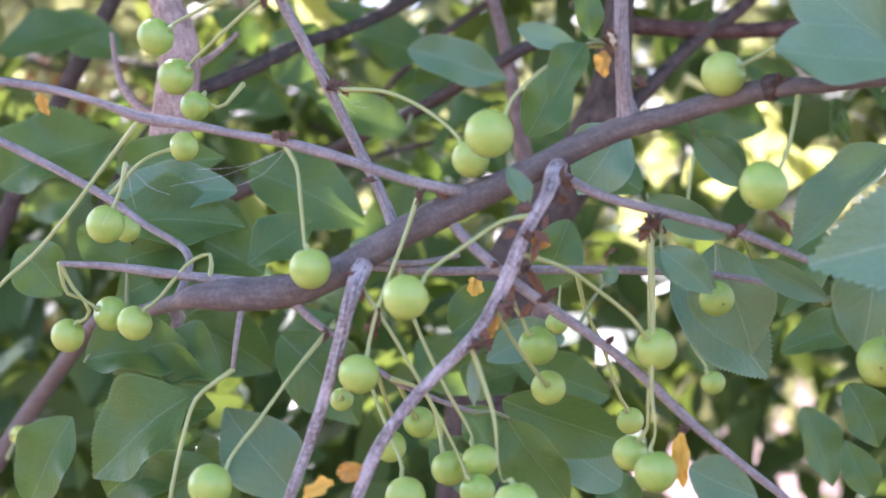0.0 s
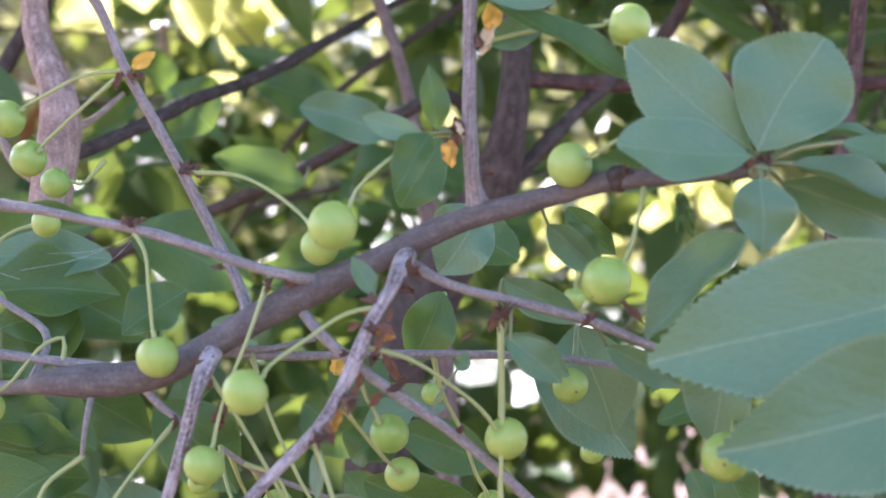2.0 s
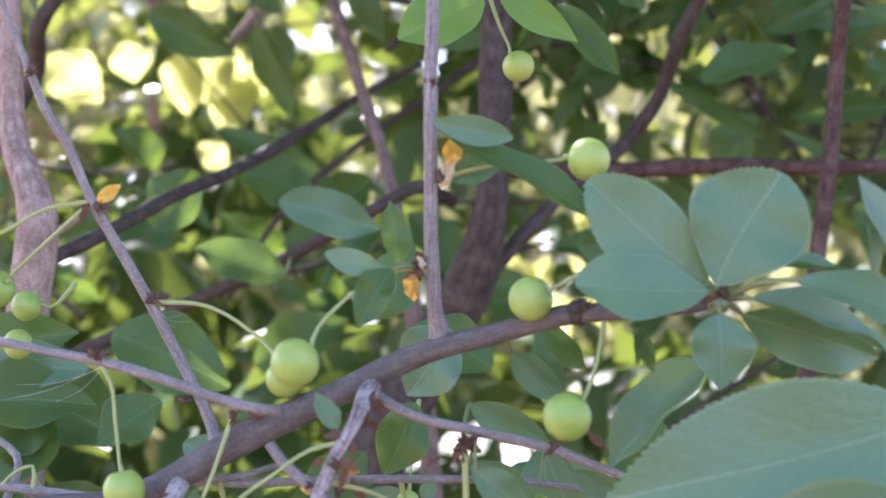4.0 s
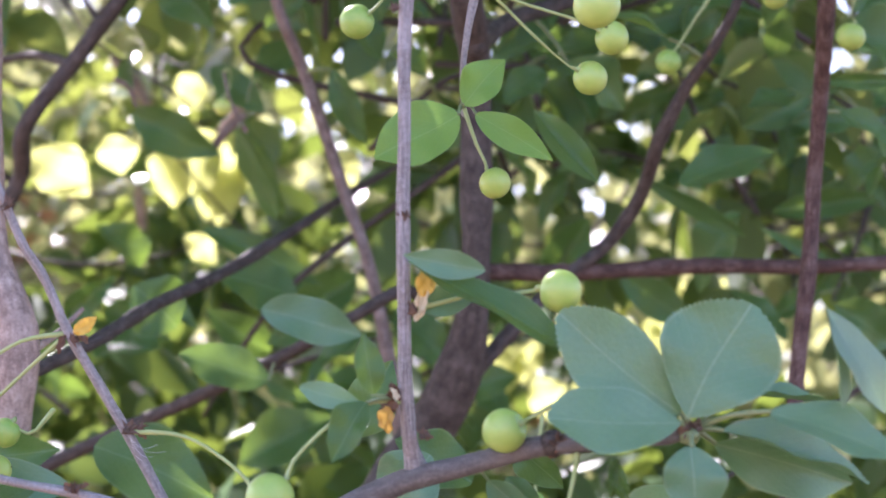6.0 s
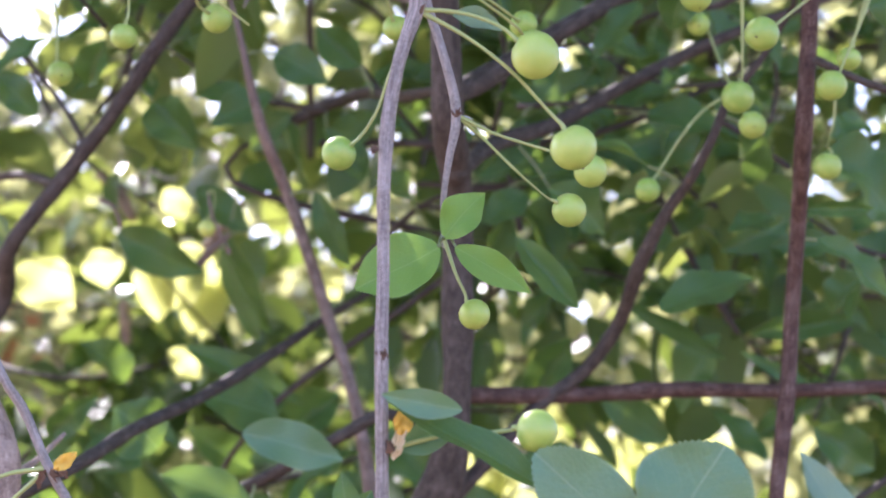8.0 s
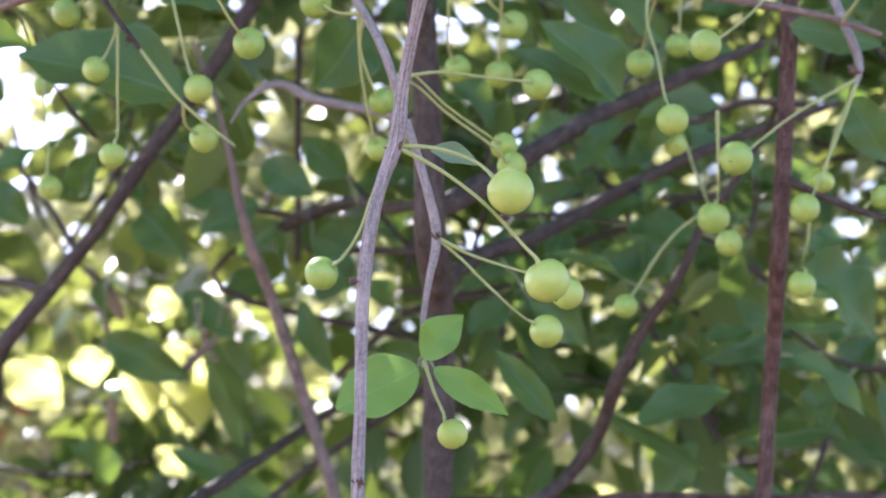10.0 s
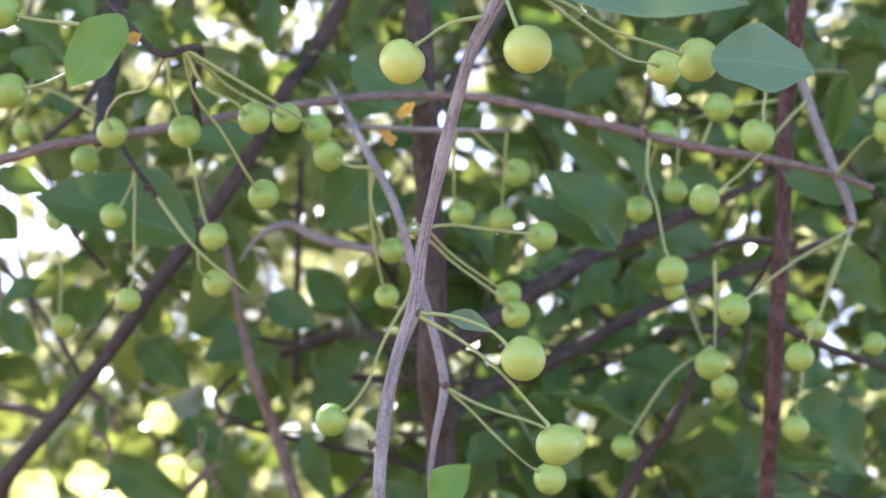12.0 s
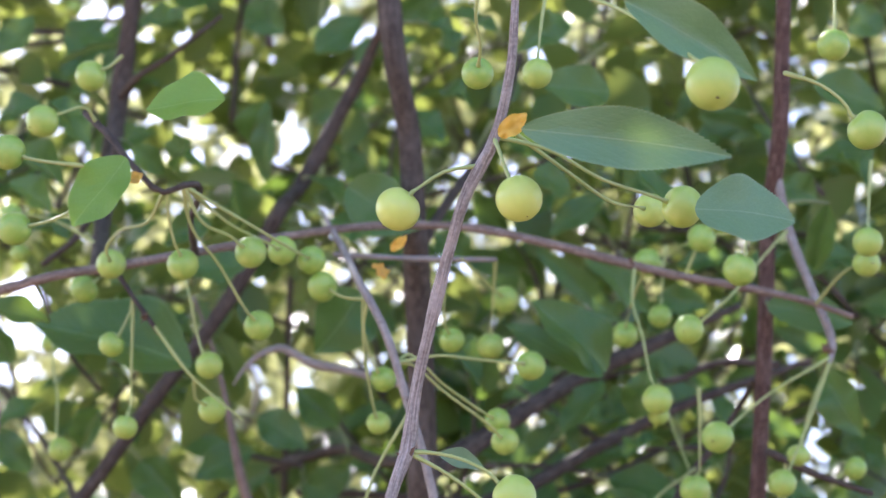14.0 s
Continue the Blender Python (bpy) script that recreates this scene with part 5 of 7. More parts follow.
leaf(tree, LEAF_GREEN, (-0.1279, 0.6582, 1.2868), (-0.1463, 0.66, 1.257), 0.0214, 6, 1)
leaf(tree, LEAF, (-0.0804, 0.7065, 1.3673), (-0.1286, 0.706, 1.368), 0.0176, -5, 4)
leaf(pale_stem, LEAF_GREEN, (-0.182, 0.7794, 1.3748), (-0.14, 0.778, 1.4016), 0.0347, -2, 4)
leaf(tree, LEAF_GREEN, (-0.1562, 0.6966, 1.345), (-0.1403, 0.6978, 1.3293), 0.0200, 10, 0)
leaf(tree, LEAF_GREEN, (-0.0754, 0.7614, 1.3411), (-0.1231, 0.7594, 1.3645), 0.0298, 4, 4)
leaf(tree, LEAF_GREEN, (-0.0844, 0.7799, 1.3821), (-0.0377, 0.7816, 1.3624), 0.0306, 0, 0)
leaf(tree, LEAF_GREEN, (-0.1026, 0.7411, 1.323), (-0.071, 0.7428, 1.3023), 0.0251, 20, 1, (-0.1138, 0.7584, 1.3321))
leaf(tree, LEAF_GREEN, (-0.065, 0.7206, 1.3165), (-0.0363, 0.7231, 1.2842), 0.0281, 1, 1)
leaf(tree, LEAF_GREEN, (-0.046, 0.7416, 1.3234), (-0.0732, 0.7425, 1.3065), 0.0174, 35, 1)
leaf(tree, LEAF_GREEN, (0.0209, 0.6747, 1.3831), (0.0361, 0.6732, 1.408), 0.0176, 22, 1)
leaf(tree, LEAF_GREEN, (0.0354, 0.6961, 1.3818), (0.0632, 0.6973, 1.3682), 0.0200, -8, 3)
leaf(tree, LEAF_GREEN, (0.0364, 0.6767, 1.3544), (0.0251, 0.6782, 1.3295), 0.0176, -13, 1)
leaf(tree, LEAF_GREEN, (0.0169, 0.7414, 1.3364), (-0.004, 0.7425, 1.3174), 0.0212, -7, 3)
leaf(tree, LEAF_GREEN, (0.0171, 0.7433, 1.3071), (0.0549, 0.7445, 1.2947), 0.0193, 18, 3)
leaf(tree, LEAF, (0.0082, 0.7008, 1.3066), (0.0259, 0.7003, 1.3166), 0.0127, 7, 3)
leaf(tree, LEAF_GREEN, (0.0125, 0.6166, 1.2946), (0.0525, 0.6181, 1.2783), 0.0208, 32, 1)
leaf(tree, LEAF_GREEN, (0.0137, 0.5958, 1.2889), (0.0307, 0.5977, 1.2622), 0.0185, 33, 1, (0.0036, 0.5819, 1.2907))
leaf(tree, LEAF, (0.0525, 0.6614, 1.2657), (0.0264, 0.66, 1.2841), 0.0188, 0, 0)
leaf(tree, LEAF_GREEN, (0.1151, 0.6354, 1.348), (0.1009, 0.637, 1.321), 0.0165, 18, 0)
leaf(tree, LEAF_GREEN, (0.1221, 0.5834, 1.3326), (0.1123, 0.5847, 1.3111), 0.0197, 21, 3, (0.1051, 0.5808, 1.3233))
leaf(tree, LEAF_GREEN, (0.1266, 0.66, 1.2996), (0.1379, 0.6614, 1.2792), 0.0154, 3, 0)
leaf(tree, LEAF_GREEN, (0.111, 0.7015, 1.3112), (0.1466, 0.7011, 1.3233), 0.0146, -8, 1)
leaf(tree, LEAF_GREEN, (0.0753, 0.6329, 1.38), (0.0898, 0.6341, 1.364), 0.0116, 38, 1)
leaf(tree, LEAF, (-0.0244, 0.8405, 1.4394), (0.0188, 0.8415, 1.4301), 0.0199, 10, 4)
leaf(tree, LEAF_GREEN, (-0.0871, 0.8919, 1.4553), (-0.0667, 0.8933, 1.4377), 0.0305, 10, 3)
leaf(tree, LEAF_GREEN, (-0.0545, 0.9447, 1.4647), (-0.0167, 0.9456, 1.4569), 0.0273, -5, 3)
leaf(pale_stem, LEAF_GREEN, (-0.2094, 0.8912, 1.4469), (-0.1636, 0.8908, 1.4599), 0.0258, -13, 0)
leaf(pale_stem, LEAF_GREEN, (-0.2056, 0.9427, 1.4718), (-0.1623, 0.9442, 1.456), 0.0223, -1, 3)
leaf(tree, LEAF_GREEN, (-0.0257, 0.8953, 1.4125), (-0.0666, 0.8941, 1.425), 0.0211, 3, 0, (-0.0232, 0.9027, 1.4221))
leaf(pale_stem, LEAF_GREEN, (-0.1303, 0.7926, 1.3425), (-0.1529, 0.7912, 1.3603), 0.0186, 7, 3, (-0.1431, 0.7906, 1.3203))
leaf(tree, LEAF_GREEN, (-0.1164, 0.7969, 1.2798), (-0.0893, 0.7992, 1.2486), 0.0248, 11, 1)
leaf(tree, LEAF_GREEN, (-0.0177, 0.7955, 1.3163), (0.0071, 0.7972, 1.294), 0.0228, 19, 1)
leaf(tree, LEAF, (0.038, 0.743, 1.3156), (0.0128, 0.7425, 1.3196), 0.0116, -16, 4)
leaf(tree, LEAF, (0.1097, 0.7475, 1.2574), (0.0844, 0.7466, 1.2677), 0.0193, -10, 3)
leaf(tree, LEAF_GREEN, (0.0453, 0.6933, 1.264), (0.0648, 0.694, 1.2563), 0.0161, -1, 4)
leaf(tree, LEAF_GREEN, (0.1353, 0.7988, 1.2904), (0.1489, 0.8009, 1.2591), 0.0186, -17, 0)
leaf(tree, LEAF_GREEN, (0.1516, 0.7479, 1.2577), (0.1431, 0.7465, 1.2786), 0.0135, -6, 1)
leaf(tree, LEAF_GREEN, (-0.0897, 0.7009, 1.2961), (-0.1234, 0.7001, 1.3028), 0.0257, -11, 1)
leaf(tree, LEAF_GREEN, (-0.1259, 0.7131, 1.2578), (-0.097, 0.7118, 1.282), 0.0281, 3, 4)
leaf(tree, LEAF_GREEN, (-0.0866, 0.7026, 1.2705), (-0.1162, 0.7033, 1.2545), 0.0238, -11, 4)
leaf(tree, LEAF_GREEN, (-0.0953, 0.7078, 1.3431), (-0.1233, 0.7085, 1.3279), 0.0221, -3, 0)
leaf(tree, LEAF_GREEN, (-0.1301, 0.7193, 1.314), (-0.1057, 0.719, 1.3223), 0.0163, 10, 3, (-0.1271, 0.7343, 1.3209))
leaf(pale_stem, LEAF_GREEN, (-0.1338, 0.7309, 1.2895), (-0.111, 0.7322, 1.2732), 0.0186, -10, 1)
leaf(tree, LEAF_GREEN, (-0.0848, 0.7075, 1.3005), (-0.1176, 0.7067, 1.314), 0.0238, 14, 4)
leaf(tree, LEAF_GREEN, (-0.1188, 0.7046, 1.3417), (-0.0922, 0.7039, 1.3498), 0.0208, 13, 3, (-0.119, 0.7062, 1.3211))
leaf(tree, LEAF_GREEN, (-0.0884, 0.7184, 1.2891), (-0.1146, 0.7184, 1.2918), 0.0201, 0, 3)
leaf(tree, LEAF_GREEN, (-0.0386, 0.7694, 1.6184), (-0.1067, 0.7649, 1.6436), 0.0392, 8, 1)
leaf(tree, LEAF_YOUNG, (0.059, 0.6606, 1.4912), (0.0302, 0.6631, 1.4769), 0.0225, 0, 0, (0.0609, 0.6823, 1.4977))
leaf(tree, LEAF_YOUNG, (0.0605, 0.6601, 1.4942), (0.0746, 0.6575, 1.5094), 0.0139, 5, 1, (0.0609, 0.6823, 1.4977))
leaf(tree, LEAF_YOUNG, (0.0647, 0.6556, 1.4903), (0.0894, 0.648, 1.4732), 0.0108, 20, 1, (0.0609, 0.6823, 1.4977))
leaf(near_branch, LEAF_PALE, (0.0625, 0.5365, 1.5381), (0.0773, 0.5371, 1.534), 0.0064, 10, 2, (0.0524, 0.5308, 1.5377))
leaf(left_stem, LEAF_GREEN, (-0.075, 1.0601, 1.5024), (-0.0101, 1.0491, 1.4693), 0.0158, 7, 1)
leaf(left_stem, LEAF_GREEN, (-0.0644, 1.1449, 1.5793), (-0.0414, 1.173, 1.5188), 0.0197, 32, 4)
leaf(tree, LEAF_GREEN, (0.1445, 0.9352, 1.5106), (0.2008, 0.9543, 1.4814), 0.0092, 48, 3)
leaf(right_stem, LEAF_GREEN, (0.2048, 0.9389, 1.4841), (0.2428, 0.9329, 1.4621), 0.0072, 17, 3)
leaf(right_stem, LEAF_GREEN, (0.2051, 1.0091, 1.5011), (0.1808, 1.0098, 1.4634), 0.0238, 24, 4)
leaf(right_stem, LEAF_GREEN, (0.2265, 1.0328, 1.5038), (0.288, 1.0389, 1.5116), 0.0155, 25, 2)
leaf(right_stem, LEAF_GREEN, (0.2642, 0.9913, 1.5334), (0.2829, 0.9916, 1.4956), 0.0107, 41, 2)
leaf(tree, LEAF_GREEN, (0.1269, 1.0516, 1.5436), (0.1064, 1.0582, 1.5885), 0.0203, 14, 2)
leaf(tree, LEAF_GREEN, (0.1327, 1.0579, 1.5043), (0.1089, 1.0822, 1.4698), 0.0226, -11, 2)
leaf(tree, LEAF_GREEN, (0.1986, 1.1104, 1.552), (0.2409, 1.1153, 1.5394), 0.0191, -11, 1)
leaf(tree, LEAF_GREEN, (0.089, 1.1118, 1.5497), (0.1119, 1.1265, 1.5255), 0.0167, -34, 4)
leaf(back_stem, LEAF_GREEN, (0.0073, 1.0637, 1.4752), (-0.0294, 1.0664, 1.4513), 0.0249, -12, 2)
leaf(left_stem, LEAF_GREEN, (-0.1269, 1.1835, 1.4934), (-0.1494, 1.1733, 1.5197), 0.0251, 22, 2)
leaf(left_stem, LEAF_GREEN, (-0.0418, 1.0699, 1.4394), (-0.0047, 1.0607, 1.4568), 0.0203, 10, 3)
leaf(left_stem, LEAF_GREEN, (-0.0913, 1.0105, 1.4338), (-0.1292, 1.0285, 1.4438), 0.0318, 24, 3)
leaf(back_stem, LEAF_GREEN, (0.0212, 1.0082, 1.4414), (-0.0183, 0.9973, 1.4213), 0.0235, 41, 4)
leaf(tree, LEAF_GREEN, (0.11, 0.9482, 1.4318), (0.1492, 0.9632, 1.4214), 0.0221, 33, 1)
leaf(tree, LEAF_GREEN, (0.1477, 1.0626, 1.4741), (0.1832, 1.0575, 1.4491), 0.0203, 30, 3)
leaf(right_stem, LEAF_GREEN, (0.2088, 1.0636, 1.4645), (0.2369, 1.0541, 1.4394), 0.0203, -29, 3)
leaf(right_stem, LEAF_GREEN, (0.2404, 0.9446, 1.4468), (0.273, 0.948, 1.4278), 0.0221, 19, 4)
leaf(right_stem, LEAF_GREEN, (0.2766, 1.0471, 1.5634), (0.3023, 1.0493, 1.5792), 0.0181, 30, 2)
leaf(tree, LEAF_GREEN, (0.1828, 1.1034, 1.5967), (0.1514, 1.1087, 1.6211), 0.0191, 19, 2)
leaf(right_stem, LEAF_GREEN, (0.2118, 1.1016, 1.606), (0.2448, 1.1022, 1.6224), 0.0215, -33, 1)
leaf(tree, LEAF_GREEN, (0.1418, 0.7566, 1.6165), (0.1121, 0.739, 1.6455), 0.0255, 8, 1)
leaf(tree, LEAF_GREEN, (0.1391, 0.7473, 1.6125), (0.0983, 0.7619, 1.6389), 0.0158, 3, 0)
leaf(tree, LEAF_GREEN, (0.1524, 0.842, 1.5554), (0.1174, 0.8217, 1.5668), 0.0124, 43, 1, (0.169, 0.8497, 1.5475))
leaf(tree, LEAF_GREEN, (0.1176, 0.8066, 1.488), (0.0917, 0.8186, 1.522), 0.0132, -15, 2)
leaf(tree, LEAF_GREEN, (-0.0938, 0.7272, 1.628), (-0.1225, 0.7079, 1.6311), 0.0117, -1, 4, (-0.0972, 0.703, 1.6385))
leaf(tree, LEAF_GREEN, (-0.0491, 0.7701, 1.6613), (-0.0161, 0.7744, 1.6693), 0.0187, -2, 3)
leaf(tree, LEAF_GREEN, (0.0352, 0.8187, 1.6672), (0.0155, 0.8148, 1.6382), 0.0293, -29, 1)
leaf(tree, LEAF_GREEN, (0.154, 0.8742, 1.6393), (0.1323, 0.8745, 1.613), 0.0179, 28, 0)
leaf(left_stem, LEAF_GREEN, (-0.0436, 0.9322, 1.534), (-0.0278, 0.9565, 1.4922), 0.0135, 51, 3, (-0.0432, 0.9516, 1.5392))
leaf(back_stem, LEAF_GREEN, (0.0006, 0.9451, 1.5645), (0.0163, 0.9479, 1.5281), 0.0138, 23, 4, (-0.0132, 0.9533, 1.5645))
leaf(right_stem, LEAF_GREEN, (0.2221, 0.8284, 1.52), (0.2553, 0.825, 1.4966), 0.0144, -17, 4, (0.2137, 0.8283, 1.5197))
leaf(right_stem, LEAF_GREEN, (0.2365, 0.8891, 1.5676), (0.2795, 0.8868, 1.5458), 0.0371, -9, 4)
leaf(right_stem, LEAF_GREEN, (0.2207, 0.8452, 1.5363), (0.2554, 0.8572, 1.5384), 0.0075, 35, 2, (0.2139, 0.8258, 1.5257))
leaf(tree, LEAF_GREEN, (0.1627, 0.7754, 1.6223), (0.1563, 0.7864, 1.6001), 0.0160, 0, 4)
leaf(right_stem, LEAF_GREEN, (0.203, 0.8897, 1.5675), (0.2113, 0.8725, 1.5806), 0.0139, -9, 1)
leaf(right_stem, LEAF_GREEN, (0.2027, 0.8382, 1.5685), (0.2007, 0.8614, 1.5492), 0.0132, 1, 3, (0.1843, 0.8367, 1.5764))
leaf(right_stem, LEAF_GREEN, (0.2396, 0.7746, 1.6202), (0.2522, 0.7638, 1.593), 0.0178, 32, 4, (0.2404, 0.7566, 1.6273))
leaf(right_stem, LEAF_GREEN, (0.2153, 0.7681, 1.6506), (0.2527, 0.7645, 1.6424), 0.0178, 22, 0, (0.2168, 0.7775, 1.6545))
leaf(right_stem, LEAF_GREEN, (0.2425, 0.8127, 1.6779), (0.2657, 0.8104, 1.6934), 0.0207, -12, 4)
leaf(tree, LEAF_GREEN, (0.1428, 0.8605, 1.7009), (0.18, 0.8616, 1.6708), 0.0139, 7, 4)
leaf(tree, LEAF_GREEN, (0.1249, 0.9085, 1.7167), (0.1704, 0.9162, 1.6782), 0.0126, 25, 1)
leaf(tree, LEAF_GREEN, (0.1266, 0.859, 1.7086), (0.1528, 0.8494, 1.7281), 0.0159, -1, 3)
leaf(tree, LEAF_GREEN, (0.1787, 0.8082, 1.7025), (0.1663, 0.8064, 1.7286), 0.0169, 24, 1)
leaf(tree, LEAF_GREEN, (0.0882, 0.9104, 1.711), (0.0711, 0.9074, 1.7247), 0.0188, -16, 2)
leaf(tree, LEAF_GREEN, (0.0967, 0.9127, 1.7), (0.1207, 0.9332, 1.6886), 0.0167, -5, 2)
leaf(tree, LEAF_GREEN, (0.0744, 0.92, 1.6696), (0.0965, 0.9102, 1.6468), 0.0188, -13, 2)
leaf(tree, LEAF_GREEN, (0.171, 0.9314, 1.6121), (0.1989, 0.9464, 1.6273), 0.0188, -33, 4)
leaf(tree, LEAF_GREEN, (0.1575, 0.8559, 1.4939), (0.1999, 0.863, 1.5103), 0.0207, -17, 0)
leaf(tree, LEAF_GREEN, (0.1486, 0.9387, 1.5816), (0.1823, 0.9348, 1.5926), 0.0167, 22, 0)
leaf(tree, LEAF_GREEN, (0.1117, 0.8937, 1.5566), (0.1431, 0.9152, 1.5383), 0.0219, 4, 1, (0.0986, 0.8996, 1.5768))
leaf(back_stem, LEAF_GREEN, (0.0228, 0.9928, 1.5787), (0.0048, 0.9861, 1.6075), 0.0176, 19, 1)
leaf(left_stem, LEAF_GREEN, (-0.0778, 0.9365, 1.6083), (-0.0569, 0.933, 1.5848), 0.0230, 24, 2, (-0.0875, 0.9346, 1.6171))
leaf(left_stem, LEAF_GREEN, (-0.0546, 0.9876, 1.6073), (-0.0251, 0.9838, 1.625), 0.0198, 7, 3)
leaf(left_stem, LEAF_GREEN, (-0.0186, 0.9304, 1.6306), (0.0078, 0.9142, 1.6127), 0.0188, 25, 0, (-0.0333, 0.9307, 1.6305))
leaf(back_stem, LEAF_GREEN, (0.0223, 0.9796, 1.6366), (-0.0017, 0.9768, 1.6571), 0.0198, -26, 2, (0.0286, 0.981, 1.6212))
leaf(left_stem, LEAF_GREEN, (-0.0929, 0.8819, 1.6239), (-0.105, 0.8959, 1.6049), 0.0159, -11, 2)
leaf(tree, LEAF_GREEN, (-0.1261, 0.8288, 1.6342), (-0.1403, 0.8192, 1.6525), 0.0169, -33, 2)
leaf(left_stem, LEAF_GREEN, (-0.129, 0.9305, 1.6384), (-0.154, 0.9197, 1.6212), 0.0126, 17, 4)
leaf(left_stem, LEAF_GREEN, (-0.1343, 0.9387, 1.6026), (-0.1567, 0.9324, 1.6241), 0.0167, -14, 4)
leaf(left_stem, LEAF_GREEN, (-0.1122, 1.05, 1.5625), (-0.0671, 1.0417, 1.5398), 0.0230, 29, 4)
leaf(left_stem, LEAF_GREEN, (-0.0407, 1.0487, 1.5628), (-0.0693, 1.0475, 1.5876), 0.0184, -4, 3, (-0.0516, 1.0493, 1.5612))
leaf(left_stem, LEAF_GREEN, (-0.0471, 1.0447, 1.5809), (-0.0233, 1.0543, 1.6018), 0.0184, 13, 3, (-0.0516, 1.0493, 1.5612))
leaf(back_stem, LEAF_GREEN, (0.0025, 1.0383, 1.6054), (0.0273, 1.0295, 1.6228), 0.0184, 23, 3, (0.0006, 1.0373, 1.6282))
leaf(left_stem, LEAF_GREEN, (-0.0668, 0.8612, 1.7131), (-0.0905, 0.8816, 1.697), 0.0159, 24, 1)
leaf(back_stem, LEAF_GREEN, (0.0173, 0.9073, 1.73), (0.0429, 0.9006, 1.7221), 0.0230, -2, 0, (-0.0059, 0.908, 1.7399))
leaf(back_stem, LEAF_GREEN, (0.0058, 0.9025, 1.752), (0.0342, 0.9088, 1.7367), 0.0209, -34, 3, (0.0021, 0.9161, 1.7554))
leaf(tree, LEAF_GREEN, (0.0838, 0.9474, 1.5483), (0.1043, 0.9595, 1.5676), 0.0167, 10, 3)
leaf(right_stem, LEAF_GREEN, (0.2026, 0.9465, 1.5432), (0.2265, 0.9519, 1.5528), 0.0167, -25, 3)
leaf(right_stem, LEAF_GREEN, (0.2678, 0.9503, 1.5214), (0.2513, 0.9559, 1.505), 0.0188, 27, 2)
leaf(right_stem, LEAF_GREEN, (0.2531, 0.9356, 1.5876), (0.2756, 0.9449, 1.6012), 0.0167, -5, 4)
leaf(near_branch, LEAF, (0.0838, 0.4651, 1.6218), (0.146, 0.4655, 1.6142), 0.0174, 30, 1)
leaf(near_branch, LEAF, (0.1372, 0.4839, 1.6036), (0.1675, 0.4837, 1.6015), 0.0215, 5, 0)
leaf(near_branch, LEAF, (0.1104, 0.431, 1.6478), (0.1487, 0.4359, 1.627), 0.0150, 25, 2)
leaf(tree, LEAF_YOUNG, (-0.0458, 0.5751, 1.6485), (-0.0639, 0.5816, 1.6252), 0.0208, 5, 0)
leaf(tree, LEAF_YOUNG, (-0.0089, 0.537, 1.6556), (-0.0354, 0.5381, 1.6547), 0.0187, 0, 1)
leaf(tree, LEAF_GREEN, (-0.0141, 0.8618, 1.7354), (-0.0135, 0.8436, 1.7682), 0.0135, -30, 1)
leaf(left_stem, LEAF_GREEN, (-0.0608, 0.8302, 1.7421), (-0.0419, 0.8386, 1.734), 0.0139, -29, 0)
leaf(tree, LEAF_GREEN, (0.0621, 0.7698, 1.6841), (0.0261, 0.7843, 1.7081), 0.0275, -33, 3, (0.057, 0.76, 1.6827))
leaf(back_stem, LEAF_GREEN, (0.0028, 0.9669, 1.8063), (0.0216, 0.9456, 1.8149), 0.0184, 34, 3)
leaf(back_stem, LEAF_GREEN, (0.025, 0.9741, 1.7764), (0.023, 0.9727, 1.8005), 0.0083, 23, 1)
leaf(left_stem, LEAF_GREEN, (-0.0769, 0.8306, 1.7419), (-0.0616, 0.8416, 1.7319), 0.0119, 22, 0, (-0.0811, 0.805, 1.7362))
leaf(left_stem, LEAF_GREEN, (-0.0323, 0.8809, 1.7431), (-0.0269, 0.895, 1.721), 0.0167, -25, 2)
leaf(tree, LEAF_GREEN, (-0.1261, 0.7886, 1.7095), (-0.1063, 0.7955, 1.6988), 0.0151, -4, 1)
leaf(left_stem, LEAF_GREEN, (-0.1515, 0.877, 1.7695), (-0.1287, 0.8573, 1.7743), 0.0188, -6, 1)
leaf(left_stem, LEAF_GREEN, (-0.1262, 0.8735, 1.7806), (-0.1009, 0.863, 1.7562), 0.0167, -20, 4)
leaf(tree, LEAF_GREEN, (0.0576, 0.8699, 1.7767), (0.0746, 0.8647, 1.7601), 0.0167, -8, 0)
leaf(tree, LEAF_GREEN, (0.1166, 0.8287, 1.7306), (0.1365, 0.8394, 1.7261), 0.0179, 4, 0)
leaf(tree, LEAF_GREEN, (0.1597, 0.8289, 1.7257), (0.1782, 0.8071, 1.7297), 0.0179, 26, 1)
leaf(right_stem, LEAF_GREEN, (0.2429, 0.7804, 1.7052), (0.2249, 0.7786, 1.7123), 0.0151, -28, 4)
leaf(right_stem, LEAF_GREEN, (0.2435, 0.762, 1.6964), (0.2401, 0.7862, 1.6698), 0.0129, 9, 2, (0.2225, 0.7599, 1.6954))
leaf(right_stem, LEAF_GREEN, (0.2642, 0.8226, 1.7396), (0.2765, 0.8118, 1.7247), 0.0159, -25, 2)
leaf(tree, LEAF_GREEN, (0.1878, 0.8692, 1.7669), (0.1585, 0.8607, 1.7691), 0.0188, 9, 4)
leaf(tree, LEAF_GREEN, (0.0907, 0.9152, 1.7979), (0.0639, 0.9175, 1.811), 0.0198, 30, 4)
leaf(left_stem, LEAF_GREEN, (-0.0433, 0.8862, 1.7238), (-0.0646, 0.8795, 1.7096), 0.0167, -16, 4)
leaf(left_stem, LEAF_GREEN, (-0.1138, 0.8909, 1.7123), (-0.1339, 0.89, 1.7206), 0.0167, 23, 2)
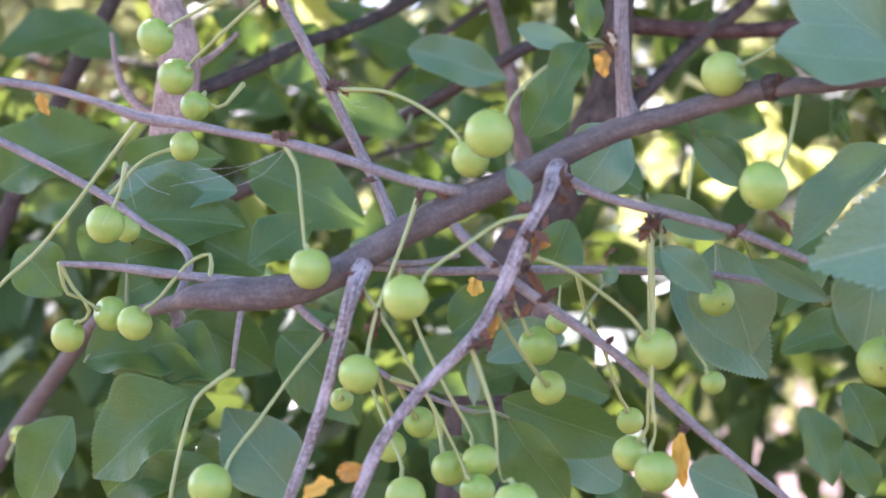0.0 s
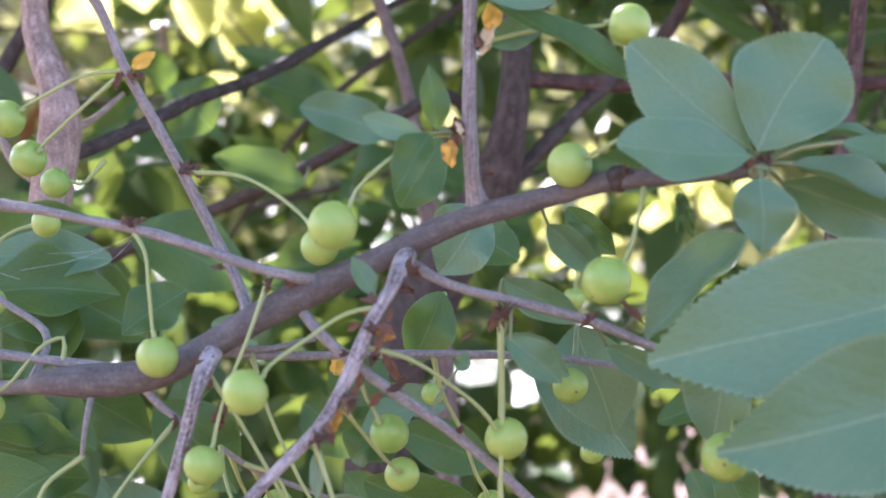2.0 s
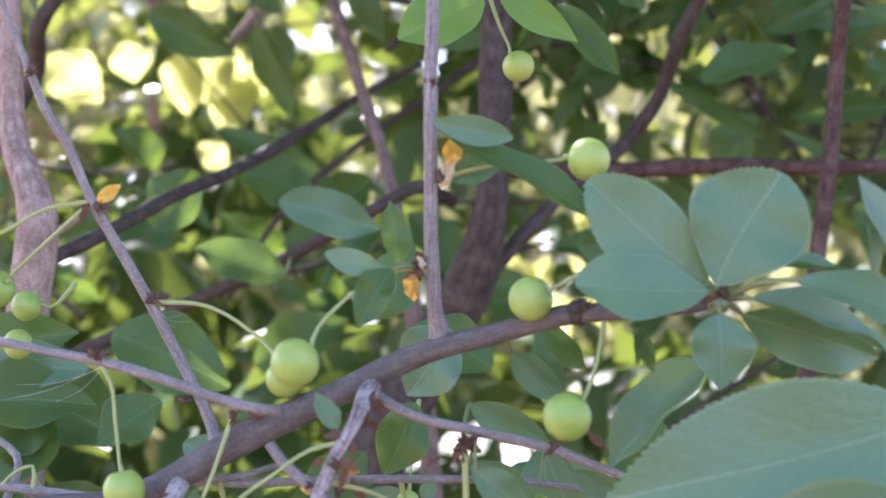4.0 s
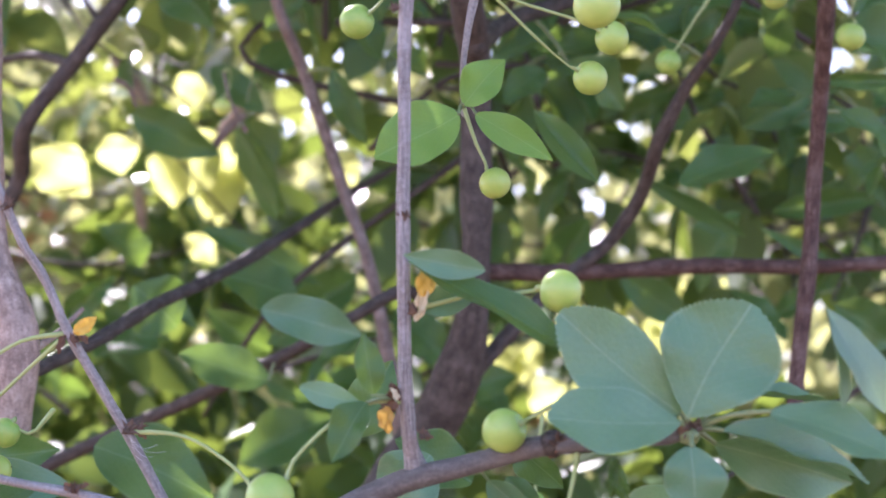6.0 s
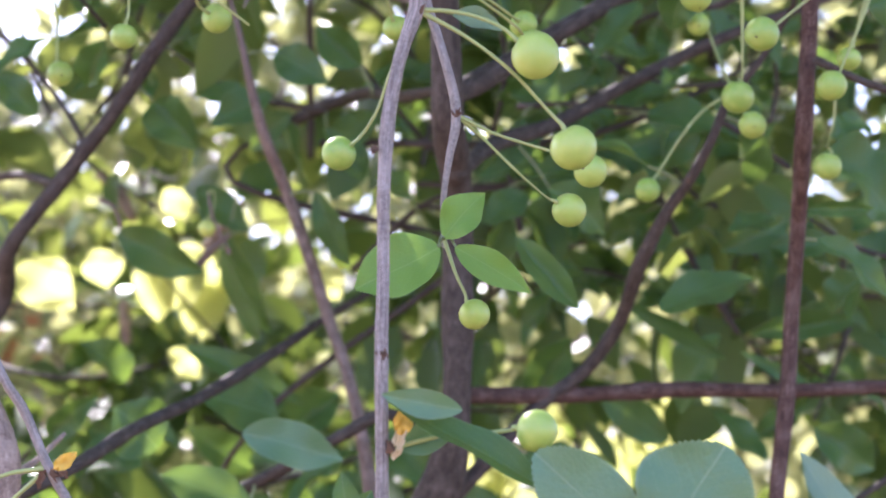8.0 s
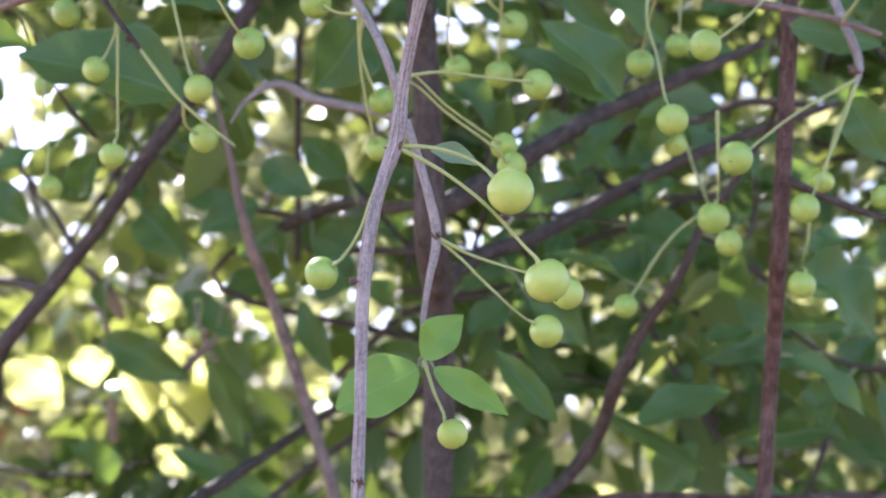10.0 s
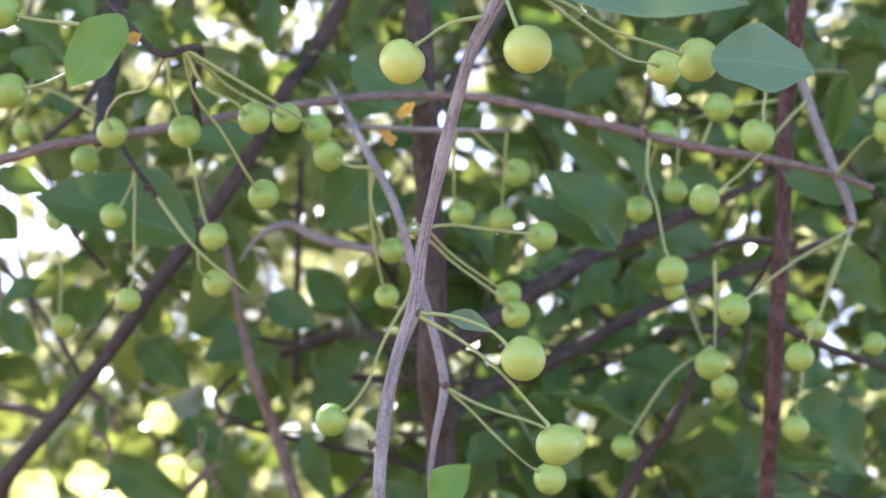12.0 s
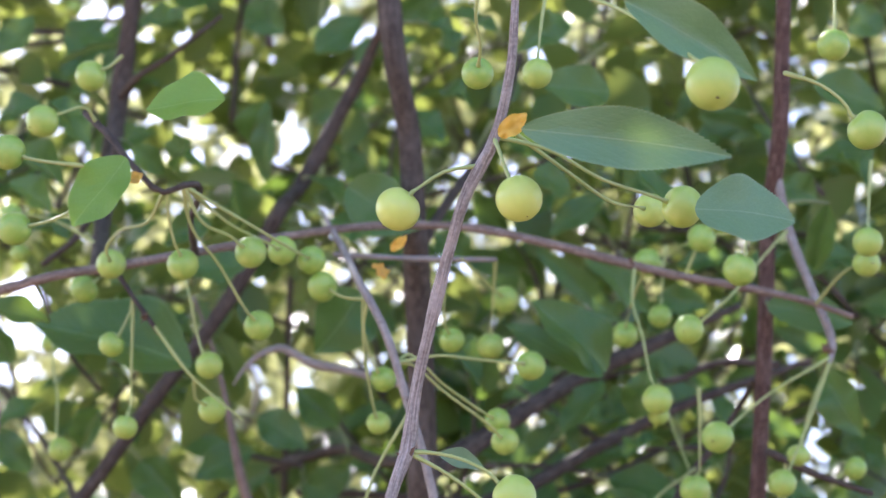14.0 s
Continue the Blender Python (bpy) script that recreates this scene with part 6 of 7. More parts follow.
leaf(back_stem, LEAF_GREEN, (-0.0122, 0.9394, 1.8472), (-0.0353, 0.9484, 1.8708), 0.0207, -25, 1)
leaf(back_stem, LEAF_GREEN, (0.0312, 0.9353, 1.8564), (0.007, 0.9295, 1.8335), 0.0207, -3, 3)
leaf(left_stem, LEAF_GREEN, (-0.0651, 0.9413, 1.8469), (-0.0881, 0.9241, 1.8491), 0.0207, 14, 2)
leaf(left_stem, LEAF_GREEN, (-0.1302, 0.9462, 1.8376), (-0.1139, 0.9538, 1.8613), 0.0184, 11, 0)
leaf(left_stem, LEAF_GREEN, (-0.1491, 0.9416, 1.8554), (-0.1655, 0.9377, 1.8334), 0.0184, 0, 3)
leaf(tree, LEAF_GREEN, (0.1002, 0.8426, 1.8091), (0.078, 0.8565, 1.8299), 0.0188, 26, 3)
leaf(tree, LEAF_GREEN, (0.134, 0.839, 1.8174), (0.113, 0.8263, 1.7965), 0.0167, -27, 4)
leaf(right_stem, LEAF_GREEN, (0.248, 0.7979, 1.7673), (0.2861, 0.8127, 1.7622), 0.0219, 15, 0)
leaf(right_stem, LEAF_GREEN, (0.2754, 0.8365, 1.8101), (0.294, 0.8394, 1.8239), 0.0188, 31, 3)
leaf(tree, LEAF_GREEN, (0.1457, 0.7554, 1.7462), (0.1138, 0.7402, 1.7424), 0.0207, -19, 0)
leaf(right_stem, LEAF_GREEN, (0.2075, 0.8373, 1.8151), (0.1866, 0.8475, 1.8283), 0.0167, 28, 3)
leaf(tree, LEAF_GREEN, (0.0673, 0.8885, 1.834), (0.0852, 0.8875, 1.8179), 0.0176, -25, 4, (0.0418, 0.8846, 1.8291))
leaf(left_stem, LEAF_GREEN, (-0.0233, 0.8622, 1.7569), (-0.0148, 0.8501, 1.7735), 0.0188, 23, 2)
leaf(left_stem, LEAF_GREEN, (-0.0469, 0.8159, 1.7399), (-0.0587, 0.8313, 1.7308), 0.0159, 7, 2)
leaf(left_stem, LEAF_GREEN, (-0.1327, 0.8204, 1.7343), (-0.1066, 0.8289, 1.7234), 0.0179, -8, 2)
# bright patch of leaves, with its sunlight put into their pale yellow
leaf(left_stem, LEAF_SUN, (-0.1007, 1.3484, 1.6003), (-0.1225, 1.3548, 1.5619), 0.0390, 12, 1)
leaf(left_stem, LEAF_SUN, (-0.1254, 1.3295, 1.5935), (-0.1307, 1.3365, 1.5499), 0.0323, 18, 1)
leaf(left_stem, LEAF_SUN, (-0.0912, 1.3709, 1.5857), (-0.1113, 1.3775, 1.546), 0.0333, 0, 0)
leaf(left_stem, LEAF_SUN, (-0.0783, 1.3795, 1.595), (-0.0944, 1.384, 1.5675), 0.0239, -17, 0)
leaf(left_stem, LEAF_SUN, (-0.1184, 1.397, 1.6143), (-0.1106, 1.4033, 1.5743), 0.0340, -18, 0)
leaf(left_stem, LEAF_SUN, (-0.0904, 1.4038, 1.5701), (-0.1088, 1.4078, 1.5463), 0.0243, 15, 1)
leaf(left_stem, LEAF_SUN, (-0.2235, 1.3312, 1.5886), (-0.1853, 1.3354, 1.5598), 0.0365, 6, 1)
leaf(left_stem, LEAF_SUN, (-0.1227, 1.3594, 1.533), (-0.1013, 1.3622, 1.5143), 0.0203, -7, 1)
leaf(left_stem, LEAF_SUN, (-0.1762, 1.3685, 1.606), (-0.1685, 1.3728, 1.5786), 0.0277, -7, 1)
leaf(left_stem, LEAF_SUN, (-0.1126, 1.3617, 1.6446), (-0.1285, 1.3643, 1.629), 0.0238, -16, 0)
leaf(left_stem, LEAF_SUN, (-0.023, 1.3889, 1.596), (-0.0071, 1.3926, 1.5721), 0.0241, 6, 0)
leaf(near_branch, LEAF_YELLOW, (-0.0334, 0.5225, 1.2736), (-0.0422, 0.5228, 1.2687), 0.0050, 20, 5)
leaf(near_branch, LEAF_DRY, (-0.0327, 0.5224, 1.2756), (-0.0249, 0.5224, 1.2768), 0.0053, 20, 5)
leaf(near_branch, LEAF_YELLOW, (0.0602, 0.5527, 1.2861), (0.0607, 0.5538, 1.2706), 0.0050, 20, 5)
leaf(near_branch, LEAF_YELLOW, (0.0036, 0.6197, 1.326), (0.0032, 0.6193, 1.3321), 0.0053, 20, 5)
leaf(near_branch, LEAF_YELLOW, (-0.0513, 0.5546, 1.4107), (-0.045, 0.5542, 1.4153), 0.0041, 20, 5)
leaf(near_branch, LEAF_DRY, (0.0372, 0.5318, 1.3885), (0.0373, 0.5312, 1.3813), 0.0046, 20, 5)
leaf(near_branch, WITHERED, (0.0452, 0.5312, 1.4112), (0.0480, 0.5300, 1.4222), 0.0036, 20, 5)
leaf(near_branch, WITHERED, (0.0455, 0.5308, 1.4120), (0.0492, 0.5290, 1.4205), 0.0030, -30, 5)
leaf(near_branch, LEAF_YELLOW, (0.0470, 0.5300, 1.4180), (0.0490, 0.5288, 1.4262), 0.0054, 15, 5)
leaf(near_branch, LEAF_YELLOW, (0.0782, 0.4801, 1.624), (0.0864, 0.478, 1.6312), 0.0060, 20, 5)
leaf(tree, LEAF_YELLOW, (0.0473, 0.6672, 1.6431), (0.0535, 0.6655, 1.6490), 0.0042, 20, 5)
leaf(tree, LEAF_DRY, (0.0453, 0.6699, 1.6325), (0.0409, 0.6684, 1.6388), 0.0057, 20, 5)
leaf(tree, LEAF_DRY, (-0.047, 0.5963, 1.6465), (-0.0421, 0.5954, 1.6494), 0.0044, 20, 5)
leaf(near_branch, LEAF_DRY, (-0.1211, 0.5647, 1.381), (-0.1187, 0.5652, 1.3745), 0.0035, 20, 5)
leaf(near_branch, LEAF_DRY, (0.018, 0.5289, 1.3372), (0.0232, 0.5291, 1.3358), 0.0033, 20, 5)
leaf(near_branch, LEAF_DRY, (0.0091, 0.5271, 1.3169), (0.0069, 0.5275, 1.3109), 0.0033, 20, 5)
leaf(near_branch, BRACT, (0.0264, 0.539, 1.3551), (0.0298, 0.5393, 1.3512), 0.0024, -10, 5)
leaf(near_branch, BRACT, (0.018, 0.5256, 1.3389), (0.0233, 0.5257, 1.3367), 0.0030, -9, 5)
leaf(near_branch, BRACT, (0.0187, 0.5783, 1.3325), (0.0244, 0.579, 1.3231), 0.0029, 30, 5)
leaf(near_branch, BRACT, (0.0128, 0.5257, 1.3231), (0.0109, 0.5263, 1.3151), 0.0029, -27, 5)
leaf(near_branch, BRACT, (0.0048, 0.5244, 1.3119), (0.0078, 0.5247, 1.3079), 0.0032, -19, 5)
leaf(near_branch, BRACT, (0.0031, 0.5245, 1.3107), (-0.0001, 0.5247, 1.3075), 0.0026, -17, 5)
leaf(near_branch, BRACT, (0.0179, 0.5266, 1.3455), (0.0149, 0.5269, 1.3411), 0.0024, -27, 5)
leaf(near_branch, BRACT, (0.0138, 0.5255, 1.3396), (0.0106, 0.5257, 1.3373), 0.0021, -17, 5)
leaf(near_branch, BRACT, (0.0198, 0.5257, 1.3374), (0.018, 0.5262, 1.3308), 0.0021, -21, 5)
leaf(near_branch, BRACT, (0.0066, 0.5245, 1.3105), (0.0044, 0.5242, 1.3143), 0.0021, -1, 5)
leaf(near_branch, BRACT, (0.0142, 0.5489, 1.3277), (0.0121, 0.5494, 1.3215), 0.0025, -37, 5)
leaf(near_branch, BRACT, (0.0251, 0.5312, 1.3495), (0.0284, 0.5314, 1.3473), 0.0024, 33, 5)
leaf(near_branch, BRACT, (0.0212, 0.5262, 1.3396), (0.022, 0.5258, 1.3438), 0.0018, -10, 5)
leaf(near_branch, BRACT, (-0.0114, 0.5477, 1.3497), (-0.0137, 0.5479, 1.3474), 0.0025, 35, 5)
leaf(near_branch, BRACT, (-0.0047, 0.5508, 1.3491), (-0.0028, 0.5512, 1.3442), 0.0028, 15, 5)
leaf(near_branch, BRACT, (-0.0078, 0.5463, 1.352), (-0.0044, 0.5465, 1.3498), 0.0022, 13, 5)
leaf(near_branch, BRACT, (0.0513, 0.5459, 1.3441), (0.048, 0.5463, 1.3379), 0.0028, -2, 5)
leaf(near_branch, BRACT, (0.0522, 0.5463, 1.3437), (0.0556, 0.5466, 1.3403), 0.0028, 35, 5)
leaf(near_branch, BRACT, (0.051, 0.5459, 1.3433), (0.0513, 0.5464, 1.3372), 0.0021, -30, 5)
leaf(near_branch, BRACT, (0.0755, 0.5491, 1.3433), (0.0735, 0.5494, 1.3398), 0.0022, 13, 5)
leaf(near_branch, BRACT, (0.0835, 0.5493, 1.3471), (0.0913, 0.5497, 1.3404), 0.0025, -16, 5)
leaf(near_branch, BRACT, (-0.0229, 0.5446, 1.3198), (-0.0248, 0.5453, 1.3106), 0.0030, 13, 5)
leaf(near_branch, BRACT, (-0.0266, 0.5449, 1.3152), (-0.0232, 0.5451, 1.3119), 0.0027, 18, 5)
leaf(near_branch, BRACT, (-0.029, 0.5503, 1.3273), (-0.0274, 0.5508, 1.3212), 0.0022, -26, 5)
leaf(near_branch, BRACT, (-0.0511, 0.5534, 1.3663), (-0.0535, 0.5532, 1.3691), 0.0025, -23, 5)
leaf(near_branch, BRACT, (-0.0485, 0.5533, 1.3672), (-0.0466, 0.5531, 1.3691), 0.0022, -38, 5)
leaf(near_branch, BRACT, (-0.0388, 0.5697, 1.383), (-0.0359, 0.5696, 1.3849), 0.0019, -21, 5)
leaf(near_branch, BRACT, (0.0189, 0.5498, 1.3216), (0.0158, 0.5502, 1.317), 0.0025, -33, 5)
leaf(near_branch, BRACT, (0.0258, 0.5497, 1.3255), (0.0223, 0.55, 1.3216), 0.0022, -7, 5)
leaf(near_branch, BRACT, (0.0446, 0.5782, 1.3384), (0.0406, 0.5784, 1.3359), 0.0019, 37, 5)
leaf(near_branch, BRACT, (0.0388, 0.5335, 1.3942), (0.0403, 0.5341, 1.3881), 0.0024, -10, 5)
leaf(near_branch, BRACT, (0.0369, 0.5344, 1.3904), (0.0392, 0.5342, 1.3927), 0.0021, -15, 5)
leaf(near_branch, BRACT, (0.0381, 0.5347, 1.3897), (0.0403, 0.5345, 1.3919), 0.0018, -2, 5)
leaf(near_branch, BRACT, (0.0463, 0.5374, 1.3798), (0.0498, 0.5374, 1.3805), 0.0021, -17, 5)
leaf(near_branch, BRACT, (0.0427, 0.528, 1.4401), (0.0437, 0.5282, 1.4382), 0.0021, 18, 5)
leaf(near_branch, BRACT, (-0.0552, 0.5627, 1.411), (-0.0577, 0.5632, 1.4054), 0.0026, 17, 5)
leaf(near_branch, BRACT, (-0.052, 0.5627, 1.411), (-0.0485, 0.5629, 1.4086), 0.0026, -26, 5)
leaf(near_branch, BRACT, (-0.036, 0.5697, 1.3838), (-0.0328, 0.5699, 1.3813), 0.0023, -20, 5)
leaf(near_branch, BRACT, (0.0825, 0.5232, 1.3791), (0.0802, 0.5236, 1.374), 0.0036, 13, 5)
leaf(near_branch, BRACT, (0.0818, 0.5241, 1.3799), (0.0845, 0.5244, 1.3766), 0.0033, 35, 5)
leaf(near_branch, LEAF_GREEN, (0.0962, 0.5192, 1.3738), (0.1005, 0.5202, 1.362), 0.0044, 11, 5)
leaf(near_branch, LEAF_GREEN, (0.0976, 0.5188, 1.3737), (0.0961, 0.5197, 1.3635), 0.0029, -5, 5)
leaf(near_branch, LEAF_PALE, (0.0035, 0.5262, 1.3068), (0.0029, 0.5272, 1.2930), 0.0042, 10, 2)
leaf(tree, LEAF_GREEN, (-0.1254, 0.70, 1.3544), (-0.0776, 0.70, 1.3567), 0.0260, -6, 1)
leaf(tree, LEAF_GREEN, (-0.0985, 0.71, 1.3302), (-0.1049, 0.71, 1.3543), 0.0220, 8, 0)
leaf(tree, LEAF_GREEN, (-0.1261, 0.718, 1.3751), (-0.0880, 0.715, 1.3815), 0.0190, 14, 4)
leaf(tree, LEAF_GREEN, (-0.0041, 0.76, 1.3157), (0.0172, 0.755, 1.3243), 0.021, 8, 1)
leaf(tree, LEAF_GREEN, (0.0024, 0.76, 1.2943), (0.0183, 0.755, 1.3072), 0.02, -12, 4)
leaf(tree, LEAF_GREEN, (0.0133, 0.76, 1.2731), (0.0003, 0.755, 1.2901), 0.019, 20, 0)
leaf(tree, LEAF_GREEN, (-0.0038, 0.76, 1.2602), (0.0174, 0.755, 1.2733), 0.022, -5, 1)
leaf(tree, LEAF_GREEN, (-0.0124, 0.76, 1.2771), (0.0047, 0.755, 1.2626), 0.019, 14, 3)
# short twigs added as pinkish highlights, their sunlight painted into the bark
twig(left_stem, "twig", BARK_SUN_TONED, (-0.1552, 1.36, 1.5668, 0.0028), (-0.1536, 1.36, 1.5531, 0.0042), (-0.1524, 1.36, 1.5394, 0.003))
twig(left_stem, "twig", BARK_SUN_TONED, (-0.1765, 1.38, 1.662, 0.003), (-0.1626, 1.38, 1.6459, 0.005), (-0.1526, 1.38, 1.6297, 0.004))
twig(left_stem, "twig", BARK_SUN_TONED, (-0.0946, 1.32, 1.5985, 0.0026), (-0.0784, 1.31, 1.6139, 0.0036), (-0.0690, 1.30, 1.6230, 0.003))
leaf(near_branch, BRACT, (0.0395, 0.5330, 1.3905), (0.0386, 0.5320, 1.3948), 0.0030, 10, 5)
leaf(near_branch, BRACT, (0.0395, 0.5325, 1.3900), (0.0378, 0.5318, 1.3872), 0.0030, -20, 5)
leaf(near_branch, WITHERED, (0.0400, 0.5322, 1.3900), (0.0388, 0.5312, 1.3935), 0.0022, 30, 5)
leaf(back_stem, LEAF_GREEN, (-0.0595, 1.1, 1.3770), (-0.0080, 1.1, 1.4020), 0.0300, 6, 1)
cobweb((-0.0354, 0.5556, 1.3809), (-0.0292, 0.5657, 1.3795), (-0.0268, 0.5659, 1.3775), (-0.0308, 0.566, 1.3759), (-0.0337, 0.566, 1.3751))
cobweb((-0.0492, 0.5565, 1.3647), (-0.0839, 0.5668, 1.3547), (-0.0759, 0.5666, 1.3595), (-0.0645, 0.567, 1.3548))
cobweb((-0.0943, 0.5563, 1.3599), (-0.1032, 0.5674, 1.3433), (-0.0839, 0.567, 1.3523), (-0.0935, 0.5671, 1.3482))
# ---- end of the plant ----


# the trunk goes on above, into limbs added out of view under the shading crown
twig(tree, "limb", BARK_DARK, (0.0366, 0.763, 1.895, 0.0047), (0.03, 0.82, 2.1, 0.0046), (0.0, 1.0, 2.4, 0.0044), (-0.05, 1.15, 2.9, 0.005), (-0.1, 1.3, 3.4, 0.002))
for x, y, z in ((-0.9, 1.5, 2.95), (0.9, 1.3, 3.05), (0.15, 0.35, 3.0), (-0.7, 0.6, 3.2), (0.6, 2.1, 3.2), (-1.6, 1.9, 3.3), (1.6, 1.0, 3.3)):
    twig(tree, "limb", BARK_DARK, (0.0, 1.0, 2.4, 0.004), (x * 0.4, 1 + (y - 1) * 0.35, 2.62, 0.0035), (x, y, z, 0.0015))

SUNWARD = Vector((-4.6, 6.5, 8.8)).normalized()


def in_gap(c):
    """Where leaves are left out: tunnels cut sunward to light chosen leaves, and openings cut along the camera's view
    to the sky, the garden wall and the ground beyond.
    """
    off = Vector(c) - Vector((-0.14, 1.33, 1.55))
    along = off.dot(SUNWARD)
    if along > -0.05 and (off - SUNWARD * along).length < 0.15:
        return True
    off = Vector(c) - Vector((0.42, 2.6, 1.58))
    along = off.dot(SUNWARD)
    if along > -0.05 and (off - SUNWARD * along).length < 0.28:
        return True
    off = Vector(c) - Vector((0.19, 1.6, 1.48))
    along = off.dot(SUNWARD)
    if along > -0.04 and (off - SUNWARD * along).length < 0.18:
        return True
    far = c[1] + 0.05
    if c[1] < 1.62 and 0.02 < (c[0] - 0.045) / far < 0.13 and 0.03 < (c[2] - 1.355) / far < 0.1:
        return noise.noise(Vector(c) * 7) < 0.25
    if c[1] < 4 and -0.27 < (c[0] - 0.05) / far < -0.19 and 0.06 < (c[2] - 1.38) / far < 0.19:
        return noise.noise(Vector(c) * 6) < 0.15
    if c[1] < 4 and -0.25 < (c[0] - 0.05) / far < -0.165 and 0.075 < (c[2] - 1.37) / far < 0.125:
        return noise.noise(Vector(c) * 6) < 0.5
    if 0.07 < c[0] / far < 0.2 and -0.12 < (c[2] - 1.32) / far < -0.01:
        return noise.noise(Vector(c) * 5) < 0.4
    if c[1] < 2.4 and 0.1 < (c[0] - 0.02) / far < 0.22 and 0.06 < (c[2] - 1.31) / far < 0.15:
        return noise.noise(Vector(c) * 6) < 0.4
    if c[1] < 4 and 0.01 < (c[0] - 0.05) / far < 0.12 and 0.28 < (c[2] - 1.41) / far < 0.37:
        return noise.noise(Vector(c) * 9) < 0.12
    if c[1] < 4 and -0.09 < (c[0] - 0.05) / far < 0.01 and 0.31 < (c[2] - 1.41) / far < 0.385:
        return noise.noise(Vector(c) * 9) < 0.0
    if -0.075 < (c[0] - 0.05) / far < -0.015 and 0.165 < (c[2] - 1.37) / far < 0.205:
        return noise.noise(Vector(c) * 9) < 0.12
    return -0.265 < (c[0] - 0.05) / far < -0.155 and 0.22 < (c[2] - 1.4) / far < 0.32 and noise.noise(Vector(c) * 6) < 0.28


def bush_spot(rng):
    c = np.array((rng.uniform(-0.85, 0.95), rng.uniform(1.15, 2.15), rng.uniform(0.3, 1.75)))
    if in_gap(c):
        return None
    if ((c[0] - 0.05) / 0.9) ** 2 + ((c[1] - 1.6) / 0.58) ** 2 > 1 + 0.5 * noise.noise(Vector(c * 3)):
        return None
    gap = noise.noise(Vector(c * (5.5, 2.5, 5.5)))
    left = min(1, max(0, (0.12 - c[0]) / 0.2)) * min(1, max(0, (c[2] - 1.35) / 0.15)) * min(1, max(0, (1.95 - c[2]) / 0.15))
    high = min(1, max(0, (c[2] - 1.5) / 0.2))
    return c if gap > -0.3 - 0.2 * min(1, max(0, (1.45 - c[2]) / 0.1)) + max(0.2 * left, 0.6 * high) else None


def sun_lane(c):
    """Lanes kept free of leaves, so that the sun comes through in patches."""
    under = Vector(c) - SUNWARD * ((c[2] - 1.75) / SUNWARD.z)
    return under.y > 0.98 and noise.noise(Vector((under.x * 6, under.y * 6, 3))) > -0.02


def shoot_spot(rng):
    c = np.array((rng.uniform(-0.6, 0.75), rng.uniform(0.97, 1.9), 1.5 + 0.95 * rng.uniform(0, 1)))
    if in_gap(c) or rng.uniform() > (c[2] - 1.5) / 0.2:
        return None
    return c if noise.noise(Vector(c * (8, 3, 8))) > 0.08 else None


def upper_spot(rng):
    c = np.array((rng.uniform(-1.1, 1.2), rng.uniform(1.7, 3.4), rng.uniform(1.5, 3.1)))
    if c[2] > 2.1 and sun_lane(c):
        return None
    return c if not in_gap(c) and noise.noise(Vector(c * (9, 2, 9))) > 0.0 else None


# crown out of view, added and shaped to keep sun off the near leaves
def crown_spot(rng):
    x, z = rng.uniform(-2.4, 2.4), rng.uniform(2.5, 3.6)
    edge = 2.1 + 0.74 * (z - 2.4) + (0.42 if x > -0.35 else 0.0)
    c = np.array((x, rng.uniform(0.2, edge), z))
    thin = 0.1 if c[1] - 0.74 * (z - 2.4) > 1.78 else -0.45
    if sun_lane(c):
        return None
    return c if not in_gap(c) and noise.noise(Vector(c * 2.2)) > thin else None


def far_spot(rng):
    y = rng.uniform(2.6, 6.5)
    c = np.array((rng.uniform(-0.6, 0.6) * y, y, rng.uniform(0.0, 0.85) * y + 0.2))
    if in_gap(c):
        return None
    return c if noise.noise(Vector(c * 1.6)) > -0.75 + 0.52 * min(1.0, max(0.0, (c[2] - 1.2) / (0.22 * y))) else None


def belt_spot(rng):
    """A belt of trees behind the garden, with an uneven top."""
    x, y = rng.uniform(-5, 5), rng.uniform(7, 9)
    c = np.array((x, y, rng.uniform(0.3, 1.0) * (2.75 + 0.9 * noise.noise(Vector((x * 0.6, 0, 5))))))
    return c if not in_gap(c) and noise.noise(Vector(c * 1.1)) > -0.45 else None


def back_twigs(count, seed):
    """Thin bare twigs among the shaded leaves."""
    rng = np.random.RandomState(seed)
    for k in range(count):
        a = np.array((rng.uniform(-0.5, 0.6), rng.uniform(1.02, 1.8), rng.uniform(1.45, 2.3)))
        way = rng.randn(3) * (1, 0.5, 0.8) + (0, 0, 0.3)
        way /= np.linalg.norm(way)
        bend = rng.randn(3) * 0.05
        long, r = rng.uniform(0.1, 0.35), rng.uniform(0.0008, 0.0028)
        rows = spline([(*a, r), (*(a + way * long * 0.5 + bend), r * 0.8), (*(a + way * long), r * 0.45)], 0.02)
        part("twig", tube("twig", rows, 6, 0.1, int(k)), BARK_DARK, back_stem)


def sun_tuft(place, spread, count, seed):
    """Leaves coloured pale yellow as if sunlit, in a gap where the sun comes through."""
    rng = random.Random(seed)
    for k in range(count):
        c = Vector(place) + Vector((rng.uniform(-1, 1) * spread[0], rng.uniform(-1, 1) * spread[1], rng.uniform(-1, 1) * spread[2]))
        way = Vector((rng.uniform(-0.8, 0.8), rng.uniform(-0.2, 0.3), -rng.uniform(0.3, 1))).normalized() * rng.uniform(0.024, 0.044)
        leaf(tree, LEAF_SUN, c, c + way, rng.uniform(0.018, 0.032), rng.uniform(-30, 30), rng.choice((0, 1)))


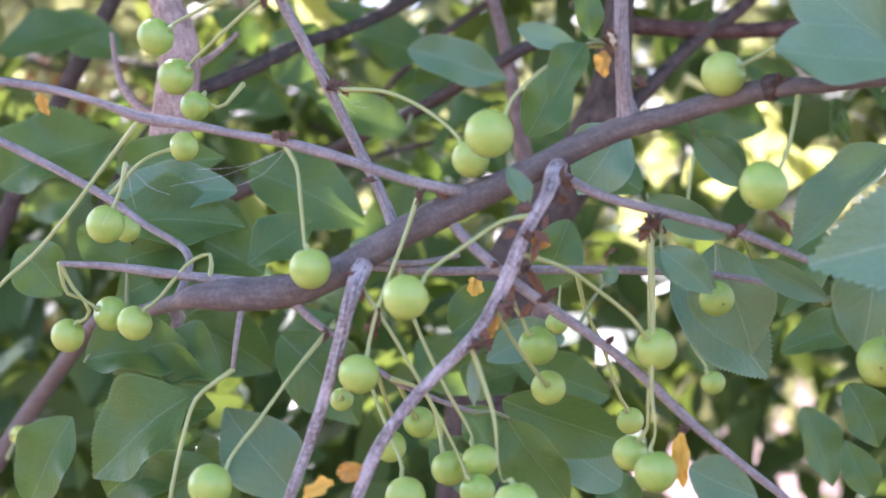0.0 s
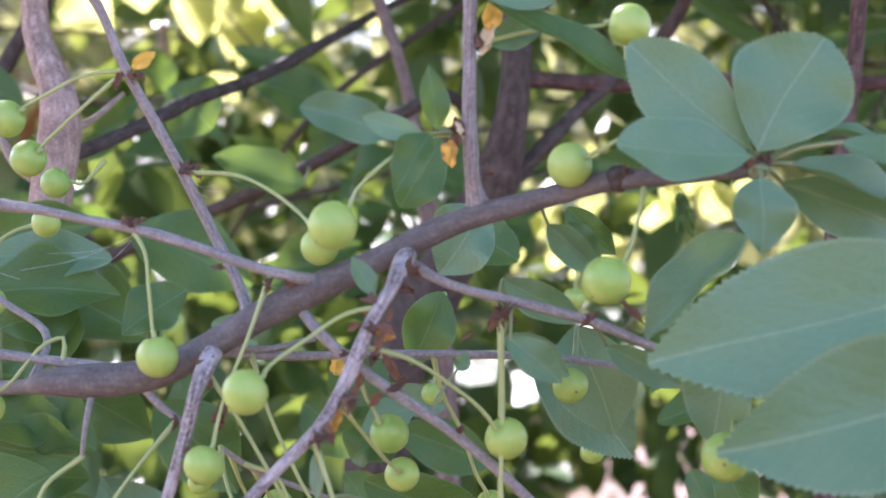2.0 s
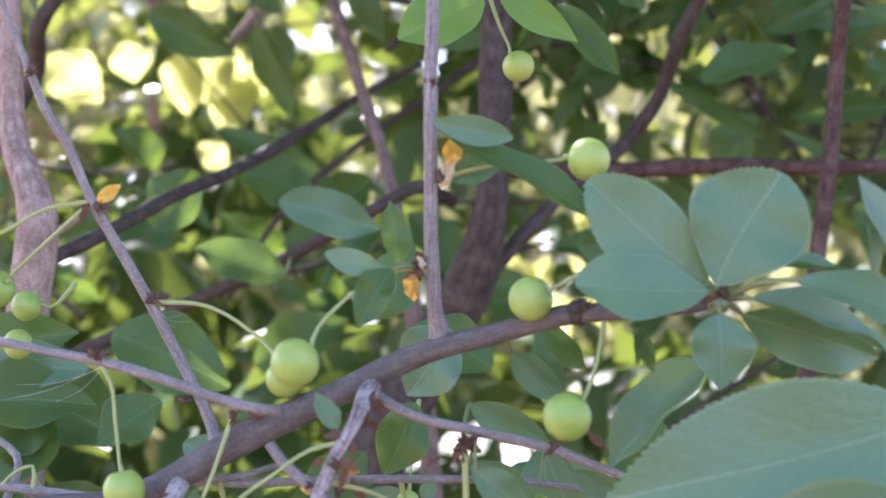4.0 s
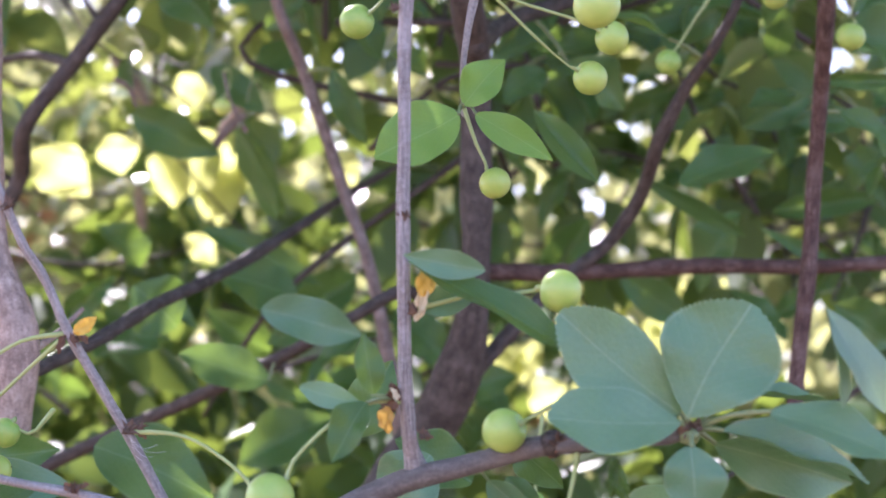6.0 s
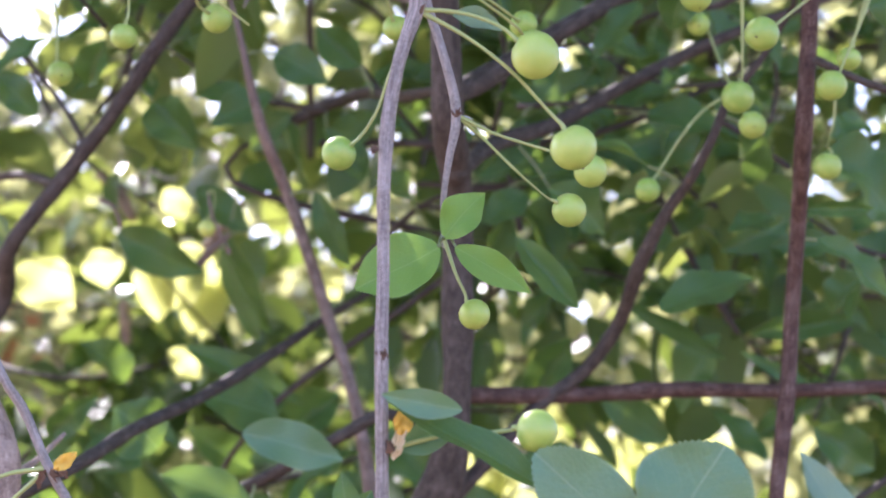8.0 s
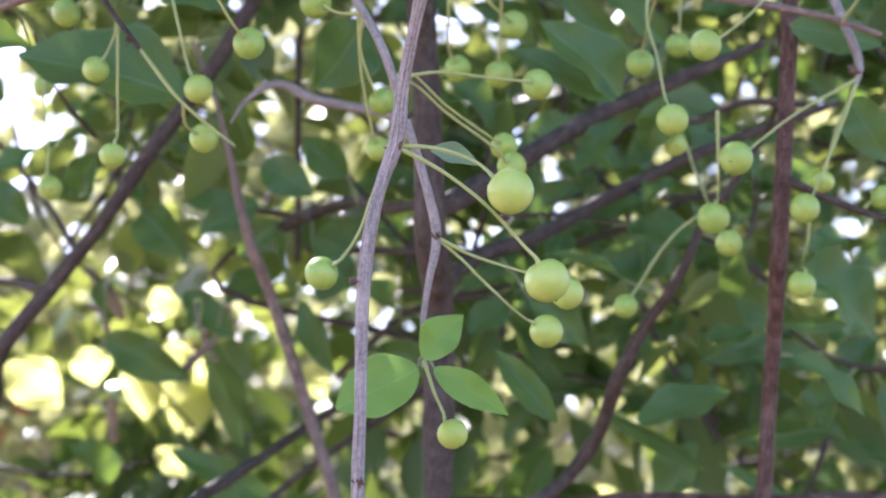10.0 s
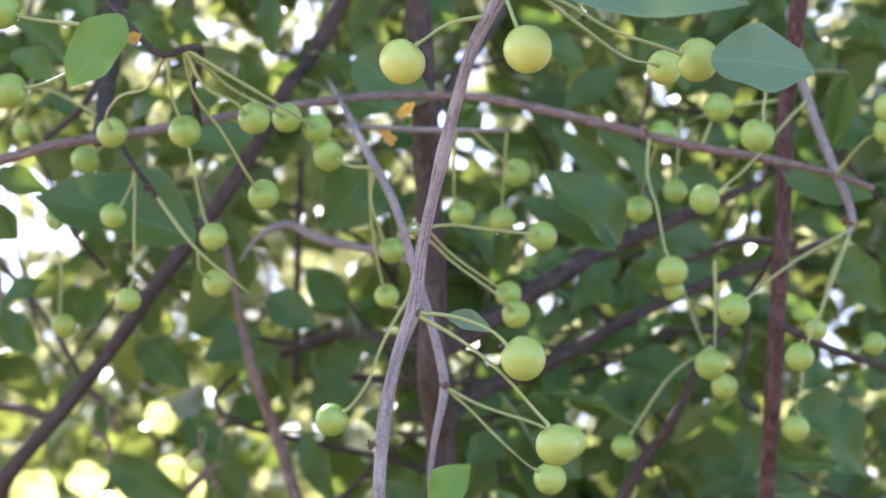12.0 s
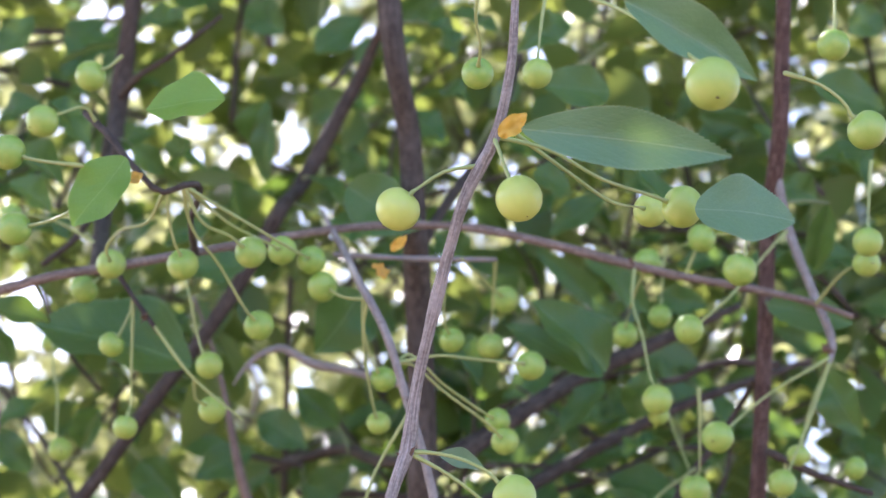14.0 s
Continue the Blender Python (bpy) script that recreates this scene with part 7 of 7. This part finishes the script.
def leafy_shoot(owner, foot, way, long, count, rng):
    """A thin side shoot with alternate leaves on short stalks."""
    way = Vector(way).normalized()
    bend = Vector((rng.uniform(-1, 1), rng.uniform(-1, 1), rng.uniform(-1, 1))) * 0.15 * long
    a, mid, end = Vector(foot), Vector(foot) + way * long * 0.5 + bend, Vector(foot) + way * long
    twig(owner, "shoot", BARK_DARK, (*a, 0.0018), (*mid, 0.0014), (*end, 0.0007))
    for k in range(count):
        f = (k + 0.6) / count
        node = a.lerp(mid, f * 2) if f < 0.5 else mid.lerp(end, f * 2 - 1)
        out = (Vector((rng.uniform(-1, 1), rng.uniform(-0.5, 0.35), rng.uniform(-0.9, 0.45))) + way * 0.5).normalized()
        base = node + out * rng.uniform(0.008, 0.014)
        size = rng.uniform(0.028, 0.046)
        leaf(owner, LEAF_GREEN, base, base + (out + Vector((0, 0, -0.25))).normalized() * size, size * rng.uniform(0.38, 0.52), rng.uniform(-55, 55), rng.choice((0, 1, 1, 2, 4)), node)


def leafy_shoots(owner, count, low, high, seed):
    rng = random.Random(seed)
    made = 0
    while made < count:
        c = [rng.uniform(a, b) for a, b in zip(low, high)]
        if in_gap(c):
            continue
        leafy_shoot(owner, c, (rng.uniform(-1, 1), rng.uniform(-0.3, 0.3), rng.uniform(-0.2, 1)), rng.uniform(0.06, 0.12), rng.randint(4, 6), rng)
        made += 1


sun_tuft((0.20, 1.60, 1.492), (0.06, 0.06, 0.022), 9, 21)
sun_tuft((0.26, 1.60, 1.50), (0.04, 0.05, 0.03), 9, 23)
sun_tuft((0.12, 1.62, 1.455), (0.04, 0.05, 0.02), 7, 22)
leafy_shoots(right_stem, 26, (0.10, 0.96, 1.50), (0.36, 1.25, 1.80), 31)
leafy_shoots(left_stem, 6, (-0.2, 1.02, 1.38), (0.04, 1.22, 1.43), 34)
leafy_shoots(right_stem, 8, (0.27, 1.0, 1.5), (0.42, 1.3, 1.74), 35)
leafy_shoots(left_stem, 12, (-0.22, 1.02, 1.60), (0.02, 1.3, 1.9), 32)
leafy_shoots(back_stem, 12, (0.0, 0.98, 1.50), (0.14, 1.25, 1.85), 33)
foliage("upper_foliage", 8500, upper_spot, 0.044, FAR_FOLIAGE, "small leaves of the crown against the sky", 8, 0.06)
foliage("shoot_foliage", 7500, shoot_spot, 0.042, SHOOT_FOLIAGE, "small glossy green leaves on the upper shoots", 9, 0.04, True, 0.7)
foliage("bush_foliage", 17000, bush_spot, 0.054, FOLIAGE, "dense leaves of the cherry bush, coloured dark green as in shade", 3)
foliage("unseen_crown_foliage", 22000, crown_spot, 0.075, FOLIAGE, "leafy crown added out of view to shade the bush", 4, 0.09, False)
foliage("garden_foliage", 40000, far_spot, 0.085, FAR_FOLIAGE, "leaves of trees beyond the bush, coloured yellow-green as in sunlight", 5, 0.12, False)
foliage("tree_belt", 9000, belt_spot, 0.17, FAR_FOLIAGE, "trees at the far end of the garden, coloured as in sunlight", 11, 0.25, False)
back_twigs(290, 6)
